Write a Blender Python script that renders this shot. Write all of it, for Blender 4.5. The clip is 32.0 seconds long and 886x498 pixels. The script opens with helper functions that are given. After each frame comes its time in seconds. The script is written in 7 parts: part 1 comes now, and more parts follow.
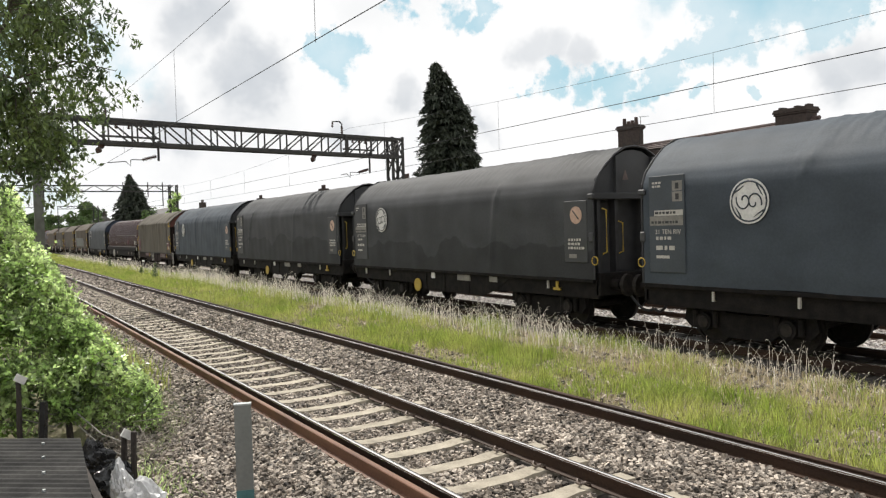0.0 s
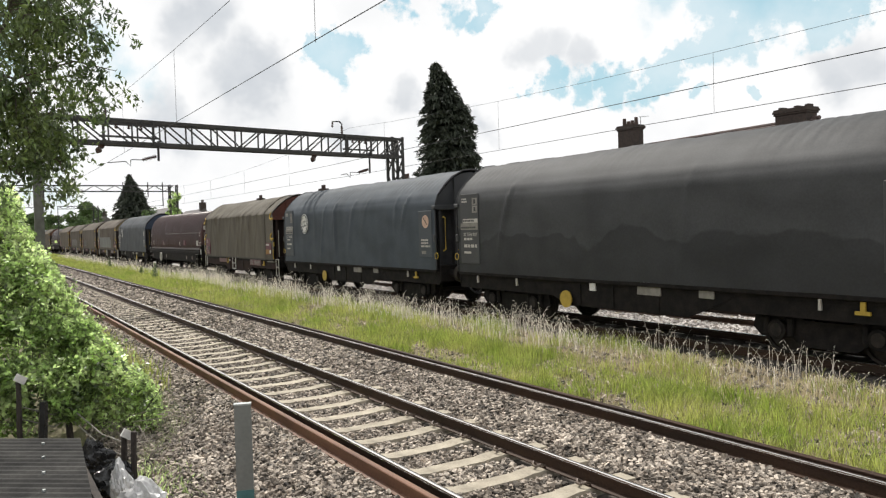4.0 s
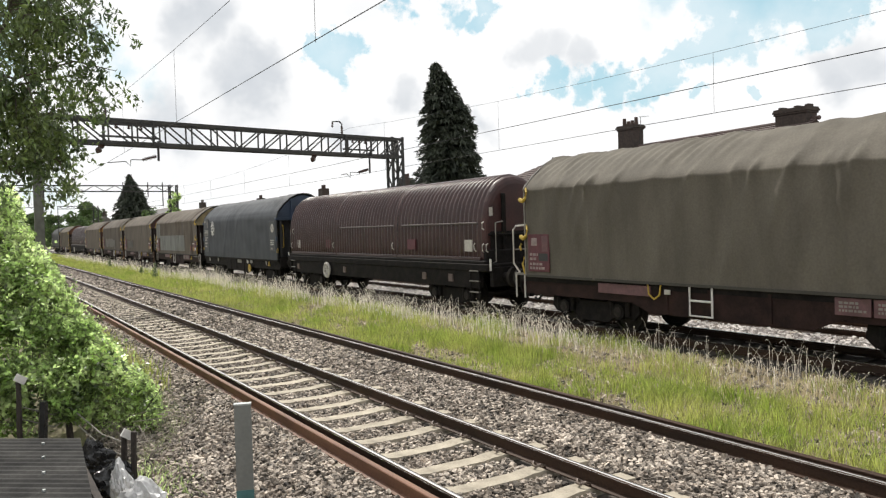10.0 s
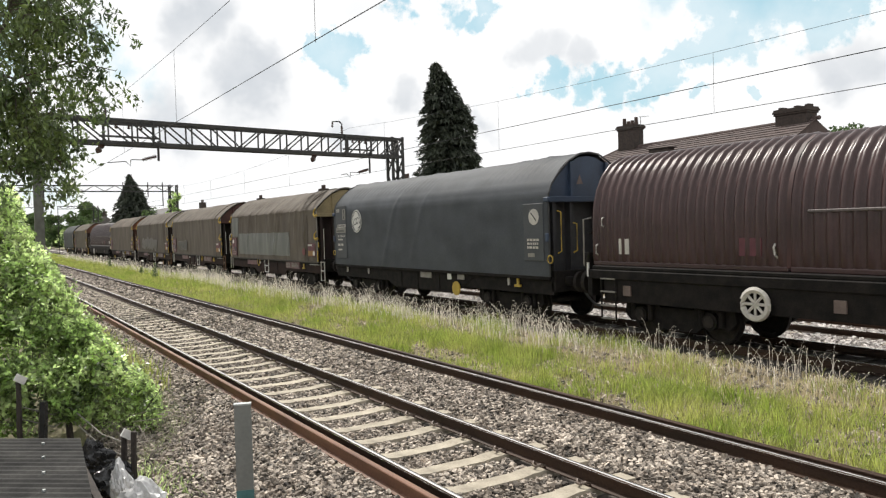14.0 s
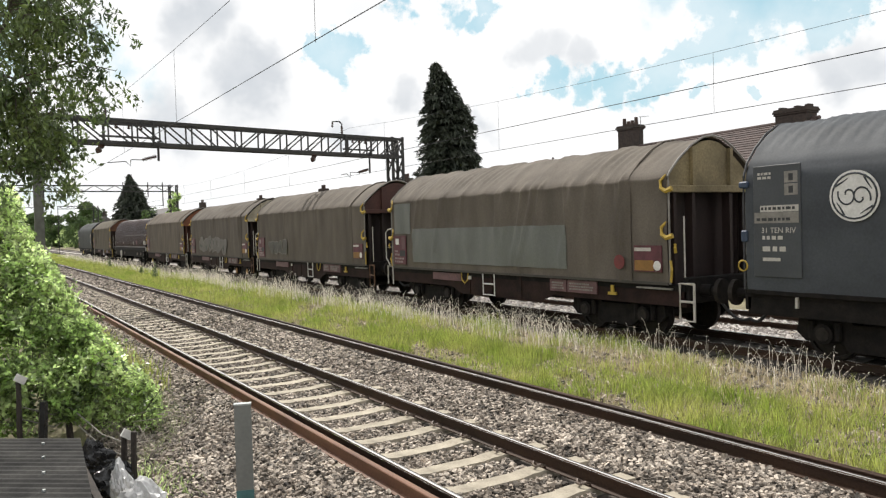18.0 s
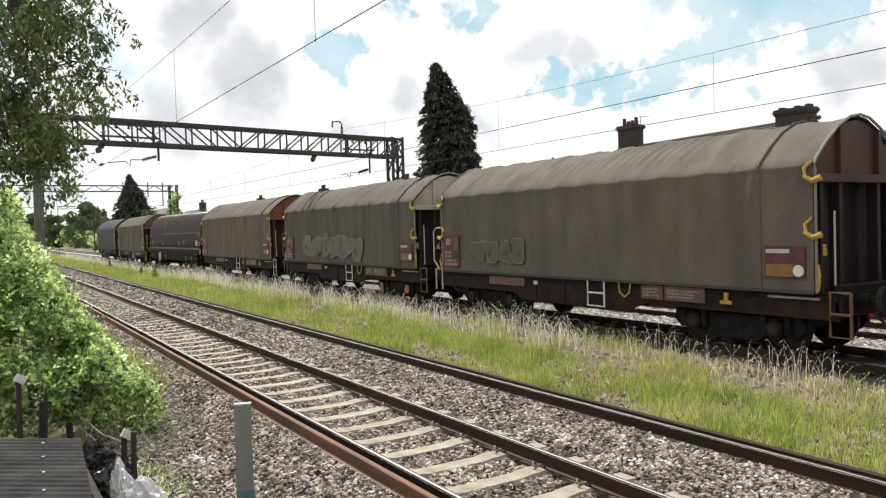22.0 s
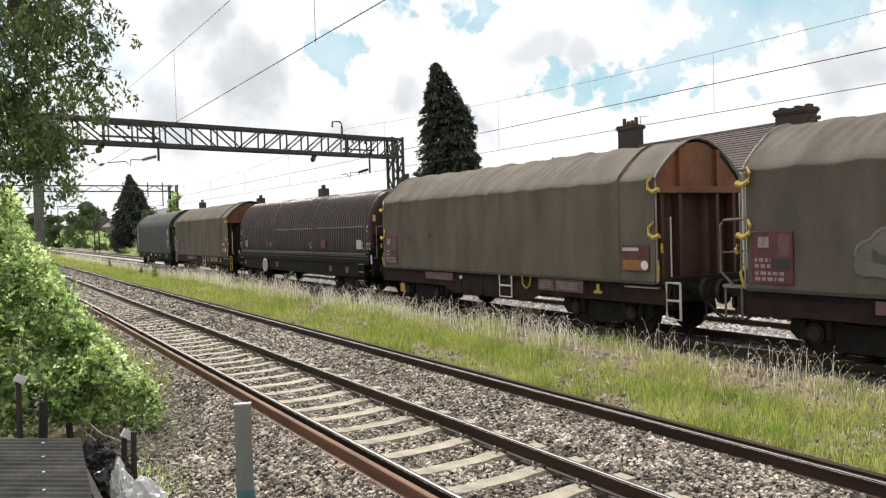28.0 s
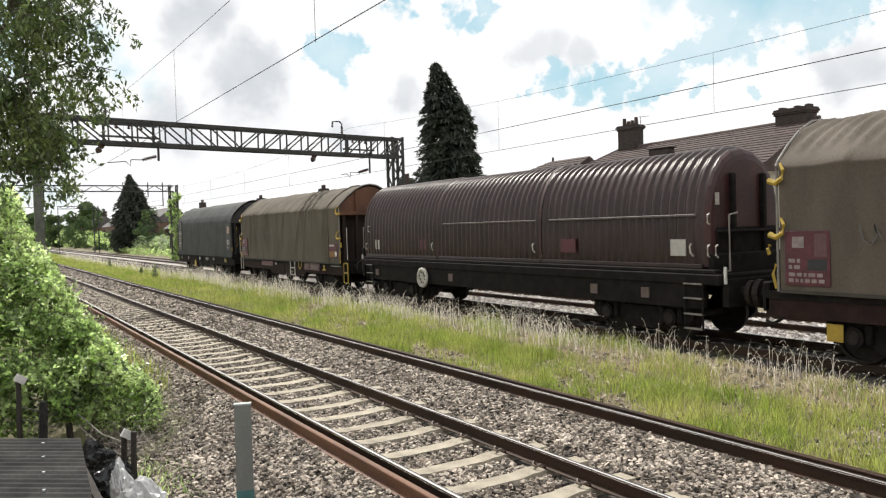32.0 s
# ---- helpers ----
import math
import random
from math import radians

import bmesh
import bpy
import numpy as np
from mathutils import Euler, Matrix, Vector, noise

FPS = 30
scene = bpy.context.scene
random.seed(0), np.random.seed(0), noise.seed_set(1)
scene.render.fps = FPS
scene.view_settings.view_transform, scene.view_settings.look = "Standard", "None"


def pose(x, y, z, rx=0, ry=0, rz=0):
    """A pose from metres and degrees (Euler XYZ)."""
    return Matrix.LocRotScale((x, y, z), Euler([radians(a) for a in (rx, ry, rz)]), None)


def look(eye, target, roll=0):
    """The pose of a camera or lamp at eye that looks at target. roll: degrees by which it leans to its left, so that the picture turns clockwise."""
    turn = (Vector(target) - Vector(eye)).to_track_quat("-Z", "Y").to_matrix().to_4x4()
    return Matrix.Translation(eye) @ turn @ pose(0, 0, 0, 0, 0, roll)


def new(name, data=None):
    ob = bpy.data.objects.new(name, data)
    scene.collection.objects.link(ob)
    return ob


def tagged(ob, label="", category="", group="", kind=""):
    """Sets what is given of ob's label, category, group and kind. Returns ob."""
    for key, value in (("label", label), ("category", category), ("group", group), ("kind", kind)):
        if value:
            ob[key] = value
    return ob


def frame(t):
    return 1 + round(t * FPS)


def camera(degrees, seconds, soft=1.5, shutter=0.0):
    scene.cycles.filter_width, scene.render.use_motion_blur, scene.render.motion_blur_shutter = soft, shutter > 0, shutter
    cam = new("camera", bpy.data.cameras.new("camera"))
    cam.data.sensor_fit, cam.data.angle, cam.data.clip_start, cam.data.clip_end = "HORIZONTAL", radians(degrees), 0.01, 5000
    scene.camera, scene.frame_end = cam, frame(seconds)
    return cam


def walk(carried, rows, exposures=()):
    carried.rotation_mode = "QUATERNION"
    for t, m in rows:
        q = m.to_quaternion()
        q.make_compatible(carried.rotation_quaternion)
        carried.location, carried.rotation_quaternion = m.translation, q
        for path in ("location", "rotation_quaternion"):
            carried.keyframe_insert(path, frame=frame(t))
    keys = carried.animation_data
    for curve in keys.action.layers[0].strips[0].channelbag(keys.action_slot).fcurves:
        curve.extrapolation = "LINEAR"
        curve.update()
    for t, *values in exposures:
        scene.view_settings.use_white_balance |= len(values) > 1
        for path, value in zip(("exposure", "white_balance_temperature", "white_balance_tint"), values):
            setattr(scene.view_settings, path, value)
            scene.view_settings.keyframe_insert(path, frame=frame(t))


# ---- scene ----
# ---- camera: stands still on its tripod ----
cam = camera(60.08, 32.0, soft=1.25)
EYE = Vector((0.0, 0.0, 2.452))
YAW, TILT = radians(31.665), radians(-1.629)
AHEAD = Vector((math.sin(YAW) * math.cos(TILT), math.cos(YAW) * math.cos(TILT), math.sin(TILT)))
STAND = look(EYE, EYE + AHEAD, -1.68)
walk(cam, [(0.0, STAND), (32.0, STAND)], exposures=[(0.0, -0.02), (6.0, 0.0), (12.0, 0.05), (32.0, 0.05)])

# ---- world and sun ----
SUN_DIR = Vector((0.03, 0.58, 0.80)).normalized()
world = bpy.data.worlds.new("world")
scene.world = world
world.use_nodes = True
wn, wl = world.node_tree.nodes, world.node_tree.links
wn.clear()


def wnode(kind, **kw):
    n = wn.new(kind)
    for k, v in kw.items():
        n.inputs[k].default_value = v
    return n


def wmath(op, a, b=None):
    n = wn.new("ShaderNodeMath")
    n.operation = op
    for i, v in enumerate((a, b)):
        if v is None:
            continue
        if isinstance(v, (int, float)):
            n.inputs[i].default_value = v
        else:
            wl.new(v, n.inputs[i])
    return n.outputs[0]


sky = wn.new("ShaderNodeTexSky")
sky.sky_type = "NISHITA"
sky.sun_disc = False
sky.sun_elevation = math.asin(SUN_DIR.z)
sky.sun_rotation = math.atan2(SUN_DIR.x, SUN_DIR.y)
coord = wn.new("ShaderNodeTexCoord")
way = coord.outputs["Generated"]


def wvec(op, a, b, socket=0):
    n = wn.new("ShaderNodeVectorMath")
    n.operation = op
    for i, v in enumerate((a, b)):
        if isinstance(v, (tuple, list)):
            n.inputs[i].default_value = v
        elif isinstance(v, (int, float)):
            n.inputs["Scale"].default_value = v
        else:
            wl.new(v, n.inputs[i])
    return n.outputs[socket]


def wrange(value, a, b, lo=0.0, hi=1.0):
    n = wn.new("ShaderNodeMapRange")
    n.interpolation_type = "SMOOTHSTEP"
    wl.new(value, n.inputs["Value"])
    for k, v in (("From Min", a), ("From Max", b), ("To Min", lo), ("To Max", hi)):
        n.inputs[k].default_value = v
    return n.outputs["Result"]


def billow(scale, detail, amount, offset):
    """The view direction, ruffled like the edge of a cumulus."""
    n = wnode("ShaderNodeTexNoise", Scale=scale, Detail=detail, Roughness=0.6)
    wl.new(wvec("ADD", way, offset), n.inputs["Vector"])
    return wvec("ADD", way, wvec("SCALE", wvec("SUBTRACT", n.outputs["Color"], (0.5, 0.5, 0.5)), amount))


ruffled = billow(16.0, 12.0, 0.14, (0.0, 0.0, 0.0))
soft = billow(5.0, 5.0, 0.2, (3.0, 1.0, 0.0))
# gaps of blue between the clouds, and the grey undersides of the larger ones: direction and angular size
GAPS = [((0.764, 0.596, 0.248), 0.021), ((0.785, 0.573, 0.238), 0.022), ((0.805, 0.543, 0.239), 0.022), ((0.826, 0.515, 0.231), 0.021), ((0.836, 0.495, 0.237), 0.016), ((0.759, 0.617, 0.21), 0.017),
        ((0.742, 0.64, 0.2), 0.015), ((0.781, 0.586, 0.214), 0.016), ((0.605, 0.776, 0.179), 0.011), ((0.635, 0.751, 0.181), 0.013), ((0.667, 0.724, 0.175), 0.014), ((0.692, 0.7, 0.179), 0.014),
        ((0.726, 0.662, 0.184), 0.015), ((0.722, 0.673, 0.162), 0.014), ((0.76, 0.632, 0.149), 0.01), ((0.795, 0.586, 0.154), 0.009), ((0.377, 0.899, 0.221), 0.013), ((0.394, 0.895, 0.21), 0.017),
        ((0.404, 0.885, 0.231), 0.015), ((0.465, 0.842, 0.274), 0.013), ((0.522, 0.808, 0.272), 0.016), ((0.548, 0.794, 0.263), 0.013)]
GREYS = [((0.294, 0.934, 0.204), 0.044), ((0.326, 0.921, 0.211), 0.03), ((0.239, 0.935, 0.263), 0.041), ((0.212, 0.948, 0.239), 0.037), ((0.473, 0.865, 0.166), 0.03), ((0.601, 0.77, 0.213), 0.028), ((0.623, 0.751, 0.219), 0.034),
         ((0.656, 0.721, 0.221), 0.029), ((0.843, 0.513, 0.161), 0.036), ((0.86, 0.484, 0.162), 0.036), ((0.407, 0.904, 0.128), 0.033), ((0.206, 0.97, 0.128), 0.037), ((0.571, 0.812, 0.124), 0.03)]
cover = None
for c, size in GAPS:
    d = wrange(wvec("DISTANCE", ruffled, c, 1), size * 0.9, size * 2.0)
    cover = d if cover is None else wmath("MINIMUM", cover, d)
grey = None
for c, size in GREYS:
    d = wrange(wvec("DISTANCE", soft, c, 1), size * 0.2, size * 1.7)
    grey = d if grey is None else wmath("MINIMUM", grey, d)
# broken cloud over the rest of the sky
n1 = wnode("ShaderNodeTexNoise", Scale=2.2, Detail=8.0, Roughness=0.55)
wl.new(way, n1.inputs["Vector"])
cover = wmath("MINIMUM", cover, wrange(n1.outputs["Fac"], 0.34, 0.42))
n2 = wnode("ShaderNodeTexNoise", Scale=6.0, Detail=6.0, Roughness=0.55)
wl.new(way, n2.inputs["Vector"])
veil = wmath("MULTIPLY", wrange(n2.outputs["Fac"], 0.4, 0.64), 0.4)
cover = wmath("MAXIMUM", cover, veil)
tone = wmath("MULTIPLY", wrange(grey, 0.0, 1.0, 0.83, 1.0), wrange(n2.outputs["Fac"], 0.3, 0.6, 0.9, 1.0))
tint = wn.new("ShaderNodeMixRGB")
tint.inputs[1].default_value, tint.inputs[2].default_value = (0.44, 0.49, 0.55, 1), (1.0, 1.0, 1.0, 1)
wl.new(wrange(tone, 0.6, 1.0), tint.inputs[0])
pale = wn.new("ShaderNodeMixRGB")
pale.inputs[0].default_value = 0.8
pale.inputs[2].default_value = (4.0, 6.2, 6.85, 1)
wl.new(sky.outputs[0], pale.inputs[1])
sky_bg = wnode("ShaderNodeBackground", Strength=0.12)
wl.new(pale.outputs[0], sky_bg.inputs["Color"])
cloud_bg = wnode("ShaderNodeBackground", Strength=1.04)
wl.new(tint.outputs[0], cloud_bg.inputs["Color"])
mix = wn.new("ShaderNodeMixShader")
wl.new(cover, mix.inputs[0])
wl.new(sky_bg.outputs[0], mix.inputs[1])
wl.new(cloud_bg.outputs[0], mix.inputs[2])
wout = wn.new("ShaderNodeOutputWorld")
wl.new(mix.outputs[0], wout.inputs["Surface"])

sun_data = bpy.data.lights.new("sun", "SUN")
sun_data.energy, sun_data.angle, sun_data.color = 4.6, radians(0.6), (1.0, 0.95, 0.87)
sun = new("sun", sun_data)
sun.matrix_world = look(SUN_DIR * 60, (0, 0, 0))


# ---- materials ----
def mat(name, colour, rough=0.7, metal=0.0, second=None, scale=6.0, spread=(0.35, 0.65), fine=60.0, fine_amount=0.25,
        bump=0.15, per_object=0.0, per_island=0.0, stretch=(1, 1, 1), translucent=0.0, bump_scale=None, spec=0.5):
    """A surface: two tones laid out by a large noise, a fine grain over them, and a relief."""
    m = bpy.data.materials.new(name)
    m.use_nodes = True
    n, l = m.node_tree.nodes, m.node_tree.links
    b = n["Principled BSDF"]
    b.inputs["Roughness"].default_value, b.inputs["Metallic"].default_value = rough, metal
    b.inputs["Specular IOR Level"].default_value = spec
    tc = n.new("ShaderNodeTexCoord")
    mp = n.new("ShaderNodeMapping")
    mp.inputs["Scale"].default_value = stretch
    l.new(tc.outputs["Object"], mp.inputs["Vector"])
    big = n.new("ShaderNodeTexNoise")
    big.inputs["Scale"].default_value, big.inputs["Detail"].default_value = scale, 6
    l.new(mp.outputs[0], big.inputs["Vector"])
    ramp = n.new("ShaderNodeValToRGB")
    ramp.color_ramp.elements[0].position, ramp.color_ramp.elements[1].position = spread
    ramp.color_ramp.elements[0].color = (*colour, 1)
    ramp.color_ramp.elements[1].color = (*(second or [min(1, c * 1.3) for c in colour]), 1)
    l.new(big.outputs["Fac"], ramp.inputs[0])
    grain = n.new("ShaderNodeTexNoise")
    grain.inputs["Scale"].default_value, grain.inputs["Detail"].default_value = fine, 4
    l.new(tc.outputs["Object"], grain.inputs["Vector"])
    gain = n.new("ShaderNodeMapRange")
    gain.inputs["To Min"].default_value, gain.inputs["To Max"].default_value = 1 - fine_amount * 2, 1 + fine_amount * 2
    l.new(grain.outputs["Fac"], gain.inputs["Value"])
    value = gain.outputs[0]
    for amount, kind, socket in ((per_object, "ShaderNodeObjectInfo", "Random"), (per_island, "ShaderNodeNewGeometry", "Random Per Island")):
        if amount:
            src = n.new(kind)
            mr = n.new("ShaderNodeMapRange")
            mr.inputs["To Min"].default_value, mr.inputs["To Max"].default_value = 1 - amount, 1 + amount
            l.new(src.outputs[socket], mr.inputs["Value"])
            mul = n.new("ShaderNodeMath")
            mul.operation = "MULTIPLY"
            l.new(value, mul.inputs[0])
            l.new(mr.outputs[0], mul.inputs[1])
            value = mul.outputs[0]
    mixc = n.new("ShaderNodeVectorMath")
    mixc.operation = "SCALE"
    l.new(ramp.outputs[0], mixc.inputs[0])
    l.new(value, mixc.inputs["Scale"])
    l.new(mixc.outputs[0], b.inputs["Base Color"])
    if bump:
        bp = n.new("ShaderNodeBump")
        bp.inputs["Strength"].default_value, bp.inputs["Distance"].default_value = bump, 0.02
        if bump_scale:
            bn = n.new("ShaderNodeTexNoise")
            bn.inputs["Scale"].default_value, bn.inputs["Detail"].default_value = bump_scale, 5
            l.new(mp.outputs[0], bn.inputs["Vector"])
            l.new(bn.outputs["Fac"], bp.inputs["Height"])
        else:
            l.new(grain.outputs["Fac"], bp.inputs["Height"])
        l.new(bp.outputs[0], b.inputs["Normal"])
    if translucent:
        tr = n.new("ShaderNodeBsdfTranslucent")
        l.new(mixc.outputs[0], tr.inputs["Color"])
        ms = n.new("ShaderNodeMixShader")
        ms.inputs[0].default_value = translucent
        l.new(b.outputs[0], ms.inputs[1])
        l.new(tr.outputs[0], ms.inputs[2])
        l.new(ms.outputs[0], n["Material Output"].inputs["Surface"])
    return m


M_SOIL = mat("soil", (0.13, 0.115, 0.07), 0.95, second=(0.22, 0.19, 0.12), scale=1.7, spread=(0.25, 0.75), fine=60, fine_amount=0.4, bump=0.4)
M_BED = mat("ballast_bed", (0.07, 0.06, 0.05), 0.95, second=(0.13, 0.11, 0.095), scale=9, fine=28, fine_amount=0.45, bump=0.9)
M_BED_DARK = mat("dark_shaded_bed", (0.05, 0.043, 0.04), 0.95, second=(0.09, 0.08, 0.072), scale=9, fine=26, fine_amount=0.4, bump=0.9)
M_BED_PALE = mat("pale_ballast_bed", (0.34, 0.31, 0.29), 0.95, second=(0.46, 0.43, 0.4), scale=9, fine=26, fine_amount=0.35, bump=0.9)
M_STONE = mat("stone", (0.15, 0.124, 0.1), 0.85, second=(0.35, 0.305, 0.258), scale=3, fine=40, per_island=0.9, bump=0.3)
M_SLEEPER = mat("concrete", (0.29, 0.255, 0.2), 0.9, second=(0.4, 0.355, 0.28), scale=5, fine=45, fine_amount=0.15, per_object=0.12, bump=0.3)
M_RAIL_TOP = mat("worn_steel", (0.7, 0.68, 0.65), 0.25, 0.9, second=(0.8, 0.78, 0.75), scale=3, fine=80, fine_amount=0.1, bump=0.03)
M_RAIL_RUST = mat("rusty_rail", (0.085, 0.036, 0.019), 0.65, 0.0, second=(0.17, 0.08, 0.043), scale=5, fine=40, bump=0.15, stretch=(1, 0.15, 1))
M_RAIL_DARK = mat("dark_rail", (0.028, 0.018, 0.013), 0.6, 0.1, second=(0.05, 0.028, 0.018), scale=5, fine=40, bump=0.15, stretch=(1, 0.15, 1), spec=0.2)
M_CLIP = mat("spring_steel", (0.11, 0.085, 0.07), 0.5, 0.3, scale=20, fine=80)
M_STEEL_DARK = mat("gantry_steel", (0.03, 0.031, 0.031), 0.6, 0.4, second=(0.055, 0.053, 0.05), scale=4, fine=40, bump=0.1)
M_GALV = mat("galvanised_steel", (0.3, 0.32, 0.32), 0.45, 0.7, second=(0.42, 0.44, 0.44), scale=14, fine=50, fine_amount=0.1, bump=0.05)
M_MAST = mat("weathered_mast", (0.085, 0.085, 0.08), 0.6, 0.3, second=(0.13, 0.13, 0.122), scale=4, fine=40, bump=0.05)
M_WIRE = mat("wire", (0.02, 0.02, 0.021), 0.5, 0.5, scale=4, fine=10, bump=0)
M_CERAMIC = mat("brown_ceramic", (0.05, 0.03, 0.025), 0.25, scale=10, fine=40, bump=0)
M_UNDER = mat("black_underframe", (0.0065, 0.006, 0.006), 0.8, 0.0, second=(0.015, 0.0125, 0.0115), scale=5, fine=30, bump=0.2, spec=0.15)
M_WHEEL = mat("wheel_steel", (0.016, 0.014, 0.013), 0.65, 0.3, second=(0.03, 0.025, 0.022), scale=8, fine=40, bump=0.1, spec=0.2)
M_BRICK = mat("dark_brick", (0.034, 0.026, 0.023), 0.9, second=(0.058, 0.043, 0.036), scale=8, fine=40, bump=0.3)
M_TILE = mat("roof_tile", (0.05, 0.034, 0.031), 0.85, second=(0.08, 0.056, 0.051), scale=3, fine=30, per_object=0.15, bump=0.2)
M_POT = mat("chimney_pot", (0.05, 0.032, 0.026), 0.8, scale=6, fine=40)
M_RENDER = mat("house_render", (0.5, 0.47, 0.42), 0.9, scale=3, fine=30)
M_BARK = mat("bark", (0.06, 0.05, 0.04), 0.9, second=(0.11, 0.09, 0.07), scale=6, fine=25, bump=0.5, stretch=(1, 1, 0.2))
M_LEAF_BUSH = mat("bush_leaf", (0.245, 0.37, 0.1), 0.3, second=(0.63, 0.75, 0.36), scale=1.6, fine=9, fine_amount=0.25, per_island=0.75, bump=0, translucent=0.68, spec=0.9)
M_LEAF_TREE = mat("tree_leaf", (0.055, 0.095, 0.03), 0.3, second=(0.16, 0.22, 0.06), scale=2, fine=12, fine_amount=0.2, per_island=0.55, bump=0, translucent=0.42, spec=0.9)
M_CONIFER = mat("conifer_spray", (0.02, 0.028, 0.018), 0.75, second=(0.044, 0.055, 0.033), scale=0.9, fine=8, fine_amount=0.3, per_island=0.4, bump=0)
M_LEAF_FAR = mat("far_leaf", (0.05, 0.09, 0.03), 0.7, second=(0.1, 0.16, 0.045), scale=0.4, fine=3, fine_amount=0.2, per_island=0.4, bump=0, translucent=0.2)
M_GRASS = mat("grass_blade", (0.255, 0.35, 0.056), 0.6, second=(0.49, 0.505, 0.16), scale=0.9, fine=5, fine_amount=0.25, per_island=0.5, bump=0, translucent=0.4)
M_GRASS_DRY = mat("dry_grass", (0.42, 0.35, 0.21), 0.8, second=(0.6, 0.52, 0.35), scale=0.8, fine=5, fine_amount=0.2, per_island=0.3, bump=0, translucent=0.35)
M_SEED = mat("seed_head", (0.66, 0.61, 0.52), 0.8, second=(0.84, 0.79, 0.7), scale=2, fine=8, per_island=0.25, bump=0, translucent=0.55)


# ---- mesh helpers ----
class Geo:
    """Gathers faces and makes one mesh of them."""

    def __init__(self):
        self.v, self.f = [], []

    def add(self, verts, faces):
        o = len(self.v)
        self.v += [tuple(x) for x in verts]
        self.f += [tuple(i + o for i in f) for f in faces]
        return self

    def box(self, x0, x1, y0, y1, z0, z1, m=None, bevel=0.0):
        if bevel:
            bm = bmesh.new()
            bmesh.ops.create_cube(bm, size=1.0)
            for v in bm.verts:
                v.co = Vector(((x0 + x1) / 2 + v.co.x * (x1 - x0), (y0 + y1) / 2 + v.co.y * (y1 - y0), (z0 + z1) / 2 + v.co.z * (z1 - z0)))
            bmesh.ops.bevel(bm, geom=bm.edges[:], offset=bevel, segments=1, affect="EDGES", profile=0.5)
            bm.verts.index_update()
            vs = [v.co.copy() for v in bm.verts]
            fs = [[v.index for v in f.verts] for f in bm.faces]
            bm.free()
        else:
            vs = [Vector(c) for c in ((x0, y0, z0), (x1, y0, z0), (x1, y1, z0), (x0, y1, z0), (x0, y0, z1), (x1, y0, z1), (x1, y1, z1), (x0, y1, z1))]
            fs = [(0, 3, 2, 1), (4, 5, 6, 7), (0, 1, 5, 4), (1, 2, 6, 5), (2, 3, 7, 6), (3, 0, 4, 7)]
        if m:
            vs = [m @ v for v in vs]
        return self.add(vs, fs)

    def tube(self, points, r, n=6, closed=False, r_end=None):
        pts = [Vector(q) for q in points]
        rings = []
        for i, q in enumerate(pts):
            a = pts[(i - 1) % len(pts)] if closed or i else q
            b = pts[(i + 1) % len(pts)] if closed or i < len(pts) - 1 else q
            d = (b - a).normalized()
            side = d.cross(Vector((0, 0, 1)))
            if side.length < 0.1:
                side = d.cross(Vector((1, 0, 0)))
            side.normalize()
            up = side.cross(d)
            rr = r if r_end is None else r + (r_end - r) * i / max(1, len(pts) - 1)
            rings.append([q + (side * math.cos(k * 2 * math.pi / n) + up * math.sin(k * 2 * math.pi / n)) * rr for k in range(n)])
        vs = [v for ring in rings for v in ring]
        fs = []
        m = len(rings)
        for i in range(m if closed else m - 1):
            for k in range(n):
                a, b = i * n + k, i * n + (k + 1) % n
                c, d = ((i + 1) % m) * n + (k + 1) % n, ((i + 1) % m) * n + k
                fs.append((a, b, c, d))
        if not closed:
            fs.append(tuple(range(n - 1, -1, -1)))
            fs.append(tuple((m - 1) * n + k for k in range(n)))
        return self.add(vs, fs)

    def prism(self, outline, axis, a, b):
        """An outline of (p, q) pairs pushed from a to b along an axis: 'x' takes (y, z), 'y' takes (x, z), 'z' takes (x, y)."""
        def at(w, pq):
            return {"x": (w, pq[0], pq[1]), "y": (pq[0], w, pq[1]), "z": (pq[0], pq[1], w)}[axis]
        n = len(outline)
        vs = [at(a, q) for q in outline] + [at(b, q) for q in outline]
        fs = [tuple(range(n - 1, -1, -1)), tuple(range(n, 2 * n))]
        fs += [(i, (i + 1) % n, n + (i + 1) % n, n + i) for i in range(n)]
        return self.add(vs, fs)

    def mesh(self, name, material, smooth=False):
        me = bpy.data.meshes.new(name)
        me.from_pydata(self.v, [], self.f)
        me.materials.append(material)
        if smooth:
            me.polygons.foreach_set("use_smooth", [True] * len(me.polygons))
        bm = bmesh.new()
        bm.from_mesh(me)
        bmesh.ops.recalc_face_normals(bm, faces=bm.faces)
        bm.to_mesh(me)
        bm.free()
        return me


def fast_mesh(name, verts, faces, material):
    """A large mesh from numpy arrays: verts (n, 3), faces (m, 3 or 4)."""
    me = bpy.data.meshes.new(name)
    k = faces.shape[1]
    me.vertices.add(len(verts))
    me.vertices.foreach_set("co", verts.astype(np.float32).ravel())
    me.loops.add(faces.size)
    me.loops.foreach_set("vertex_index", faces.astype(np.int32).ravel())
    me.polygons.add(len(faces))
    me.polygons.foreach_set("loop_start", np.arange(0, faces.size, k, dtype=np.int32))
    me.materials.append(material)
    me.polygons.foreach_set("use_smooth", np.zeros(len(faces), dtype=bool))
    me.update(calc_edges=True)
    return me


def part(name, geo, material, parent, label="", smooth=False):
    """One mesh object under a thing or a part."""
    me = geo.mesh(name, material, smooth) if isinstance(geo, Geo) else geo
    ob = new(name, me)
    ob.parent = parent
    if label:
        ob["label"] = label
    return ob


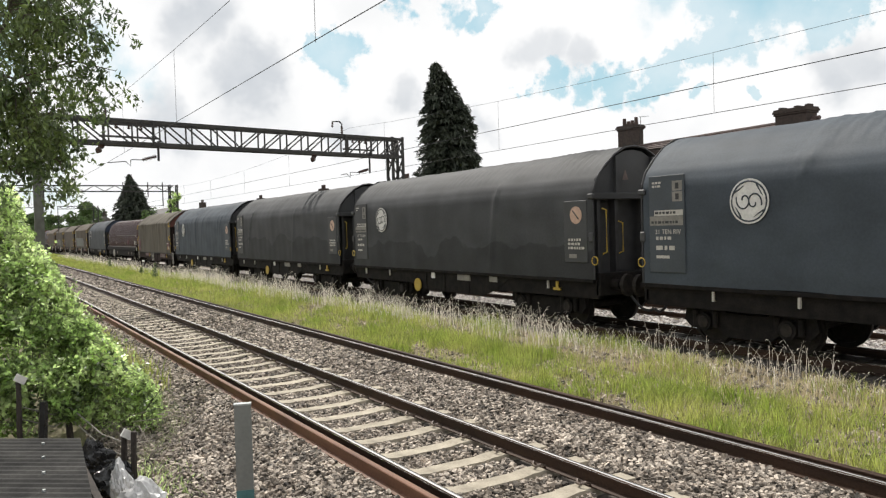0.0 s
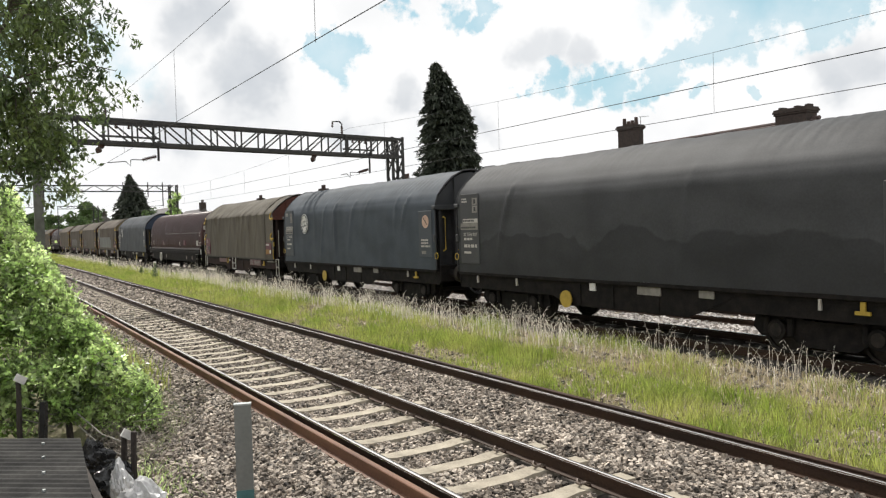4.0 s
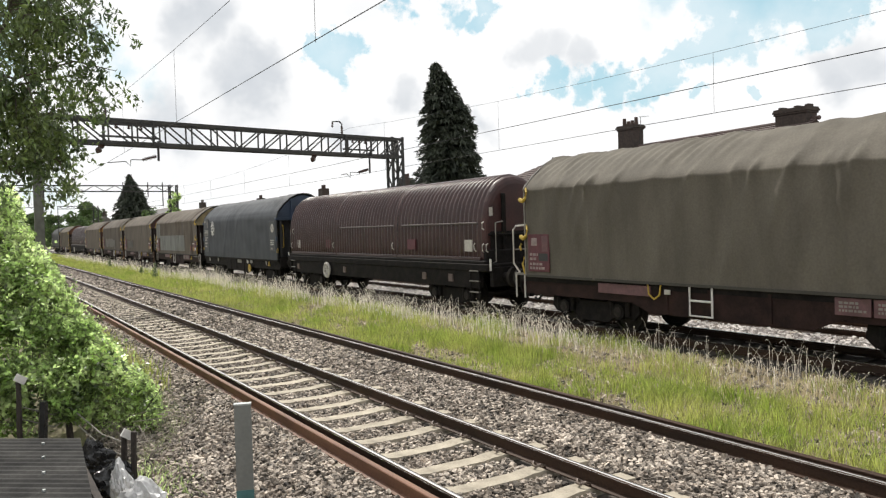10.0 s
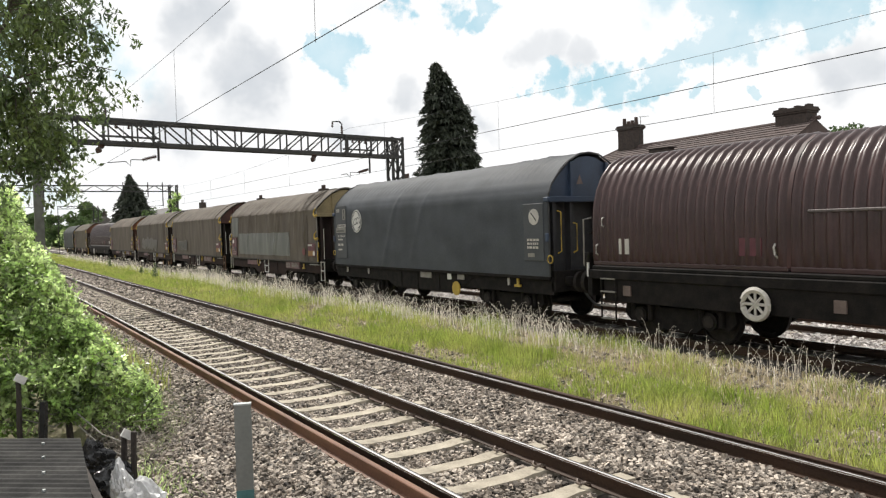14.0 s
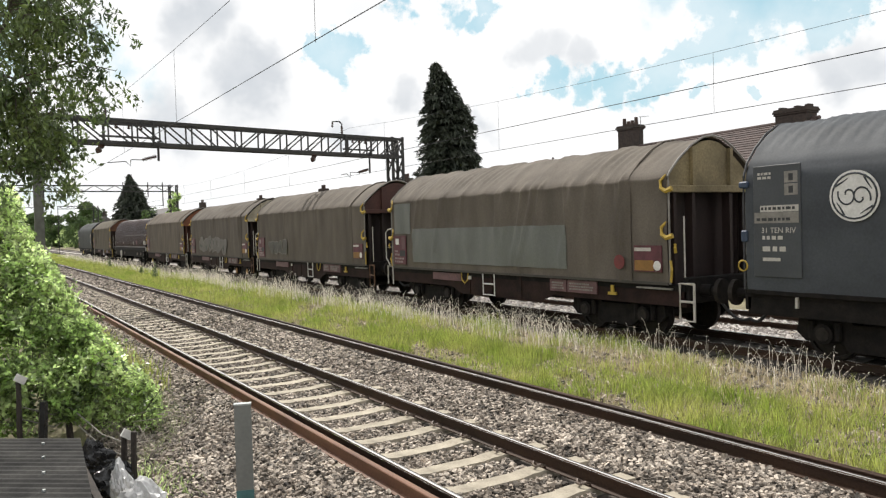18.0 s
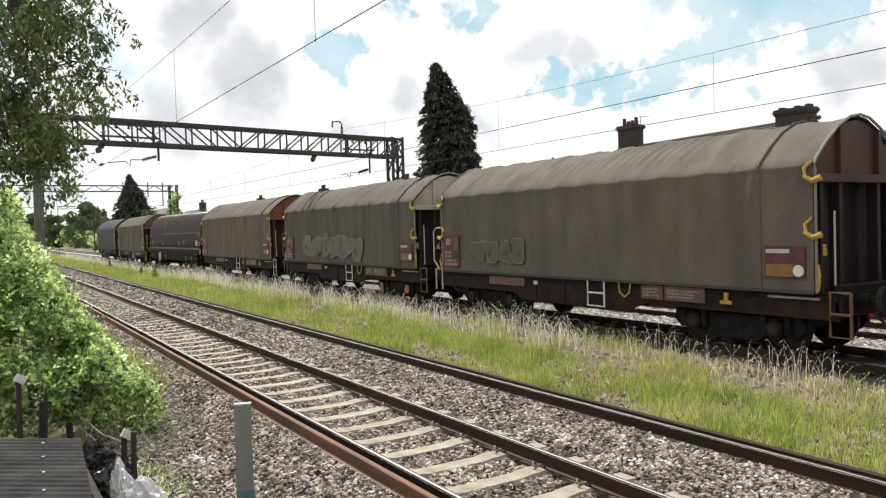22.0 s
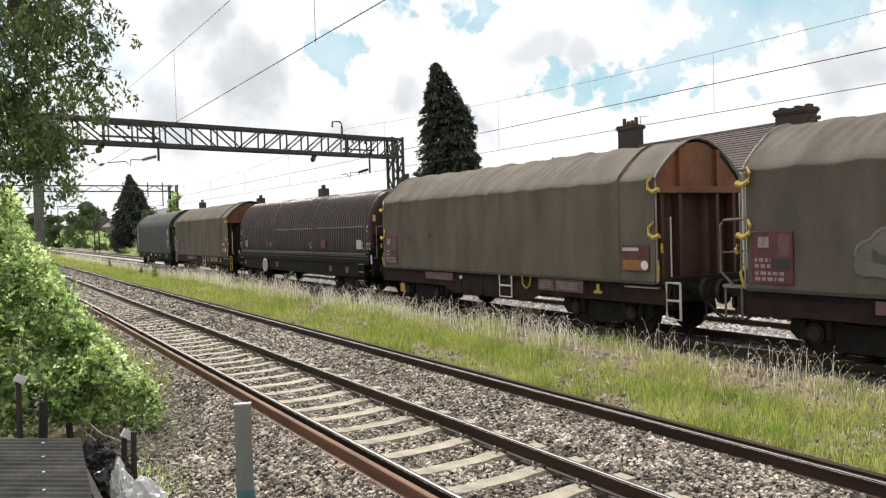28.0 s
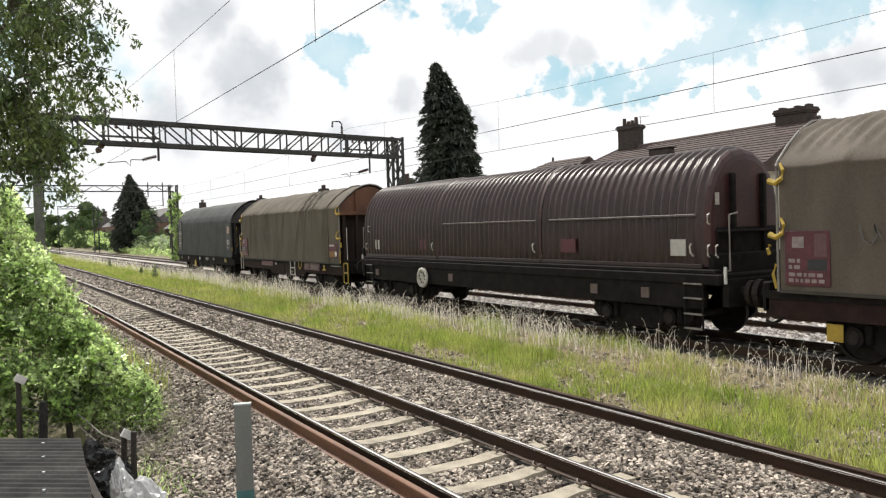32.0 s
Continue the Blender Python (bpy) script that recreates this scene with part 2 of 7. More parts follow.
def thing(name, m, label, category, group="", kind=""):
    ob = new(name)
    ob.empty_display_size = 0.2
    ob.matrix_world = m
    return tagged(ob, label, category, group, kind)


def whole(name, geo, material, label, category, group="", kind="", smooth=False):
    me = geo.mesh(name, material, smooth) if isinstance(geo, Geo) else geo
    return tagged(new(name, me), label, category, group, kind)


# ---- ground: one sheet that reaches the horizon ----
def strip(name, profile, ys, material, label, kind="structure"):
    """A sheet along the line, with a cross profile of (x, z)."""
    g = Geo()
    n = len(profile)
    vs = [(x, y, z) for y in ys for x, z in profile]
    fs = [(j * n + i, j * n + i + 1, (j + 1) * n + i + 1, (j + 1) * n + i) for j in range(len(ys) - 1) for i in range(n - 1)]
    g.add(vs, fs)
    return whole(name, g, material, label, name.replace("_", " "), kind=kind)


YS = [-2500, -400, -60, -10, 20, 60, 120, 200, 400, 900, 2500]
strip("ground", [(-2500, -0.4), (-60, -0.4), (-6, -0.36), (0.5, -0.36), (1.6, -0.36), (7.2, -0.38), (7.5, -0.3), (9.0, -0.28), (10.6, -0.26), (11.3, -0.25), (11.8, -0.3), (18.9, -0.3), (20.0, -0.24), (22.5, -0.02), (30, 0.05), (60, 0.0), (2500, 0.0)],
      YS, M_SOIL, "brown earth with patchy grass beside the railway")
strip("near_ballast", [(1.2, -0.375), (1.7, -0.345), (2.3, -0.27), (3.1, -0.225), (3.4, -0.225), (3.6, -0.245), (5.3, -0.245), (5.6, -0.24), (5.9, -0.21), (6.6, -0.18), (7.2, -0.175), (7.6, -0.19)], [-30, 0, 40, 120, 400], M_BED, "grey-brown crushed stone bed of the near tracks")
# dark stone, its tone deepened to carry the shade under the train
strip("train_ballast", [(11.6, -0.27), (12.0, -0.2), (14.1, -0.2)], [-260, -60, 0, 40, 120, 400], M_BED_DARK, "dark crushed stone under the train, shade put into its colour")
strip("far_ballast", [(14.1, -0.2), (15.0, -0.19), (18.3, -0.19), (19.1, -0.32)], [-60, 0, 40, 120, 400], M_BED_PALE, "pale grey crushed stone bed of the far tracks")
# ---- tracks ----
def rail_geo(x, y0, y1, top):
    half = [(0.07, -0.159), (0.07, -0.148), (0.012, -0.128), (0.009, -0.045), (0.034, -0.034), (0.035, -0.008), (0.028, 0.0)]
    outline = [(x + a, top + b) for a, b in half] + [(x - a, top + b) for a, b in reversed(half)]
    return Geo().prism(outline, "y", y0, y1)


def rail(x, y0, y1, top, material, parent, worn=True):
    r = part("rail", rail_geo(x, y0, y1, top), material, parent)
    if worn:
        arc = [(x + 0.0365 * math.sin(a), top - 0.012 + 0.0145 * math.cos(a)) for a in np.linspace(-1.45, 1.45, 9)]
        strip_ = Geo().add([(a, yy, b) for yy in (y0, y1) for a, b in arc], [(k, k + 1, 10 + k, 9 + k) for k in range(8)])
        part("running_surface", strip_, M_RAIL_TOP, r, "polished steel running surface", smooth=True)
    return r


def sleeper_mesh(length, width, material):
    """Concrete sleeper, thinner between the rail seats."""
    h = length / 2
    xs = [-h, -1.0, -0.5, -0.36, 0.36, 0.5, 1.0, h]
    zs = [-0.008, 0.0, 0.0, -0.02, -0.02, 0.0, 0.0, -0.008]
    g = Geo()
    rows = []
    for x, z in zip(xs, zs):
        w = width / 2
        rows.append([(x, -w, -0.2), (x, -w * 0.86, z), (x, w * 0.86, z), (x, w, -0.2)])
    vs = [v for r_ in rows for v in r_]
    fs = []
    for i in range(len(rows) - 1):
        for k in range(3):
            fs.append((i * 4 + k, i * 4 + k + 1, i * 4 + 5 + k, i * 4 + 4 + k))
    fs += [(0, 1, 2, 3), (28, 29, 30, 31)]
    g.add(vs, fs)
    return g.mesh("sleeper", material)


def clip_mesh():
    """Spring clip that holds the rail down: one bent bar."""
    pts = [(0.0, -0.055, 0.02), (0.03, -0.05, 0.045), (0.06, -0.02, 0.03), (0.06, 0.02, 0.03), (0.03, 0.05, 0.045), (-0.01, 0.05, 0.03), (-0.03, 0.02, 0.018), (-0.035, -0.02, 0.014)]
    return Geo().tube([(x * 1.25, y * 1.25, z * 1.3) for x, y, z in pts], 0.014, 6).mesh("rail_clip", M_CLIP)


def track(name, centre, top, y0, y1, s0, s1, label, rail_materials, worn=(True, True), clips=True, second_rail=True, sleeper_material=None):
    t = thing(name, pose(centre, 0, 0), label, "railway track", kind="structure")
    for side, m, w in zip((-1, 1), rail_materials, worn):
        if side < 0 or second_rail:
            rail(side * 0.7525, y0, y1, top, m, t, w)
    sm, cm = sleeper_mesh(2.54, 0.25, sleeper_material or M_SLEEPER), clip_mesh()
    n = int((s1 - s0) / 0.7064)
    for i in range(n):
        y = s0 + i * 0.7064
        s = part("sleeper", sm, M_SLEEPER, t)
        s.location = (random.uniform(-0.02, 0.02), y + random.uniform(-0.012, 0.012), top - 0.165)
        s.rotation_euler = (0, random.uniform(-0.004, 0.004), random.uniform(-0.008, 0.008))
        if clips and y < 26:
            for side in (-1, 1):
                for inner in (-1, 1):
                    c = part("rail_clip", cm, M_CLIP, s)
                    c.location = (side * 0.7525 + inner * 0.085, 0, 0.0)
                    c.rotation_euler = (0, 0, 0 if inner > 0 else math.pi)
    return t


M_TIMBER_DARK = mat("dark_timber", (0.03, 0.026, 0.023), 0.9, second=(0.055, 0.047, 0.04), scale=5, fine=30, bump=0.3)
NEAR_C = 4.44
track("near_track", NEAR_C, 0.0, -30, 400, -5.564, 110, "railway track with rusty rails on concrete sleepers", (M_RAIL_DARK, M_RAIL_DARK))
spare = thing("spare_rail", pose(0, 0, 0), "rusty brown rail laid along the track", "rail", kind="structure")
rail(3.505, -30, 400, -0.004, M_RAIL_RUST, spare, False)
disused = thing("overgrown_track", pose(0, 0, 0), "dark disused rails beside a strip of grass", "railway track", kind="structure")
rail(7.034, -30, 400, 0.0, M_RAIL_DARK, disused)
rail(7.185, -30, 400, 0.012, M_RAIL_DARK, disused, False)
track("train_track", 13.25, 0.0, -300, 420, -12.0, 70, "dark railway track under the freight train", (M_RAIL_DARK, M_RAIL_DARK), clips=False, sleeper_material=M_TIMBER_DARK)
track("far_track", 16.75, 0.0, -60, 420, -12.0, 70, "railway track with shiny rails on pale ballast", (M_RAIL_DARK, M_RAIL_DARK), clips=False)


# ---- wagons ----
PATH = [(0, 0.0), (1, 4.49), (2, 9.02), (3, 13.55), (4, 18.04), (5, 22.49), (6, 26.88), (7, 31.22), (8, 35.51), (9, 39.75), (10, 43.94),
        (11, 48.08), (12, 52.18), (13, 56.24), (14, 60.24), (15, 64.2), (16, 68.09), (17, 71.92), (18, 75.69), (19, 79.38), (20, 83.01),
        (21, 86.57), (22, 90.06), (23, 93.49), (24, 96.87), (25, 100.2), (26, 103.5), (27, 106.77), (28, 110.02), (29, 113.24), (30, 116.43), (31, 119.55), (32, 122.56)]
TRAIN_X = 13.25
# the wagons are drawn on a smaller pattern: across, along and up to metres, and the height of the pattern's foot
PATTERN = Matrix(((0.944, 0, 0, 0), (0, 1.183, 0, 0), (0, 0, 1.183, -0.129), (0, 0, 0, 1)))
ALONG = 1.183
GE_PROFILE = [(1.42, 1.1), (1.42, 2.5), (1.4, 2.82), (1.3, 3.02), (1.05, 3.25), (0.7, 3.49), (0.32, 3.64), (0.0, 3.67)]
TARP_PROFILE = [(1.42, 1.1), (1.425, 2.84), (1.437, 2.93), (1.385, 3.0), (1.08, 3.24), (0.7, 3.47), (0.32, 3.62), (0.0, 3.66)]
ROUND_PROFILE = [(1.17, 1.4), (1.17, 1.46), (1.17, 1.7), (1.17, 1.95), (1.165, 2.2), (1.13, 2.48), (1.04, 2.75), (0.88, 3.0), (0.64, 3.21), (0.34, 3.34), (0.0, 3.385)]
wheels = []
wagons = []


def mirror(profile):
    return [(-x, z) for x, z in profile] + [(x, z) for x, z in reversed(profile[:-1])]


def drape_of(y0, y1, ripple, seed, folds, clear=99.0):
    """How far the cloth stands out at a place: ripples and slanting folds."""
    rnd = random.Random(seed)
    ph = [rnd.uniform(0, 6.3) for _ in range(2)]
    drape = [(rnd.uniform(y0, y1), rnd.uniform(-0.5, 0.08), rnd.uniform(0.03, 0.085), rnd.uniform(0.02, 0.06), rnd.uniform(1.1, 2.6)) for _ in range(folds)]

    def push(x, y, z, up):
        w = ripple * (math.sin(y * 5.1 + ph[0] + z * 0.8) * 0.4 + math.sin(y * 11.3 + ph[1] - z * 1.7) * 0.25 + noise.noise((x * 1.3, y * 1.1, z * 1.6 + seed)) * 1.3)
        if up < 0.78:
            hold = min(1.0, max(0.0, min(y - y0, y1 - y) - 0.5) / 0.6, max(0.0, abs(y - clear) - 0.5) / 0.4)
            for fy, slant, wd, am, zlow in drape:
                q = (y - fy - slant * (z - 2.0)) / wd
                if abs(q) < 3 and z > zlow - 0.4:
                    w += hold * am * math.exp(-q * q) * min(1.0, (z - zlow + 0.4) / 0.6)
        return w
    return push


def hood_geo(profile, y0, y1, steps, ripple, seed, folds=0, hoops=0.0, clear=99.0):
    """A cloth hood over its hoops: long ripples, slanting drape folds, a slight sag from hoop to hoop."""
    push = drape_of(y0, y1, ripple, seed, folds, clear)
    prof = []
    full = mirror(profile)
    for a, b in zip(full, full[1:]):
        k_ = 12 if abs(a[1] - b[1]) > 1 else 3
        for k in range(k_):
            prof.append((a[0] + (b[0] - a[0]) * k / k_, a[1] + (b[1] - a[1]) * k / k_))
    prof.append(full[-1])
    zmin, ztop, n = profile[0][1], profile[-1][1], len(prof)
    vs = []
    for j in range(steps + 1):
        y = y0 + (y1 - y0) * j / steps
        sag = hoops * abs(math.sin((y - y0) / (y1 - y0) * math.pi * 11)) ** 0.7
        for x, z in prof:
            up = (z - zmin) / (ztop - zmin)
            side = 1 if x > 0 else -1
            w = push(x, y, z, up)
            taut = 1.0 if up < 0.78 else 0.5
            dx = side * w * taut if abs(x) > 0.05 else 0.0
            crease = max(0.0, noise.noise((y * 0.35, seed * 3.0, 0.0)) + 0.18) * 0.055 * math.sin(y * 27 + x * 6 + seed) if up > 0.82 else 0.0
            dz = (w * 0.6 + crease if up > 0.8 else 0.0) - sag * (1.0 if up > 0.66 else 0.0)
            if up < 0.02:
                dz += ripple * 1.5 * noise.noise((y * 0.8, seed, side * 2.0))
            vs.append((x + dx, y, z + dz))
    fs = [(j * n + i, j * n + i + 1, (j + 1) * n + i + 1, (j + 1) * n + i) for j in range(steps) for i in range(n - 1)]
    return Geo().add(vs, fs)


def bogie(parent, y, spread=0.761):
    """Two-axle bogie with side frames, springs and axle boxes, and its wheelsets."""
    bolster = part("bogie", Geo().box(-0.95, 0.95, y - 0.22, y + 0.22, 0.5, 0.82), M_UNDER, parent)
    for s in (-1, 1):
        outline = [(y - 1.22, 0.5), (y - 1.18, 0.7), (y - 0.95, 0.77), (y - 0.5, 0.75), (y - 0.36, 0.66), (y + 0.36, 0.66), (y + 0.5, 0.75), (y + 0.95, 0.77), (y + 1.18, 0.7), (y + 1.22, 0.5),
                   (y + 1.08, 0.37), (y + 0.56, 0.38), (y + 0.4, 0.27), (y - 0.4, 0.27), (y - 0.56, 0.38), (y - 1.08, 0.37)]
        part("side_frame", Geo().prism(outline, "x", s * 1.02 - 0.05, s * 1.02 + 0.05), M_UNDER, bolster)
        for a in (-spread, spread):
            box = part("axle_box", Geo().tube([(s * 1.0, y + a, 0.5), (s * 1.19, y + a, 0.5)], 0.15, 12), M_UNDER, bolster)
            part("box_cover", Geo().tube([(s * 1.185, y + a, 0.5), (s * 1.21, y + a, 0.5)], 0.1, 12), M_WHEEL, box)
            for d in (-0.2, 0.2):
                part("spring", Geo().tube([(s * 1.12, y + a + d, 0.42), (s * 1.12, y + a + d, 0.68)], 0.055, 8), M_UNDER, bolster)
    for a in (-spread, spread):
        w = part("wheelset", WHEEL_MESH, M_WHEEL, parent)
        wheels.append((w, (y + a) * ALONG))


def wheel_geo():
    g = Geo()
    for s in (-1, 1):
        prof = [(0.06, 0.0), (0.1, 0.0), (0.1, 0.02), (0.12, 0.03), (0.4, 0.045), (0.41, 0.0), (0.46, 0.0), (0.465, 0.1), (0.49, 0.11), (0.49, 0.135), (0.4, 0.135), (0.39, 0.075), (0.12, 0.08), (0.08, 0.13)]
        n = 28
        vs, fs = [], []
        for k in range(n):
            c, d = math.cos(k * 2 * math.pi / n), math.sin(k * 2 * math.pi / n)
            for r_, w in prof:
                vs.append((s * (0.82 - w), r_ * c, r_ * d))
        m = len(prof)
        for k in range(n):
            for i in range(m - 1):
                fs.append((k * m + i, k * m + i + 1, ((k + 1) % n) * m + i + 1, ((k + 1) % n) * m + i))
        g.add(vs, fs)
    g.tube([(-0.98, 0, 0), (0.98, 0, 0)], 0.08, 10)
    return g


WHEEL_MESH = wheel_geo().mesh("wheelset", M_WHEEL)
def paint(name, c, rough=0.6, k=1.3, **kw):
    return mat(name, c, rough, second=[x * k for x in c], scale=kw.pop("scale", 1.4), fine=kw.pop("fine", 25), fine_amount=0.12, bump=kw.pop("bump", 0.05), **kw)


M_WHITE = paint("white_paint", (0.55, 0.54, 0.52), k=1.15, scale=6)
M_YELLOW = paint("yellow_paint", (0.33, 0.225, 0.03), k=1.2, scale=6)
M_RED = paint("red_paint", (0.11, 0.018, 0.018), k=1.3, scale=6)
M_TEXT_WORN = paint("worn_writing", (0.2, 0.16, 0.155), k=1.4, scale=7)
M_MAROON = paint("maroon_panel", (0.07, 0.017, 0.024), k=1.5, scale=6)
M_ORANGE = paint("orange_label", (0.19, 0.095, 0.02), k=1.2, scale=6)
M_GREYPLATE = paint("grey_plate", (0.16, 0.15, 0.135), k=1.4, scale=5)
M_STEP = paint("brown_step_paint", (0.1, 0.05, 0.024), k=1.5, scale=5)
M_PINKPLATE = paint("faded_red_plate", (0.085, 0.042, 0.045), k=1.6, scale=5)
M_DULL = paint("dull_plate", (0.085, 0.062, 0.055), k=1.5, scale=5)
M_BLACK = paint("black_paint", (0.02, 0.02, 0.022), k=1.5, scale=5)
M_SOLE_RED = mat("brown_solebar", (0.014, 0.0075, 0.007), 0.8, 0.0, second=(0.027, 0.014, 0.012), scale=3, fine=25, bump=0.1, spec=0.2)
M_PALE = paint("pale_label", (0.38, 0.36, 0.33), k=1.2, scale=9)
M_PEACH = paint("peach_label", (0.42, 0.28, 0.21), k=1.2, scale=9)


def disc_geo(x, y, z, r, t=0.006, n=28):
    ring = [(y + r * math.cos(k * 2 * math.pi / n), z + r * math.sin(k * 2 * math.pi / n)) for k in range(n)]
    return Geo().prism(ring, "x", x, x - t)


def ring_geo(x, y, z, r, tube, n=24):
    return Geo().tube([(x, y + r * math.cos(k * 2 * math.pi / n), z + r * math.sin(k * 2 * math.pi / n)) for k in range(n)], tube, 5, closed=True)


def bars(parent, x, y0, y1, z0, z1, rows, material, rnd, name="lettering"):
    """Unreadable writing as rows of short bars (y1 is the side where each line starts)."""
    g = Geo()
    h = (z1 - z0) / rows
    for i in range(rows):
        z = z1 - (i + 0.5) * h
        y = y1
        while y > y0 + (y1 - y0) * rnd.uniform(0, 0.3):
            w = rnd.uniform(0.4, 1.2) * h
            g.box(x - 0.004, x, max(y0, y - w), y, z - h * 0.3, z + h * 0.3)
            y -= w + h * 0.35
    if g.v:
        part(name, g, material, parent)["kind"] = "stuff"


def words(parent, text, x, y, z, size, material):
    """Readable lettering on a wagon's near side, from y towards the viewer's right."""
    curve = bpy.data.curves.new("lettering", "FONT")
    curve.body, curve.size, curve.extrude = text, size, 0.0015
    holder = bpy.data.objects.new("lettering", curve)
    me = bpy.data.meshes.new_from_object(holder)
    bpy.data.objects.remove(holder)
    me.transform(Matrix(((0, 0, -1, x), (-1, 0, 0, y), (0, 1, 0, z), (0, 0, 0, 1))))
    me.materials.clear()
    me.materials.append(material)
    part("lettering", me, material, parent)


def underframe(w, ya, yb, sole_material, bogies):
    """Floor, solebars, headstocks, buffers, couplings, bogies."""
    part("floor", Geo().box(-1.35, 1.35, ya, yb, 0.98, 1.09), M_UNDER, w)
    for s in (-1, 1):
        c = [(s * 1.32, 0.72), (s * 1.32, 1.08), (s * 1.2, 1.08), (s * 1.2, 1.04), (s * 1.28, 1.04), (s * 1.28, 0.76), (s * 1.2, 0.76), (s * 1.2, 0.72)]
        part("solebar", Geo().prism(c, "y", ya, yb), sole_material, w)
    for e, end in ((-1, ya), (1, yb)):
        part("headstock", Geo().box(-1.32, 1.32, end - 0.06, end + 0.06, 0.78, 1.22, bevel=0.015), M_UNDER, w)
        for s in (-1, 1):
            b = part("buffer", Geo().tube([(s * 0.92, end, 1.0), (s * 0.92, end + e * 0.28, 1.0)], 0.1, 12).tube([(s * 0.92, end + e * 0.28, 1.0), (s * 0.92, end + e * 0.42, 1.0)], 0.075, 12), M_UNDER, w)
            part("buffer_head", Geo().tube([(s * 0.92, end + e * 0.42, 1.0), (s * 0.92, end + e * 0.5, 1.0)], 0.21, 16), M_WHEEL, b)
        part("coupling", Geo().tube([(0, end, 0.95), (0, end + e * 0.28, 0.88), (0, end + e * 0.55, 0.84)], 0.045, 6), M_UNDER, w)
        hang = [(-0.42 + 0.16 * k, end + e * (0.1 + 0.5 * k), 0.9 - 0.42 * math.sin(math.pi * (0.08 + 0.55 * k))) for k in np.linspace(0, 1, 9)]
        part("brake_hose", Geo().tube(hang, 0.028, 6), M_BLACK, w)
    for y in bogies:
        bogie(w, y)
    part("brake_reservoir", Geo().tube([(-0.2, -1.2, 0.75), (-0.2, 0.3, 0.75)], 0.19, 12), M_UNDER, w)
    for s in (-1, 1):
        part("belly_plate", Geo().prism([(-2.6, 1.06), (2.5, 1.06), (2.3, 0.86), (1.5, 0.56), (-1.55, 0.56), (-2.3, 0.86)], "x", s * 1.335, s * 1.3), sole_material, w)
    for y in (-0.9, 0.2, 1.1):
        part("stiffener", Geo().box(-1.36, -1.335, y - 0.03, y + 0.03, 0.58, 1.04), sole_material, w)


def end_wall(w, profile, y, out, material, ledge=2.72, lower=None, rails_material=None, inset=0.1):
    """The wagon's end: an arched upper panel with ribs over a beam, and a recessed lower panel."""
    up = [(x, z) for x, z in mirror(profile) if z > ledge - 0.4]
    k = 0.972
    arch = [(-profile[0][0] * k, ledge)] + [(x * k, z - 0.07) for x, z in up if z > ledge] + [(profile[0][0] * k, ledge)]
    e = part("end_wall", Geo().prism(arch, "y", y - out * 0.02, y - out * 0.07), material, w)
    for x in (-0.62, 0.62):
        top = np.interp(abs(x), [q[0] for q in reversed(profile)], [q[1] for q in reversed(profile)])
        part("rib", Geo().box(x - 0.05, x + 0.05, y - 0.05, y + 0.05, ledge, top - 0.05), material, e)
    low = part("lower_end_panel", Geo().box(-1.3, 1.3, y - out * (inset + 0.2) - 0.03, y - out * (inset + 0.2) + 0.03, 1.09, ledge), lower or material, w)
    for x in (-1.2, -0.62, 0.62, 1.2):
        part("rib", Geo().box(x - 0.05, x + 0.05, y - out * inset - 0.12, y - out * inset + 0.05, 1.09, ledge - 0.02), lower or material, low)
    part("end_beam", Geo().box(-1.4, 1.4, y - 0.06, y + 0.07, ledge - 0.09, ledge + 0.03, bevel=0.01), material, w)
    part("rope_seal", Geo().tube([(x, y + out * 0.035, z) for x, z in mirror(profile)], 0.022, 5), rails_material or M_BLACK, w)
    return e


def side_ladder(w, y, z0, z1, width=0.42, material=None, rungs=2):
    x = -1.39
    g = Geo().tube([(x, y - width / 2, z1), (x, y - width / 2, z0), (x, y + width / 2, z0), (x, y + width / 2, z1)], 0.022, 6)
    for i in range(1, rungs):
        z = z0 + (z1 - z0) * i / rungs
        g.tube([(x, y - width / 2, z), (x, y + width / 2, z)], 0.02, 6)
    part("ladder", g, material or M_WHITE, w, "pale painted step ladder")


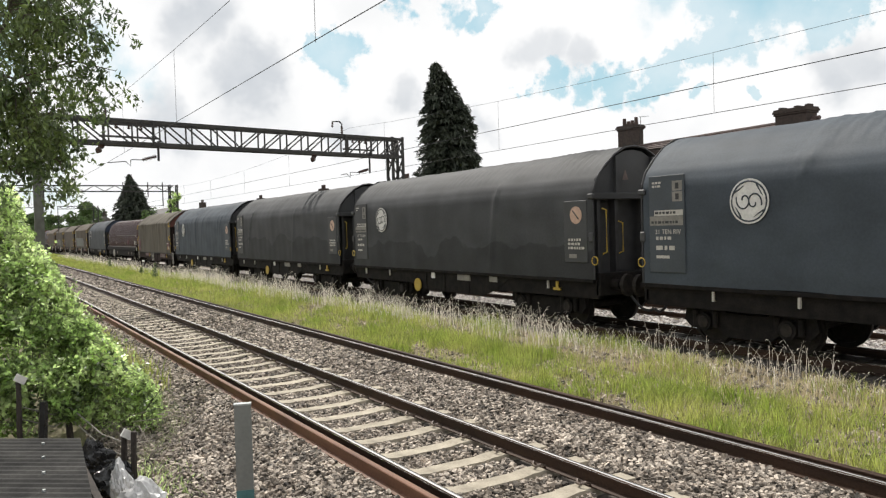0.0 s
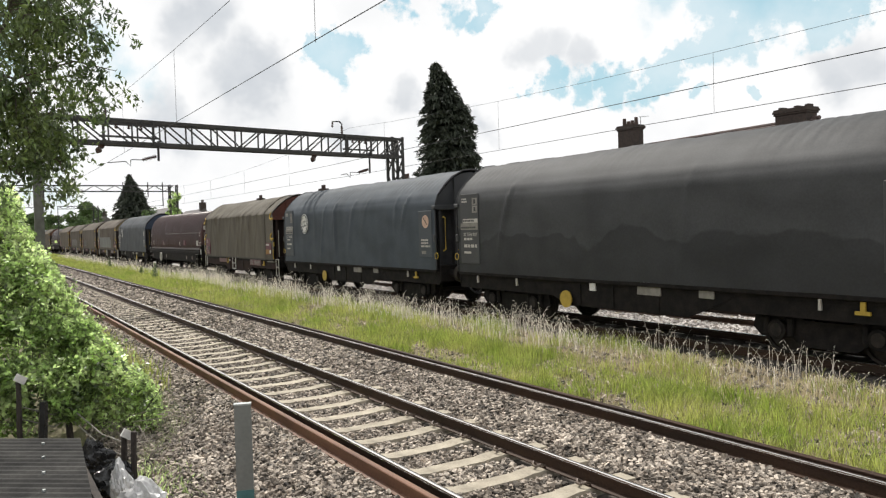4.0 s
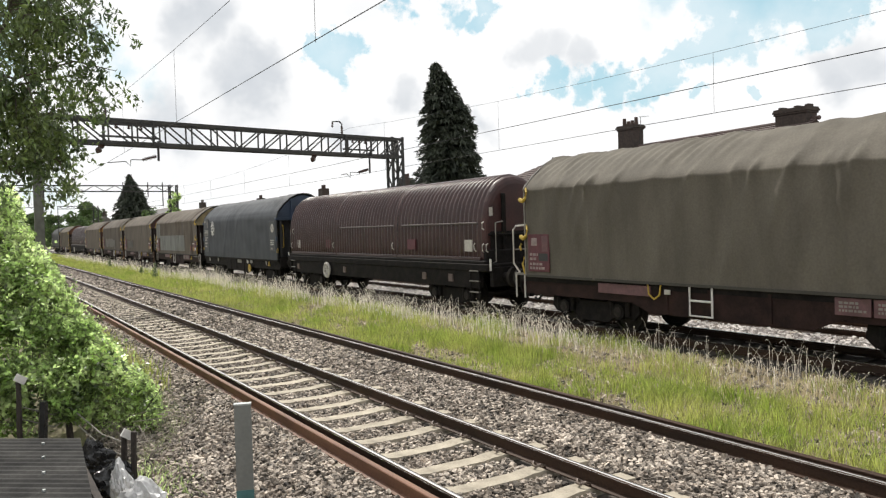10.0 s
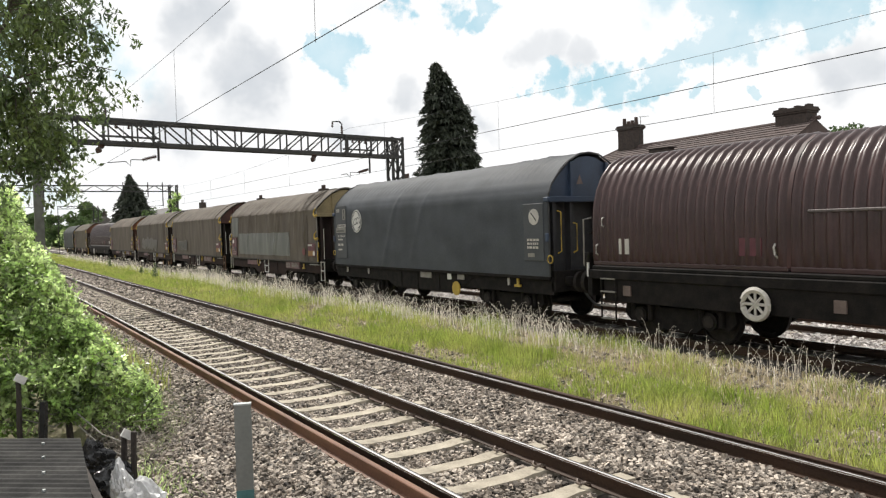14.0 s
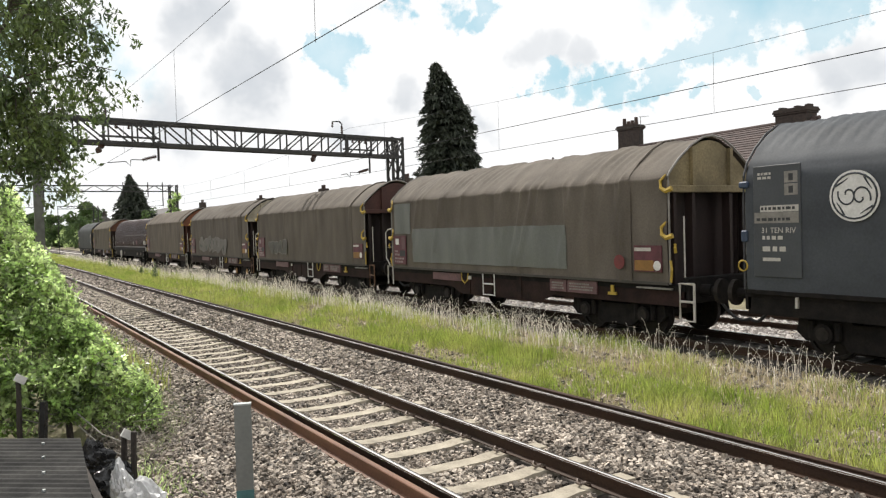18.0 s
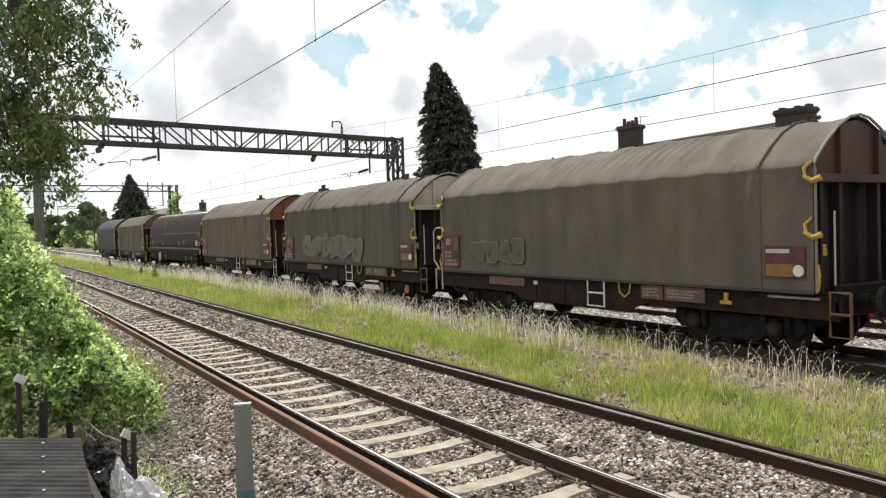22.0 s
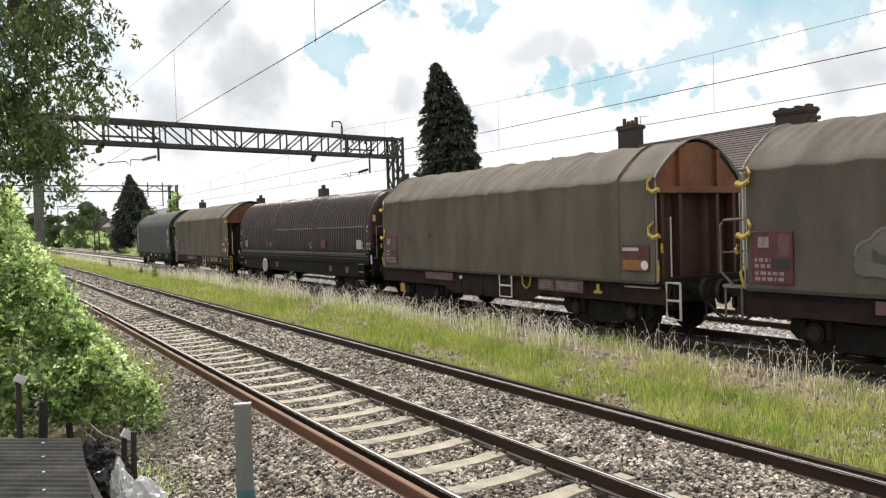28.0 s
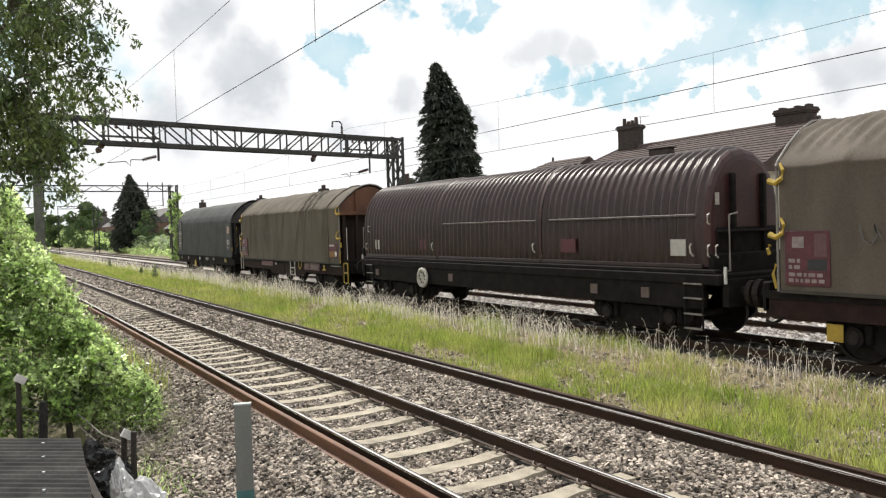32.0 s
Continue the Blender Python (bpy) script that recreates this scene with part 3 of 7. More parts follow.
def stained(name, colour, rough, level, k=0.66):
    """Hood cloth whose lower part is soaked darker up to an uneven tide line."""
    m = paint(name, [c * 0.92 for c in colour], rough, 1.35, spec=0.2, bump=0.25, bump_scale=3.0, stretch=(1, 0.6, 1))
    n, l = m.node_tree.nodes, m.node_tree.links
    base = n["Principled BSDF"].inputs["Base Color"].links[0].from_socket
    tc = n.new("ShaderNodeTexCoord")
    sp = n.new("ShaderNodeSeparateXYZ")
    l.new(tc.outputs["Object"], sp.inputs[0])
    nz = n.new("ShaderNodeTexNoise")
    nz.inputs["Scale"].default_value, nz.inputs["Detail"].default_value = 0.6, 3
    l.new(tc.outputs["Object"], nz.inputs["Vector"])
    a = n.new("ShaderNodeMath")
    a.operation = "MULTIPLY_ADD"
    a.inputs[1].default_value, a.inputs[2].default_value = 1.7, level - 0.85
    l.new(nz.outputs["Fac"], a.inputs[0])
    d = n.new("ShaderNodeMath")
    d.operation = "SUBTRACT"
    l.new(sp.outputs[2], d.inputs[0])
    l.new(a.outputs[0], d.inputs[1])
    mr = n.new("ShaderNodeMapRange")
    for key, v in (("From Min", -0.03), ("From Max", 0.03), ("To Min", k), ("To Max", 1.0)):
        mr.inputs[key].default_value = v
    l.new(d.outputs[0], mr.inputs["Value"])
    sc = n.new("ShaderNodeVectorMath")
    sc.operation = "SCALE"
    l.new(base, sc.inputs[0])
    l.new(mr.outputs[0], sc.inputs["Scale"])
    l.new(sc.outputs[0], n["Principled BSDF"].inputs["Base Color"])
    return m


def grey_hood_wagon(centre, n, f, colour, end_colour, logo, seed, label, flip=1, stain=0.0, folds=2, wheel_y=None):
    rnd = random.Random(seed)
    w = thing("covered_wagon", pose(TRAIN_X, centre * ALONG, 0), label, "freight wagon", "hooded steel coil wagons")
    wagons.append((w, centre))
    y0, y1 = n - centre, f - centre
    if stain:
        cloth = stained("stained_hood", colour, 0.66, stain)
    else:
        cloth = paint("dark_hood", [c * 0.9 for c in colour], 0.66, 1.35, spec=0.2, bump=0.25, bump_scale=3.0, stretch=(1, 0.6, 1))
    part("hood", hood_geo(GE_PROFILE, y0, y1, 150, 0.014, seed, folds, 0.012, logo or 99.0), cloth, w, smooth=True)
    endm = paint("end_paint", end_colour, 0.55, 1.5)
    for e, y in ((-1, y0), (1, y1)):
        end_wall(w, GE_PROFILE, y, e, endm, lower=M_BLACK, inset=0.12)
    underframe(w, y0 - 0.04, y1 + 0.04, M_UNDER, (y0 + 1.75, y1 - 1.85))
    part("sill_rail", Geo().box(-1.43, -1.36, y0, y1, 1.03, 1.1, bevel=0.01), M_UNDER, w)
    x = -1.435
    if logo:
        d = part("emblem", disc_geo(x - 0.016, logo, 2.44, 0.345), M_WHITE, w, "faded white round emblem")
        part("emblem_ring", ring_geo(x - 0.023, logo, 2.44, 0.305, 0.014), cloth, d)
        # two spirals turned about the middle, and four leaf-shaped flicks round them
        for side in (1, -1):
            part("emblem_scroll", Geo().tube([(x - 0.025, logo + side * (0.085 + (0.03 + q * 0.017) * math.cos(q)), 2.44 + side * (0.02 + (0.03 + q * 0.021) * math.sin(q))) for q in np.linspace(0.0, 6.6, 26)], 0.0125, 5), cloth, d)
        for q0 in (0.5, 2.07, 3.64, 5.21):
            part("emblem_flick", Geo().tube([(x - 0.025, logo + r_ * math.cos(q0 + q), 2.44 + r_ * math.sin(q0 + q)) for q, r_ in ((0.0, 0.29), (0.25, 0.255), (0.5, 0.245), (0.75, 0.255))], 0.016, 5, r_end=0.005), cloth, d)
    py = y1 - 0.55
    panel = paint("panel", [c * 0.75 for c in colour], 0.6)
    pan = part("data_panel", Geo().box(x - 0.012, x + 0.03, py - 0.37, py + 0.4, 1.3, 2.95, bevel=0.008), panel, w)
    part("label_plate", Geo().box(x - 0.02, x - 0.012, py - 0.34, py + 0.38, 2.1, 2.26), M_GREYPLATE, pan)
    part("label_plate", Geo().box(x - 0.02, x - 0.012, py - 0.34, py + 0.28, 2.265, 2.36), M_PALE, pan)
    bars(pan, x - 0.021, py - 0.32, py + 0.26, 2.28, 2.35, 1, M_BLACK, rnd)
    bars(pan, x - 0.021, py - 0.3, py + 0.34, 2.12, 2.19, 1, M_BLACK, rnd)
    words(pan, "31 TEN RIV", x - 0.015, py + 0.27, 1.955, 0.115, M_PALE)
    bars(pan, x - 0.013, py - 0.1, py + 0.25, 1.84, 1.93, 1, M_PALE, rnd)
    bars(pan, x - 0.013, py - 0.28, py + 0.25, 1.66, 1.78, 1, M_PALE, rnd)
    part("lettering", Geo().box(x - 0.016, x - 0.012, py - 0.04, py + 0.25, 1.54, 1.59), M_PALE, pan)
    for z in (2.5, 2.68):
        fr = part("sign_frame", Geo().box(x - 0.016, x - 0.012, py - 0.33, py - 0.12, z, z + 0.165), M_GREYPLATE, pan)
        part("sign_mark", Geo().box(x - 0.02, x - 0.016, py - 0.26, py - 0.19, z + 0.03, z + 0.13), M_BLACK, fr)
    bars(pan, x - 0.013, py + 0.1, py + 0.32, 2.74, 2.86, 2, M_PALE, rnd)
    ny = y0 + 0.45
    pan2 = part("label_panel", Geo().box(x - 0.012, x + 0.03, ny - 0.32, ny + 0.34, 1.42, 2.62, bevel=0.008), panel, w)
    rd = part("round_label", disc_geo(x - 0.014, ny - 0.02, 2.34, 0.17), M_PEACH if flip > 0 else M_PALE, pan2, "round label with a tool mark")
    part("tool_mark", Geo().tube([(x - 0.022, ny + 0.07, 2.43), (x - 0.022, ny - 0.1, 2.26)], 0.014, 4), M_BLACK, rd)
    bars(pan2, x - 0.014, ny - 0.24, ny + 0.22, 1.66, 1.9, 3, M_PALE, rnd)
    part("label_frame", Geo().box(x - 0.016, x - 0.012, ny - 0.02, ny + 0.2, 1.5, 1.58), M_GREYPLATE, pan2)
    hook = part("tow_eye", Geo().box(-1.39, -1.355, y0 + 1.07, y0 + 1.14, 0.84, 1.02).box(-1.4, -1.355, y0 + 1.0, y0 + 1.21, 0.84, 0.89), M_YELLOW, w, "yellow hook bracket")
    part("hand_wheel", disc_geo(-1.4, wheel_y if wheel_y is not None else 1.45 * flip - (0.35 if flip < 0 else 0), 0.68, 0.17, 0.03), M_YELLOW, w, "yellow brake hand wheel")
    part("white_plate", Geo().box(-1.37, -1.335, 0.72 * flip - 0.08 - (0.7 if flip < 0 else 0), 0.72 * flip + 0.08 - (0.7 if flip < 0 else 0), 0.88, 1.03), M_WHITE, w)
    part("grey_plate", Geo().box(-1.37, -1.335, -0.98 if flip > 0 else -0.55, -0.44 if flip > 0 else 0.0, 0.88, 1.1), M_GREYPLATE, w)
    part("small_plate", Geo().box(-1.37, -1.335, -2.1, -1.8, 0.9, 1.05), M_GREYPLATE, w)
    for yy in (3.1, 4.6, -3.9):
        part("lashing_stub", Geo().box(-1.39, -1.34, yy - 0.02, yy + 0.02, 0.86, 1.02), M_PALE, w)
    for e, y in ((-1, y0), (1, y1)):
        for xx, z1 in ((-1.15, 2.45), (-0.62, 2.2)):
            part("grab_rail", Geo().tube([(xx, y + e * 0.05, z1), (xx, y + e * 0.16, z1 - 0.03), (xx, y + e * 0.16, 1.62), (xx, y + e * 0.05, 1.58)], 0.017, 6), M_YELLOW if e < 0 else M_GREYPLATE, w)
        part("corner_loop", ring_geo(-1.43, y + e * 0.06, 1.46, 0.08, 0.014, 12), M_YELLOW, w, "yellow pull ring")
        part("corner_latch", Geo().box(-1.47, -1.37, y - 0.06, y + 0.1, 2.64, 2.74, bevel=0.02), endm, w)
        part("corner_latch", Geo().box(-1.47, -1.37, y - 0.04, y + 0.07, 1.82, 2.0, bevel=0.02), endm, w)
        tri = part("warning_triangle", Geo().prism([(-0.5, 3.0), (-0.3, 3.0), (-0.4, 3.2)], "y", y + e * 0.075, y + e * 0.085), M_DULL, w)
    return w


def tarp_wagon(centre, n, f, colour, end_colour, seed, label, platform=1, lower=None, folds=10, steps_material=None, ripple=0.016, bottom_step=-0.77, rail_material=None):
    rnd = random.Random(seed)
    w = thing("tarpaulin_wagon", pose(TRAIN_X, centre * ALONG, 0), label, "freight wagon", "tarpaulin steel coil wagons")
    wagons.append((w, centre))
    y0, y1 = n - centre, f - centre
    cloth = paint("tarpaulin", [c * k for c, k in zip(colour, (1.4, 1.37, 1.38))], 0.75, 1.4, spec=0.12, bump=0.35, bump_scale=4.0, stretch=(1, 1.0, 0.3), scale=1.6)
    part("tarpaulin", hood_geo(TARP_PROFILE, y0, y1, 230, ripple, seed, folds, 0.035), cloth, w, smooth=True)
    part("hem_strap", Geo().box(-1.445, -1.425, y0, y1, 1.08, 1.13), paint("hem", [c * 0.6 for c in colour], 0.8), w)
    part("end_bow", Geo().tube([(x * 1.012, y0 + 0.85, z + 0.012) for x, z in mirror(TARP_PROFILE)], 0.018, 5), cloth, w)
    endm = mat("end_paint", end_colour, 0.7, second=[c * 0.62 for c in end_colour], scale=1.6, fine=20, bump=0.1)
    # end colour darkened below the beam: the shade of the recess is painted in
    lowm = mat("shaded_lower_end", lower or [c * 0.13 for c in end_colour], 0.75, scale=1.6, fine=20, bump=0.1)
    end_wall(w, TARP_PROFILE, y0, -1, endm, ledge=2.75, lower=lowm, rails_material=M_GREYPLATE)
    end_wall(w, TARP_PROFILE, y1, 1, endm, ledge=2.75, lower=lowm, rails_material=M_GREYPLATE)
    underframe(w, y0 - 0.3, y1 + 0.3, M_SOLE_RED, (y0 + 1.55, y1 - 1.72))
    x = -1.36
    side_ladder(w, bottom_step, 0.6, 1.1, 0.45)
    part("faded_plate", Geo().box(x - 0.02, x + 0.03, 1.45, 2.75, 0.86, 1.04), M_PINKPLATE, w)
    for a_, b_ in ((-2.42, -1.92), (-3.3, -2.46)):
        pl = part("notice_plate", Geo().box(x - 0.02, x + 0.03, a_, b_, 0.82, 1.06), M_PINKPLATE, w, "faded red notice plate")
        bars(pl, x - 0.021, a_ + 0.06, b_ - 0.06, 0.86, 1.02, 3, M_GREYPLATE, rnd)
    ry = bottom_step + (1.0 if seed == 5 or seed == 8 else -0.75)
    part("rope_loop", Geo().tube([(x - 0.02, ry - 0.15, 1.1), (x - 0.03, ry - 0.12, 0.9), (x - 0.03, ry, 0.82), (x - 0.03, ry + 0.12, 0.9), (x - 0.02, ry + 0.15, 1.1)], 0.018, 5), M_YELLOW, w, "hanging yellow rope loop")
    part("white_stub", Geo().box(x - 0.03, x, 1.0, 1.12, 0.92, 1.0), M_PALE, w)
    part("tow_eye", Geo().box(-1.39, -1.355, -3.75, -3.68, 0.84, 1.02).box(-1.4, -1.355, -3.82, -3.61, 0.84, 0.89), M_YELLOW, w, "yellow hook bracket")
    bx = -1.45
    b = part("data_board", Geo().box(bx - 0.014, bx + 0.02, y1 - 0.78, y1 - 0.1, 1.2, 1.98, bevel=0.006), M_MAROON, w, "maroon data board")
    part("white_label", Geo().box(bx - 0.022, bx - 0.014, y1 - 0.4, y1 - 0.22, 1.74, 1.9), M_WHITE if seed == 8 else M_TEXT_WORN, b)
    fr = part("sign_frame", Geo().box(bx - 0.018, bx - 0.014, y1 - 0.74, y1 - 0.56, 1.62, 1.94), M_PINKPLATE, b)
    part("dark_field", Geo().box(bx - 0.018, bx - 0.014, y1 - 0.74, y1 - 0.45, 1.42, 1.58), M_BLACK, b)
    bars(b, bx - 0.015, y1 - 0.42, y1 - 0.16, 1.42, 1.6, 2, M_TEXT_WORN, rnd)
    bars(b, bx - 0.015, y1 - 0.7, y1 - 0.16, 1.23, 1.4, 2, M_TEXT_WORN, rnd)
    back = part("label_field", Geo().box(bx - 0.012, bx + 0.01, y0 + 0.12, y0 + 0.76, 1.3, 1.76), M_MAROON, w, "maroon and orange warning field")
    part("warning_label", Geo().box(bx - 0.02, bx - 0.012, y0 + 0.3, y0 + 0.74, 1.32, 1.5), M_ORANGE, back)
    part("round_mark", disc_geo(bx - 0.014, y0 + 0.22, 1.41, 0.085), M_WHITE, back)
    part("white_strip", Geo().box(bx - 0.02, bx - 0.012, y0 + 0.36, y0 + 0.74, 1.66, 1.72), M_PALE, back)
    if seed == 8:
        part("red_patch", disc_geo(bx - 0.04, y0 + 1.1, 1.46, 0.13), M_RED, w, "worn round red mark")
    for y, e in ((y0, -1), (y1, 1)):
        for z in (2.72, 1.93):
            g = Geo().tube([(-1.42, y - e * 0.02, z + 0.24), (-1.48, y - e * 0.1, z + 0.14), (-1.5, y - e * 0.08, z + 0.02), (-1.49, y + e * 0.02, z - 0.04), (-1.47, y + e * 0.14, z + 0.0)], 0.022, 6, r_end=0.05)
            part("hook", g, M_YELLOW, w, "yellow locking hook")
        part("corner_handle", Geo().tube([(-1.43, y + e * 0.06, 1.5), (-1.46, y + e * 0.1, 1.35), (-1.43, y + e * 0.06, 1.14)], 0.026, 6), M_YELLOW, w)
        part("corner_handle", Geo().tube([(-1.43, y + e * 0.16, 1.78), (-1.46, y + e * 0.18, 1.72), (-1.43, y + e * 0.17, 1.64)], 0.03, 6), M_YELLOW, w)
    if platform:
        e, y = platform, (y0 if platform < 0 else y1)
        part("end_platform", Geo().box(-1.35, 1.3, min(y, y + e * 0.5), max(y, y + e * 0.5), 1.1, 1.15), M_GREYPLATE, w)
        rail_ = part("handrail", Geo().tube([(-1.36, y + e * 0.3, 1.15), (-1.36, y + e * 0.52, 1.35), (-1.36, y + e * 0.52, 2.08), (-1.28, y + e * 0.5, 2.16), (-1.3, y + e * 0.06, 2.18)], 0.022, 6), rail_material or M_PALE, w, "steel handrail")
        part("handrail", Geo().tube([(0.9, y + e * 0.5, 1.15), (0.9, y + e * 0.5, 2.1), (0.8, y + e * 0.5, 2.18), (-1.2, y + e * 0.5, 2.18)], 0.02, 6), M_GREYPLATE, w)
        part("guard_rail", Geo().tube([(0.9, y + e * 0.5, 1.65), (-1.36, y + e * 0.52, 1.65)], 0.016, 6), M_GREYPLATE, w)
        for k in (0.14, 0.44):
            part("platform_strut", Geo().tube([(-1.36, y + e * k, 1.1), (-1.36, y + e * k, 0.62)], 0.022, 6), rail_material or M_PALE, w)
    yy = y0 - 0.35
    st = part("end_steps", Geo().tube([(-1.37, yy - 0.15, 1.12), (-1.37, yy - 0.15, 0.5), (-1.37, yy + 0.15, 0.5), (-1.37, yy + 0.15, 1.12), (-1.37, yy - 0.15, 1.12)], 0.026, 6), steps_material or M_STEP, w, "step ladder at the wagon end")
    part("rung", Geo().tube([(-1.37, yy - 0.15, 0.82), (-1.37, yy + 0.15, 0.82)], 0.022, 6), steps_material or M_STEP, st)
    part("foot_board", Geo().box(-1.42, -1.3, y0 - 0.05, y0 + 0.75, 1.0, 1.03), M_GREYPLATE, w)
    part("grab_rail", Geo().tube([(-1.2, y0 - 0.2, 2.25), (-1.2, y0 - 0.2, 1.2)], 0.016, 6), M_PALE, w)
    return w


def cloth_patch(w, y0, y1, z0, z1, material, name, label, seed, push, thick=0.008):
    """A sheet lying on the tarpaulin's side, rippled with it."""
    n, m = 90, 14
    vs = []
    for i in range(n + 1):
        for k in range(m + 1):
            y, z = y0 + (y1 - y0) * i / n, z0 + (z1 - z0) * k / m
            vs.append((-1.444 - push(-1.42, y, z, (z - 1.1) / 2.56), y + 0.02 * noise.noise((z * 3, seed, 0)), z + 0.02 * noise.noise((y * 2, seed, 1))))
    vs += [(x + thick, y, z) for x, y, z in vs]
    o = (n + 1) * (m + 1)
    fs = [(i * (m + 1) + k, (i + 1) * (m + 1) + k, (i + 1) * (m + 1) + k + 1, i * (m + 1) + k + 1) for i in range(n) for k in range(m)]
    fs += [tuple(q + o for q in reversed(f)) for f in fs]
    return part(name, Geo().add(vs, fs), material, w, label, smooth=True)


def stroke(w, pts, r_, material, name="graffiti_stroke", x=-1.47):
    """A painted line on the hood's side: flat ribbon through (y, z) points."""
    g = Geo()
    q = [Vector((0, a, b)) for a, b in pts]
    vs, fs = [], []
    for i, p_ in enumerate(q):
        d = (q[min(i + 1, len(q) - 1)] - q[max(i - 1, 0)]).normalized()
        s = Vector((0, -d.z, d.y)) * r_
        for side in (-1, 1):
            vs.append((x, (p_ + s * side).y, (p_ + s * side).z))
    vs += [(a + 0.0008, b, c) for a, b, c in vs]
    o = len(q) * 2
    fs = [(2 * i, 2 * i + 1, 2 * i + 3, 2 * i + 2) for i in range(len(q) - 1)]
    fs += [tuple(k + o for k in reversed(f)) for f in fs]
    part(name, g.add(vs, fs), material, w)


def graffiti(w, y_start, y_end, z0, z1, count, seed, line, core):
    """Sprayed rounded letters that cannot be read: a worn field, a dark heart and a pale outline to each."""
    rnd = random.Random(seed)
    step = (y_end - y_start) / count
    h = z1 - z0
    for i in range(count):
        cy, cz = y_start + step * (i + 0.5), (z0 + z1) / 2 + rnd.uniform(-0.06, 0.06) * h
        shift, lobes, skew = rnd.uniform(0, 6.28), rnd.choice((2, 3, 4)), rnd.uniform(-0.25, 0.25)

        def ring(k, n=30):
            q = []
            for m in range(n):
                a = m / n * 2 * math.pi
                f = k * (1 + 0.2 * math.cos(lobes * a + shift))
                c, sn = math.cos(a), math.sin(a)
                v = h * 0.5 * f * math.copysign(abs(sn) ** 0.6, sn)
                q.append((cy + abs(step) * 0.55 * f * math.copysign(abs(c) ** 0.6, c) + skew * v, cz + v))
            return q
        x = -1.458 - 0.0012 * i
        part("graffiti_field", Geo().prism(ring(0.95), "x", x, x + 0.0005), core, w)
        outline = ring(0.95)
        a, b = rnd.choice(((0, 19), (8, 29), (3, 30)))
        stroke(w, outline[a:b], h * 0.028, line, x=x - 0.012)
        for k in range(rnd.choice((1, 2))):
            u, v = cy + step * rnd.uniform(-0.25, 0.25), cz + h * rnd.uniform(-0.15, 0.3)
            stroke(w, [(u, v), (u + step * rnd.uniform(-0.1, 0.1), v - h * 0.12), (u + step * rnd.uniform(-0.3, 0.3), v - h * rnd.uniform(0.2, 0.3))], h * rnd.uniform(0.05, 0.11), rnd.choice((line, M_GRAF_DARK, M_GRAF_DARK)), x=x - 0.014)


def round_end(w, y, e, material, rnd):
    """Domed steel end of a ribbed hood, with stiffeners and a cross bar."""
    g = Geo()
    rings = ((0.0, 1.0), (0.05, 0.985), (0.1, 0.95), (0.12, 0.9))
    prof = mirror(ROUND_PROFILE)
    m = len(prof)
    vs = [(x * k, y + e * d, 1.4 + (z - 1.4) * k) for d, k in rings for x, z in prof]
    fs = [(j * m + i, j * m + i + 1, (j + 1) * m + i + 1, (j + 1) * m + i) for j in range(len(rings) - 1) for i in range(m - 1)]
    fs.append(tuple((len(rings) - 1) * m + i for i in range(m)))
    end = part("end_wall", g.add(vs, fs), material, w, "dark red domed end wall")
    for x, top in ((-0.5, 2.95), (0.5, 2.95)):
        part("rib", Geo().box(x - 0.06, x + 0.06, y + min(e * 0.1, e * 0.2), y + max(e * 0.1, e * 0.2), 1.3, top, bevel=0.02), M_UNDER, end)
    part("cross_bar", Geo().tube([(-1.1, y + e * 0.2, 1.98), (1.1, y + e * 0.2, 1.98)], 0.03, 6), M_UNDER, end)
    part("buffer_beam_box", Geo().box(-1.25, 1.25, y + min(e * 0.12, e * 0.24), y + max(e * 0.12, e * 0.24), 1.28, 1.62, bevel=0.02), M_UNDER, end)
    part("white_label", Geo().box(-1.0, -0.88, y + min(e * 0.12, e * 0.13), y + max(e * 0.12, e * 0.13), 2.42, 2.62), M_PALE, end)
    part("lower_end_panel", Geo().box(-0.98, 0.98, y + min(e * 0.1, e * 0.15), y + max(e * 0.1, e * 0.15), 1.4, 2.05, bevel=0.02), M_UNDER, end)
    for x in (-1.05, 0.95):
        part("handrail", Geo().tube([(x, y + e * 0.2, 1.28), (x, y + e * 0.42, 1.35), (x, y + e * 0.42, 2.25), (x + 0.25, y + e * 0.42, 2.28)], 0.02, 6), M_GREYPLATE, end)


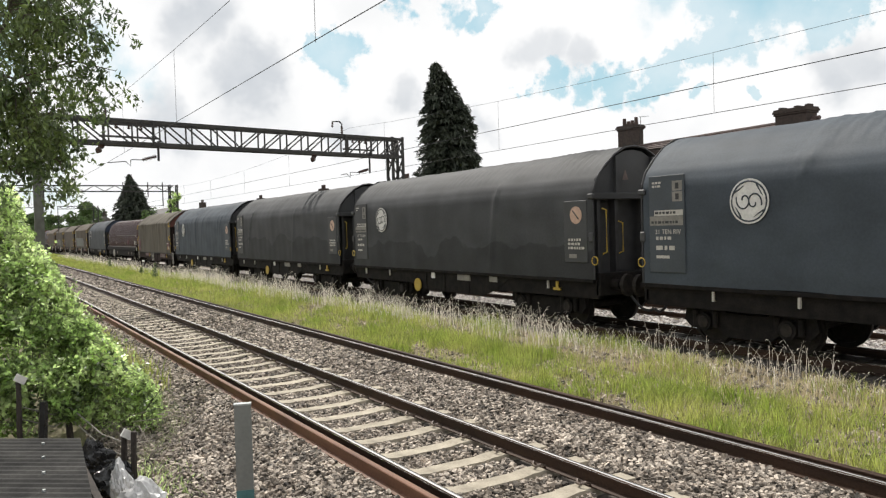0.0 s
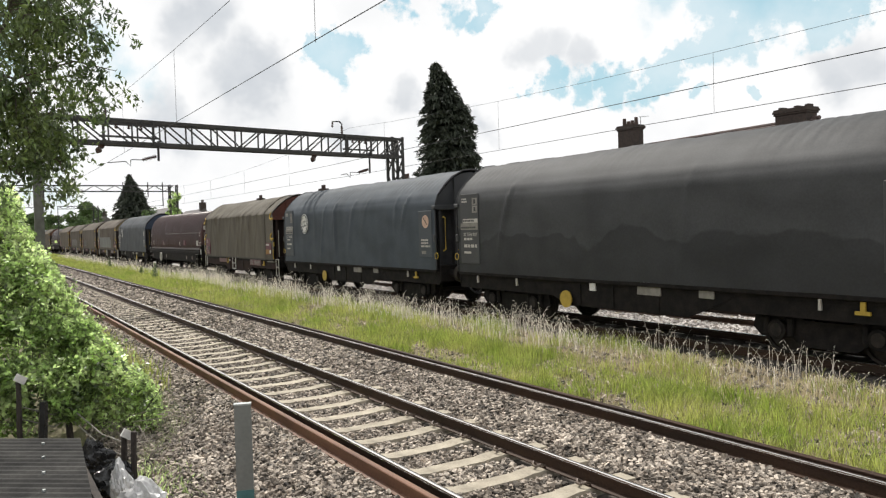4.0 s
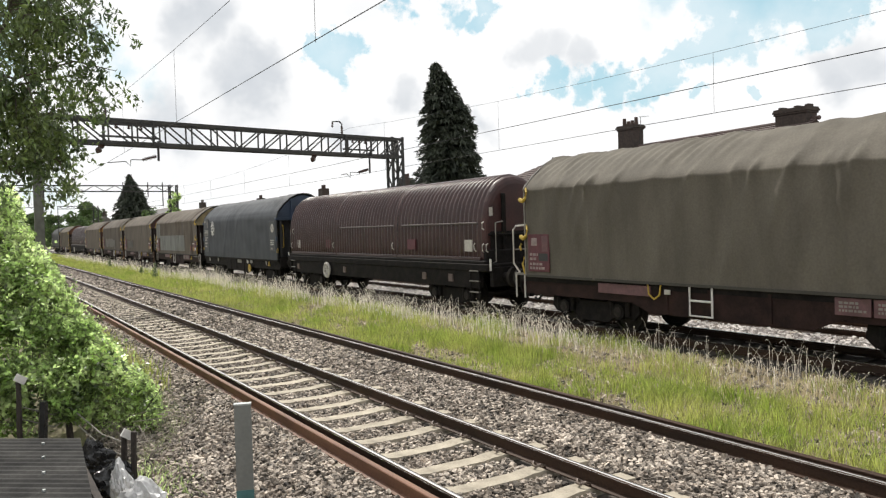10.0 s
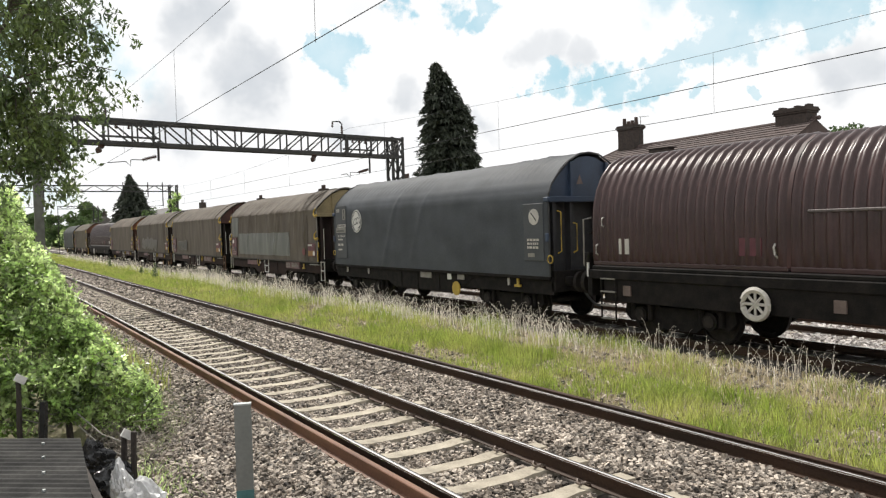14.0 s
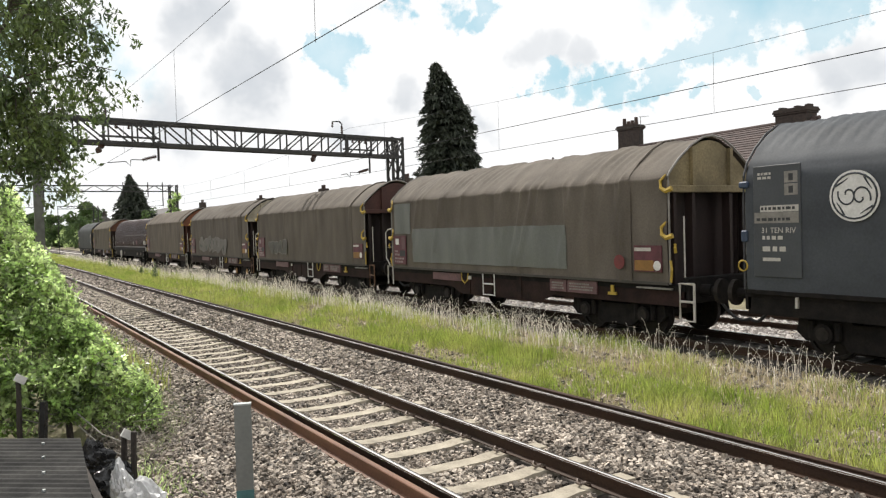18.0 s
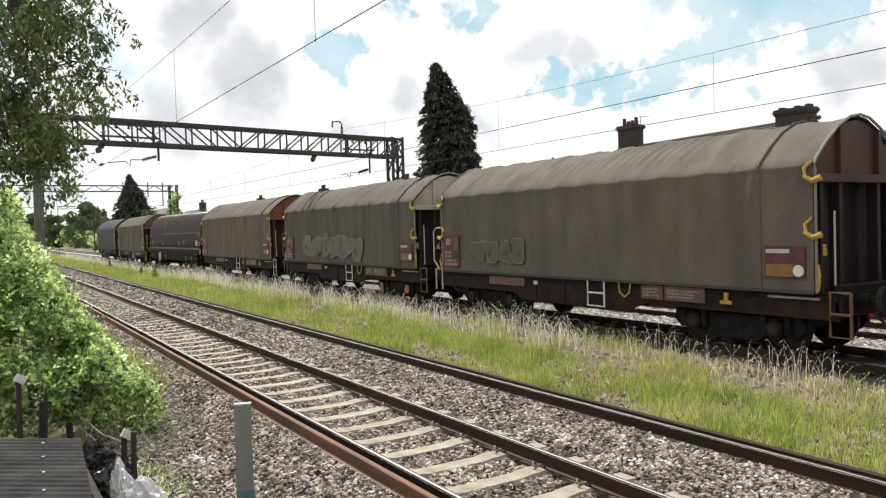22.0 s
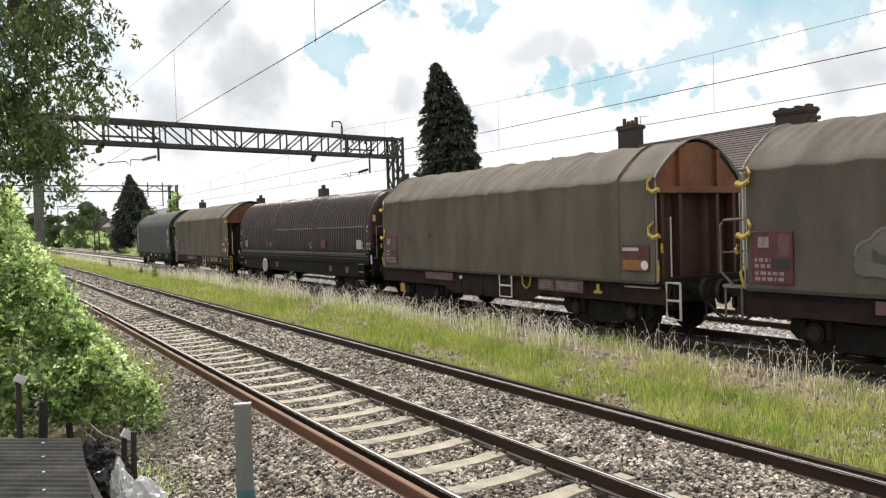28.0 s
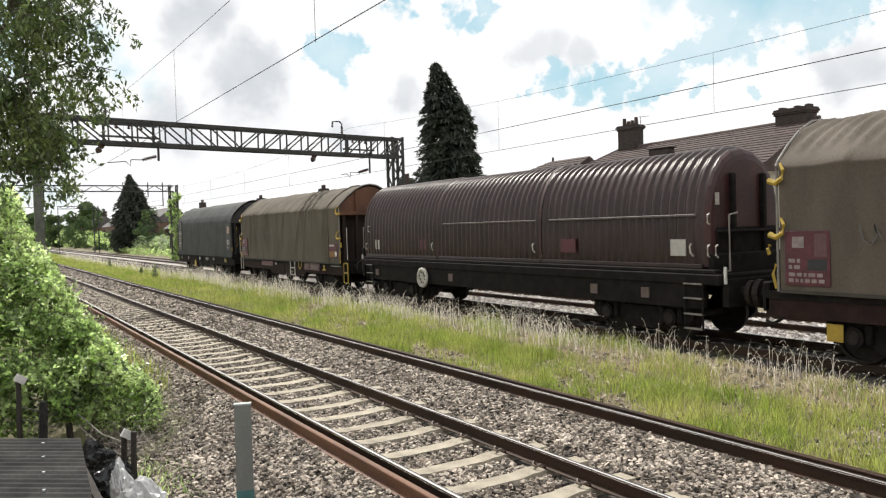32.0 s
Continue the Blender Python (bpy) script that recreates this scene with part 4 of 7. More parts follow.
def ribbed_wagon(centre, n, f, colour, seed, label):
    rnd = random.Random(seed)
    w = thing("ribbed_hood_wagon", pose(TRAIN_X, centre * ALONG, 0), label, "freight wagon", "ribbed hood steel coil wagons")
    wagons.append((w, centre))
    y0, y1 = n - centre, f - centre
    paintm = mat("brown_ribbed_steel", colour, 0.36, 0.0, spec=0.35, second=[c * 1.4 for c in colour], scale=1.5, fine=20, fine_amount=0.15, bump=0.08)
    seam = mat("pale_seam", (0.075, 0.06, 0.057), 0.6, scale=3, fine=20)
    h0 = y0 + 0.45
    L = (y1 - h0) / 3
    for i in range(3):
        a, b = h0 + i * L, h0 + (i + 1) * L
        prof = mirror([(x * (1.0, 1.022, 1.046)[i], z * (1.0, 1.008, 1.016)[i]) for x, z in ROUND_PROFILE])
        ys = []
        ribs = 22
        pitch = (b - a) / ribs
        vs = []
        for k in range(ribs):
            for q, d in ((0.0, 0.0), (0.4, 0.0), (0.46, 0.022), (0.56, 0.042), (0.7, 0.05), (0.84, 0.042), (0.95, 0.022)):
                ys.append((a + (k + q) * pitch, d))
        ys.append((b, 0.0))
        np_ = len(prof)
        for y, d in ys:
            for x, z in prof:
                ln = math.hypot(x, z - 2.0)
                s = d / ln if z > 1.45 else 0
                vs.append((x + x * s, y, z + max(0, z - 2.0) * s))
        fs = [(j * np_ + k, j * np_ + k + 1, (j + 1) * np_ + k + 1, (j + 1) * np_ + k) for j in range(len(ys) - 1) for k in range(np_ - 1)]
        h = part("hood_section", Geo().add(vs, fs), paintm, w, smooth=True)
        if i < 2:
            part("side_seam", Geo().box(-1.25, -1.18, a + 0.12, b - 0.3, 2.235, 2.28, bevel=0.01), seam, h)
        part("hood_sill", Geo().box(-1.25, -1.15, a + 0.02, b - 0.02, 1.37, 1.45, bevel=0.015), paintm, h)
        part("latch", Geo().tube([(-1.22, a + 0.2, 1.58), (-1.28, a + 0.21, 1.63), (-1.28, a + 0.23, 1.74), (-1.22, a + 0.24, 1.78)], 0.018, 6), M_PALE, h)
    endm = mat("end_paint", (0.022, 0.007, 0.007), 0.6, second=(0.05, 0.016, 0.014), scale=1.5, fine=20)
    for y in (h0 + L, h0 + 2 * L):
        g = Geo()
        prof = mirror([(x * 1.062, z * 1.024) for x, z in ROUND_PROFILE])
        g.add([(x, yy, z) for yy in (y - 0.035, y + 0.035) for x, z in prof], [(k, k + 1, len(prof) + k + 1, len(prof) + k) for k in range(len(prof) - 1)])
        part("joint_band", g, endm, w, smooth=True)
    for e, y in ((-1, h0), (1, y1)):
        round_end(w, y, e, endm, rnd)
    half = (y1 - y0) / 2 + 0.05
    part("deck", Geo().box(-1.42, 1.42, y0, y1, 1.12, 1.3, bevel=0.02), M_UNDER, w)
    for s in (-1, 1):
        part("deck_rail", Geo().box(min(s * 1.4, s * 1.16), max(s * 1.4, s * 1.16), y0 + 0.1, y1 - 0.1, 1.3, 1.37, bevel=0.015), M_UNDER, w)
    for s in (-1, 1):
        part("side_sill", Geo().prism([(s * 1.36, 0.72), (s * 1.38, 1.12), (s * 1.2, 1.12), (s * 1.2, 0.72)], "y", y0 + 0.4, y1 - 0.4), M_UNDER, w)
    for e in (-1, 1):
        part("headstock", Geo().box(-1.3, 1.3, e * half - 0.06, e * half + 0.06, 0.78, 1.22), M_UNDER, w)
        for s in (-1, 1):
            b = part("buffer", Geo().tube([(s * 0.875, e * half, 1.0), (s * 0.875, e * (half + 0.35), 1.0)], 0.1, 12), M_UNDER, w)
            part("buffer_head", Geo().tube([(s * 0.875, e * (half + 0.35), 1.0), (s * 0.875, e * (half + 0.45), 1.0)], 0.23, 16), M_WHEEL, b)
        part("coupling", Geo().tube([(0, e * half, 0.95), (0, e * (half + 0.3), 0.88), (0, e * (half + 0.5), 0.84)], 0.045, 6), M_UNDER, w)
    for y in (-4.55, 4.55):
        bogie(w, y)
    x = -1.24
    for yy, zz, m_, sz in ((y0 + 0.95, 1.72, M_PALE, 0.16), (y0 + 3.75, 1.74, M_MAROON, 0.22), (y1 - 3.5, 1.74, M_MAROON, 0.2), (y1 - 0.86, 1.73, M_PALE, 0.16)):
        part("label_plate", Geo().box(x - 0.012, x + 0.02, yy - sz, yy + sz, zz - 0.14, zz + 0.14), m_, w)
    hw = part("hand_wheel", ring_geo(-1.46, y1 - 3.7, 0.88, 0.22, 0.05, 20), M_PALE, w, "pale spoked hand wheel")
    for k in range(4):
        a = k * math.pi / 4
        part("spoke", Geo().tube([(-1.46, y1 - 3.7 - 0.2 * math.cos(a), 0.88 - 0.2 * math.sin(a)), (-1.46, y1 - 3.7 + 0.2 * math.cos(a), 0.88 + 0.2 * math.sin(a))], 0.025, 5), M_PALE, hw)
    for y, e in ((y0, -1), (y1, 1)):
        lad = part("end_steps", Geo().tube([(-1.4, y - e * 0.35, 1.15), (-1.4, y - e * 0.35, 0.35)], 0.02, 5).tube([(-1.4, y - e * 0.72, 1.15), (-1.4, y - e * 0.72, 0.35)], 0.02, 5), M_UNDER, w)
        for z in (0.38, 0.62, 0.88, 1.12):
            part("step", Geo().box(-1.44, -1.36, min(y - e * 0.72, y - e * 0.35), max(y - e * 0.72, y - e * 0.35), z, z + 0.025), M_GREYPLATE, lad)
        for k in (0.14, 0.3) if e < 0 else (0.14,):
            part("corner_mark", Geo().tube([(-1.24, y - e * k, 1.57), (-1.3, y - e * k, 1.6), (-1.3, y - e * k, 1.74), (-1.24, y - e * k, 1.77)], 0.016, 6), M_PALE, w)
        part("corner_mark", Geo().tube([(-1.23, y - e * 0.3, 2.1), (-1.29, y - e * 0.3, 2.13), (-1.29, y - e * 0.3, 2.25), (-1.23, y - e * 0.3, 2.28)], 0.016, 6), M_PALE, w)
        part("lamp_bracket", Geo().box(-1.36, -1.32, y + e * 0.06 - 0.02, y + e * 0.06 + 0.02, 1.15, 1.42), M_WHITE, w)
    for yy in (y0 + 2.9, y1 - 1.0, y0 + 1.6, y1 - 5.0):
        part("white_plate", Geo().box(-1.41, -1.37, yy - 0.09, yy + 0.09, 0.84, 1.02), M_DULL, w)
    return w


GREY1, GREY2, BLUE = (0.05, 0.055, 0.062), (0.046, 0.0475, 0.05), (0.048, 0.058, 0.07)
DARK_END = (0.028, 0.029, 0.031)
M_GRAF_PALE = paint("silver_spray", (0.088, 0.082, 0.076), 0.6, scale=5)
M_GRAF_DARK = paint("dark_green_spray", (0.05, 0.052, 0.046), 0.7, scale=4)
M_GRAF_WORN = paint("worn_pale_spray", (0.135, 0.126, 0.113), 0.75, scale=2)
M_GRAF_FIELD = paint("silver_spray_field", (0.104, 0.096, 0.085), 0.7, scale=2)
M_GRAF_FAINT = paint("worn_dark_spray", (0.074, 0.07, 0.062), 0.75, scale=2)
M_SHEET_PALE = paint("pale_sheet", (0.105, 0.11, 0.1), 0.6, 1.25, scale=2, bump=0.2, bump_scale=4.0, stretch=(1, 1, 0.3))
grey_hood_wagon(3.57, -1.9, 9.59, BLUE, DARK_END, 7.43 - 3.57, 1, "dark blue-grey hooded coil wagon with a round emblem")
grey_hood_wagon(16.2, 10.9, 21.5, GREY2, DARK_END, 19.6 - 16.2, 2, "dark grey hooded coil wagon with a round emblem", stain=1.94)
grey_hood_wagon(28.3, 22.68, 33.65, GREY2, DARK_END, 0, 3, "dark grey grimy hooded coil wagon", stain=2.18)
grey_hood_wagon(40.19, 34.73, 45.64, BLUE, (0.028, 0.03, 0.033), 43.57 - 40.19, 4, "blue-grey hooded coil wagon with wrinkled cover", folds=12, wheel_y=1.78)
tarp_wagon(52.0, 47.03, 56.88, (0.066, 0.061, 0.05), (0.1, 0.03, 0.02), 5, "grey-green tarpaulin wagon with a red-brown end", folds=26, ripple=0.02, steps_material=M_PALE, bottom_step=0.35)
ribbed_wagon(64.83, 58.37, 71.29, (0.039, 0.021, 0.0205), 6, "dark maroon coil wagon with a ribbed round hood")
grey_hood_wagon(77.8, 72.45, 83.2, GREY1, (0.02, 0.033, 0.06), 81.5 - 77.8, 7, "dark blue-grey hooded coil wagon with a blue end", flip=-1)
w8 = tarp_wagon(89.84, 84.74, 94.66, (0.068, 0.06, 0.05), (0.24, 0.19, 0.1), 8, "grey-brown tarpaulin wagon with a pale repair sheet", folds=30, ripple=0.028, lower=(0.017, 0.008, 0.007), steps_material=M_PALE, bottom_step=0.26)
cloth_patch(w8, -2.52, 3.65, 1.28, 2.16, M_SHEET_PALE, "repair_sheet", "pale grey-green repair sheet", 2.0, drape_of(-5.1, 4.82, 0.028, 8, 30))
cloth_patch(w8, 3.8, 4.66, 2.03, 2.85, M_SHEET_PALE, "repair_patch", "pale square repair patch", 4.0, drape_of(-5.1, 4.82, 0.028, 8, 30))
w9 = tarp_wagon(101.7, 96.47, 106.38, (0.068, 0.06, 0.05), (0.06, 0.022, 0.017), 9, "brown-grey tarpaulin wagon with faint graffiti", folds=5)
graffiti(w9, 3.3, 1.3, 1.36, 1.84, 4, 6, M_GRAF_WORN, M_GRAF_FAINT)
w10 = tarp_wagon(112.85, 107.8, 117.52, (0.062, 0.055, 0.046), (0.42, 0.38, 0.29), 10, "brown-grey tarpaulin wagon with pale painted graffiti", folds=5, rail_material=M_DULL, lower=(0.017, 0.008, 0.007))
graffiti(w10, 2.9, -1.9, 1.3, 2.02, 6, 4, M_GRAF_WORN, M_GRAF_FIELD)
w11 = tarp_wagon(124.55, 119.36, 129.5, (0.069, 0.06, 0.049), (0.17, 0.058, 0.022), 11, "grey-brown tarpaulin wagon with a rusty orange end", folds=7, platform=0, lower=(0.05, 0.017, 0.009), steps_material=M_PALE)
stroke(w11, [(3.75, 2.05), (3.7, 1.85), (3.6, 1.78), (3.52, 1.9), (3.55, 2.05), (3.45, 1.85), (3.38, 2.02), (3.3, 1.78)], 0.012, M_GRAF_PALE)
stroke(w11, [(3.35, 1.9), (3.1, 1.9), (3.22, 1.62), (3.0, 1.58), (2.95, 1.72)], 0.012, M_GRAF_PALE)
stroke(w11, [(2.6, 1.95), (2.3, 2.02), (2.45, 2.0), (2.42, 1.7)], 0.014, M_GRAF_PALE)
stroke(w11, [(2.15, 1.98), (1.95, 2.0), (1.98, 1.8), (2.12, 1.72), (1.9, 1.7)], 0.014, M_GRAF_PALE)
ribbed_wagon(137.1, 130.57, 143.6, (0.031, 0.019, 0.018), 12, "dark maroon coil wagon with a ribbed round hood")
w13 = tarp_wagon(150.3, 145.2, 155.44, (0.066, 0.059, 0.046), (0.12, 0.05, 0.025), 13, "greenish grey stained tarpaulin wagon", folds=20, steps_material=M_YELLOW)
stroke(w13, [(3.0, 2.3), (2.7, 1.8), (2.4, 2.3), (2.0, 1.7), (1.6, 2.2), (1.4, 1.7)], 0.03, M_GRAF_DARK)
grey_hood_wagon(162.3, 157.1, 167.44, (0.04, 0.043, 0.041), (0.026, 0.027, 0.028), 0, 14, "dark grey hooded wagon at the end of the train")
for yy in (-2.739, -4.261):
    part("axle_box_cover", disc_geo(-1.212, yy, 0.5, 0.12, 0.03), M_ORANGE, w10, "orange axle box cover")
part("bogie_plate", Geo().box(-1.25, -1.215, 4.1, 4.34, 0.42, 0.67, bevel=0.01), M_YELLOW, w11, "yellow square plate")
for w_, c_ in wagons:
    for o_ in w_.children_recursive:
        if o_.data != WHEEL_MESH:
            o_.data.transform(PATTERN)


# ---- loose surfaces made of many small pieces ----
rng = np.random.default_rng(7)


def scatter_rocks(name, xyz, size, material, label, squash=0.75, parent=None):
    """Crushed stones: eight-cornered lumps, each turned and distorted by chance."""
    n = len(xyz)
    cube = np.array([(-1, -1, -1), (1, -1, -1), (1, 1, -1), (-1, 1, -1), (-1, -1, 1), (1, -1, 1), (1, 1, 1), (-1, 1, 1)], float) * 0.5
    fac = np.array([(0, 3, 2, 1), (4, 5, 6, 7), (0, 1, 5, 4), (1, 2, 6, 5), (2, 3, 7, 6), (3, 0, 4, 7)])
    v = cube[None] * (1 + rng.uniform(-0.42, 0.42, (n, 8, 3)))
    v *= (size * rng.uniform(0.6, 1.25, n))[:, None, None] * np.array([1, 0.85, squash])
    a, b = rng.uniform(0, 6.28, n), rng.uniform(-0.7, 0.7, n)
    ca, sa, cb, sb = np.cos(a), np.sin(a), np.cos(b), np.sin(b)
    x = v[..., 0] * cb[:, None] + v[..., 2] * sb[:, None]
    z = -v[..., 0] * sb[:, None] + v[..., 2] * cb[:, None]
    y = v[..., 1]
    out = np.stack([x * ca[:, None] - y * sa[:, None], x * sa[:, None] + y * ca[:, None], z], -1) + xyz[:, None]
    faces = (fac[None] + np.arange(n)[:, None, None] * 8).reshape(-1, 4)
    me = fast_mesh(name, out.reshape(-1, 3), faces, material)
    ob = new(name, me)
    return tagged(ob, label, "gravel", kind="stuff")


BED_X = [1.2, 1.7, 2.3, 3.1, 3.4, 3.6, 5.3, 5.6, 5.9, 6.6, 7.2, 7.6]
BED_Z = [-0.37, -0.33, -0.24, -0.17, -0.17, -0.22, -0.225, -0.225, -0.19, -0.165, -0.15, -0.15]


def ground_z(x):
    return np.interp(x, [7.2, 7.5, 9.0, 10.6, 11.3, 11.7], [-0.38, -0.3, -0.28, -0.26, -0.25, -0.22])


def near_stones():
    pts, size = [], []
    for y0, y1, dens, s in ((-6.0, 2.8, 300, 0.055), (2.8, 12, 980, 0.041), (12, 22, 560, 0.051), (22, 40, 190, 0.072), (40, 80, 50, 0.1)):
        n = int((y1 - y0) * 5.9 * dens)
        x, y = rng.uniform(1.3, 7.2, n), rng.uniform(y0, y1, n)
        z = np.interp(x, BED_X, BED_Z) + rng.uniform(-0.012, 0.03, n)
        k = (y - 2.913) / 0.7064
        on = (np.abs(k - np.round(k)) * 0.7064 < 0.13) & (x > NEAR_C - 0.95) & (x < NEAR_C + 1.03)
        on |= (np.abs(k - np.round(k)) * 0.7064 < 0.14) & (x > NEAR_C) & (x < NEAR_C + 1.29) & (rng.uniform(0, 1, n) < 0.8)
        on |= (np.abs(k - np.round(k)) * 0.7064 < 0.1) & (x < NEAR_C) & (x > NEAR_C - 1.25) & (np.round(k) % 3 == 1) & (rng.uniform(0, 1, n) < 0.6)
        on |= np.abs(np.abs(x - NEAR_C) - 0.7525) < 0.1
        on |= (np.abs(x - 7.1) < 0.17) | (np.abs(x - 3.505) < 0.08)
        keep = ~on & ((x > 1.75) | (rng.uniform(0, 1, n) < (x - 1.2) / 0.6))
        pts.append(np.stack([x, y, z], 1)[keep])
        size.append(np.full(keep.sum(), s))
    scatter_rocks("ballast_stones", np.concatenate(pts), np.concatenate(size), M_STONE, "grey and brown crushed ballast stones")
    n = 20000
    x, y = rng.uniform(14.0, 18.6, n), 2 + 53 * rng.uniform(0, 1, n) ** 1.5
    keep = (np.abs(np.abs(x - 16.75) - 0.7525) > 0.1)
    x2, y2 = rng.uniform(7.5, 11.6, 9000), 3 + 30 * rng.uniform(0, 1, 9000) ** 1.4
    scatter_rocks("verge_stones", np.stack([x2, y2, ground_z(x2) + rng.uniform(-0.01, 0.03, 9000)], 1), np.full(9000, 0.05), M_STONE, "brown stones lying among dry grass")
    scatter_rocks("pale_ballast_stones", np.stack([x, y, -0.185 + rng.uniform(0, 0.03, n)], 1)[keep], np.full(keep.sum(), 0.075), M_STONE_PALE, "pale grey crushed ballast stones")


M_STONE_PALE = mat("pale_stone", (0.4, 0.37, 0.35), 0.9, second=(0.55, 0.52, 0.5), scale=3, fine=40, per_island=0.4, bump=0.2)
near_stones()


def blades(name, base, height, width, lean, material, label, category="grass"):
    """Grass: each blade two bent quads."""
    n = len(base)
    a = rng.uniform(0, 6.28, n)
    d = np.stack([np.cos(a), np.sin(a), np.zeros(n)], 1)
    s = np.stack([-np.sin(a), np.cos(a), np.zeros(n)], 1) * (width / 2)[:, None]
    b = rng.uniform(0, 6.28, n)
    l = np.stack([np.cos(b), np.sin(b), np.zeros(n)], 1) * (lean * height)[:, None]
    up = np.array([0, 0, 1.0])
    m = base + l * 0.3 + up * (height * 0.6)[:, None]
    t = base + l + up * height[:, None]
    v = np.stack([base - s, base + s, m + s * 0.75, m - s * 0.75, t + s * 0.15, t - s * 0.15], 1)
    f = (np.array([(0, 1, 2, 3), (3, 2, 4, 5)])[None] + np.arange(n)[:, None, None] * 6).reshape(-1, 4)
    return tagged(new(name, fast_mesh(name, v.reshape(-1, 3), f, material)), label, category, kind="stuff")


def patch(x, y, f, seed=0.0):
    return np.array([noise.noise((a * f, b * f * 0.6, seed)) for a, b in zip(x, y)])


def verge():
    """The strip of grass between the tracks: green tufts, dry stems by the train, seed heads on top."""
    xs, ys, hs, ws = [], [], [], []
    for y0, y1, dens, wd in ((2.7, 15, 1000, 0.0105), (15, 33, 620, 0.013), (33, 66, 300, 0.02), (66, 143, 105, 0.041)):
        n = int((y1 - y0) * 4.2 * dens)
        x, y = 7.36 + 4.5 * rng.uniform(0, 1, n), rng.uniform(y0, y1, n)
        xs.append(x), ys.append(y), ws.append(np.full(n, wd) * rng.uniform(0.7, 1.5, n))
    x, y, w = np.concatenate(xs), np.concatenate(ys), np.concatenate(ws)
    p = patch(x, y, 0.9) + 0.8 * patch(x, y, 3.4, 4.0)
    near = np.clip((16.5 - y) / 9, 0, 1)
    edge = np.clip((x - 9.6) / 0.9, 0, 1) * np.clip(near + 0.3, 0, 1) + np.clip((8.05 - x) / 0.5, 0, 1) * 0.8 * np.clip(near + 0.4, 0, 1)
    green = (p * 1.25 + 0.36 - edge * 1.15 + rng.uniform(-0.75, 0.75, len(x))) > 0
    h = np.where(green, rng.uniform(0.1, 0.33, len(x)), rng.uniform(0.04, 0.19, len(x))) * np.clip(0.8 + p * 0.6, 0.6, 1.4)
    base = np.stack([x, y, ground_z(x) - 0.02], 1)
    keep = rng.uniform(0, 1, len(x)) < np.clip(0.8 + p * 1.3, 0.22, 1)
    g, dd = green & keep, ~green & keep
    blades("verge_grass", base[g], h[g], w[g], rng.uniform(0.1, 0.55, g.sum()), M_GRASS, "bright green rough grass between the tracks")
    blades("dry_verge_grass", base[dd], h[dd], w[dd], rng.uniform(0.2, 0.9, dd.sum()), M_GRASS_DRY, "dry straw-coloured grass beside the train")
    n = 32000
    lx, ly = rng.uniform(7.5, 12.0, n), 3 + 28 * rng.uniform(0, 1, n) ** 1.3
    blades("grass_litter", np.stack([lx, ly, ground_z(lx) - 0.01], 1), rng.uniform(0.02, 0.09, n), np.full(n, 0.01), rng.uniform(0.6, 2.2, n), M_GRASS_DRY, "flattened dry grass litter on the ground")
    # reddish weeds by the disused rail
    n = 2600
    c = rng.choice(5, n)
    bx = np.array([7.5, 7.55, 7.6, 7.5, 7.62])[c] + rng.normal(0, 0.07, n)
    by = np.array([7.0, 7.6, 8.8, 16.2, 26.8])[c] + rng.normal(0, 0.25, n)
    blades("red_weeds", np.stack([bx, by, ground_z(bx)], 1), rng.uniform(0.04, 0.16, n), np.full(n, 0.009), rng.uniform(0.1, 0.5, n), M_WEED, "low reddish weeds beside a rail", "weeds")


M_WEED = mat("red_weed", (0.26, 0.085, 0.075), 0.8, second=(0.34, 0.18, 0.1), scale=2, fine=8, per_island=0.3, bump=0)
verge()


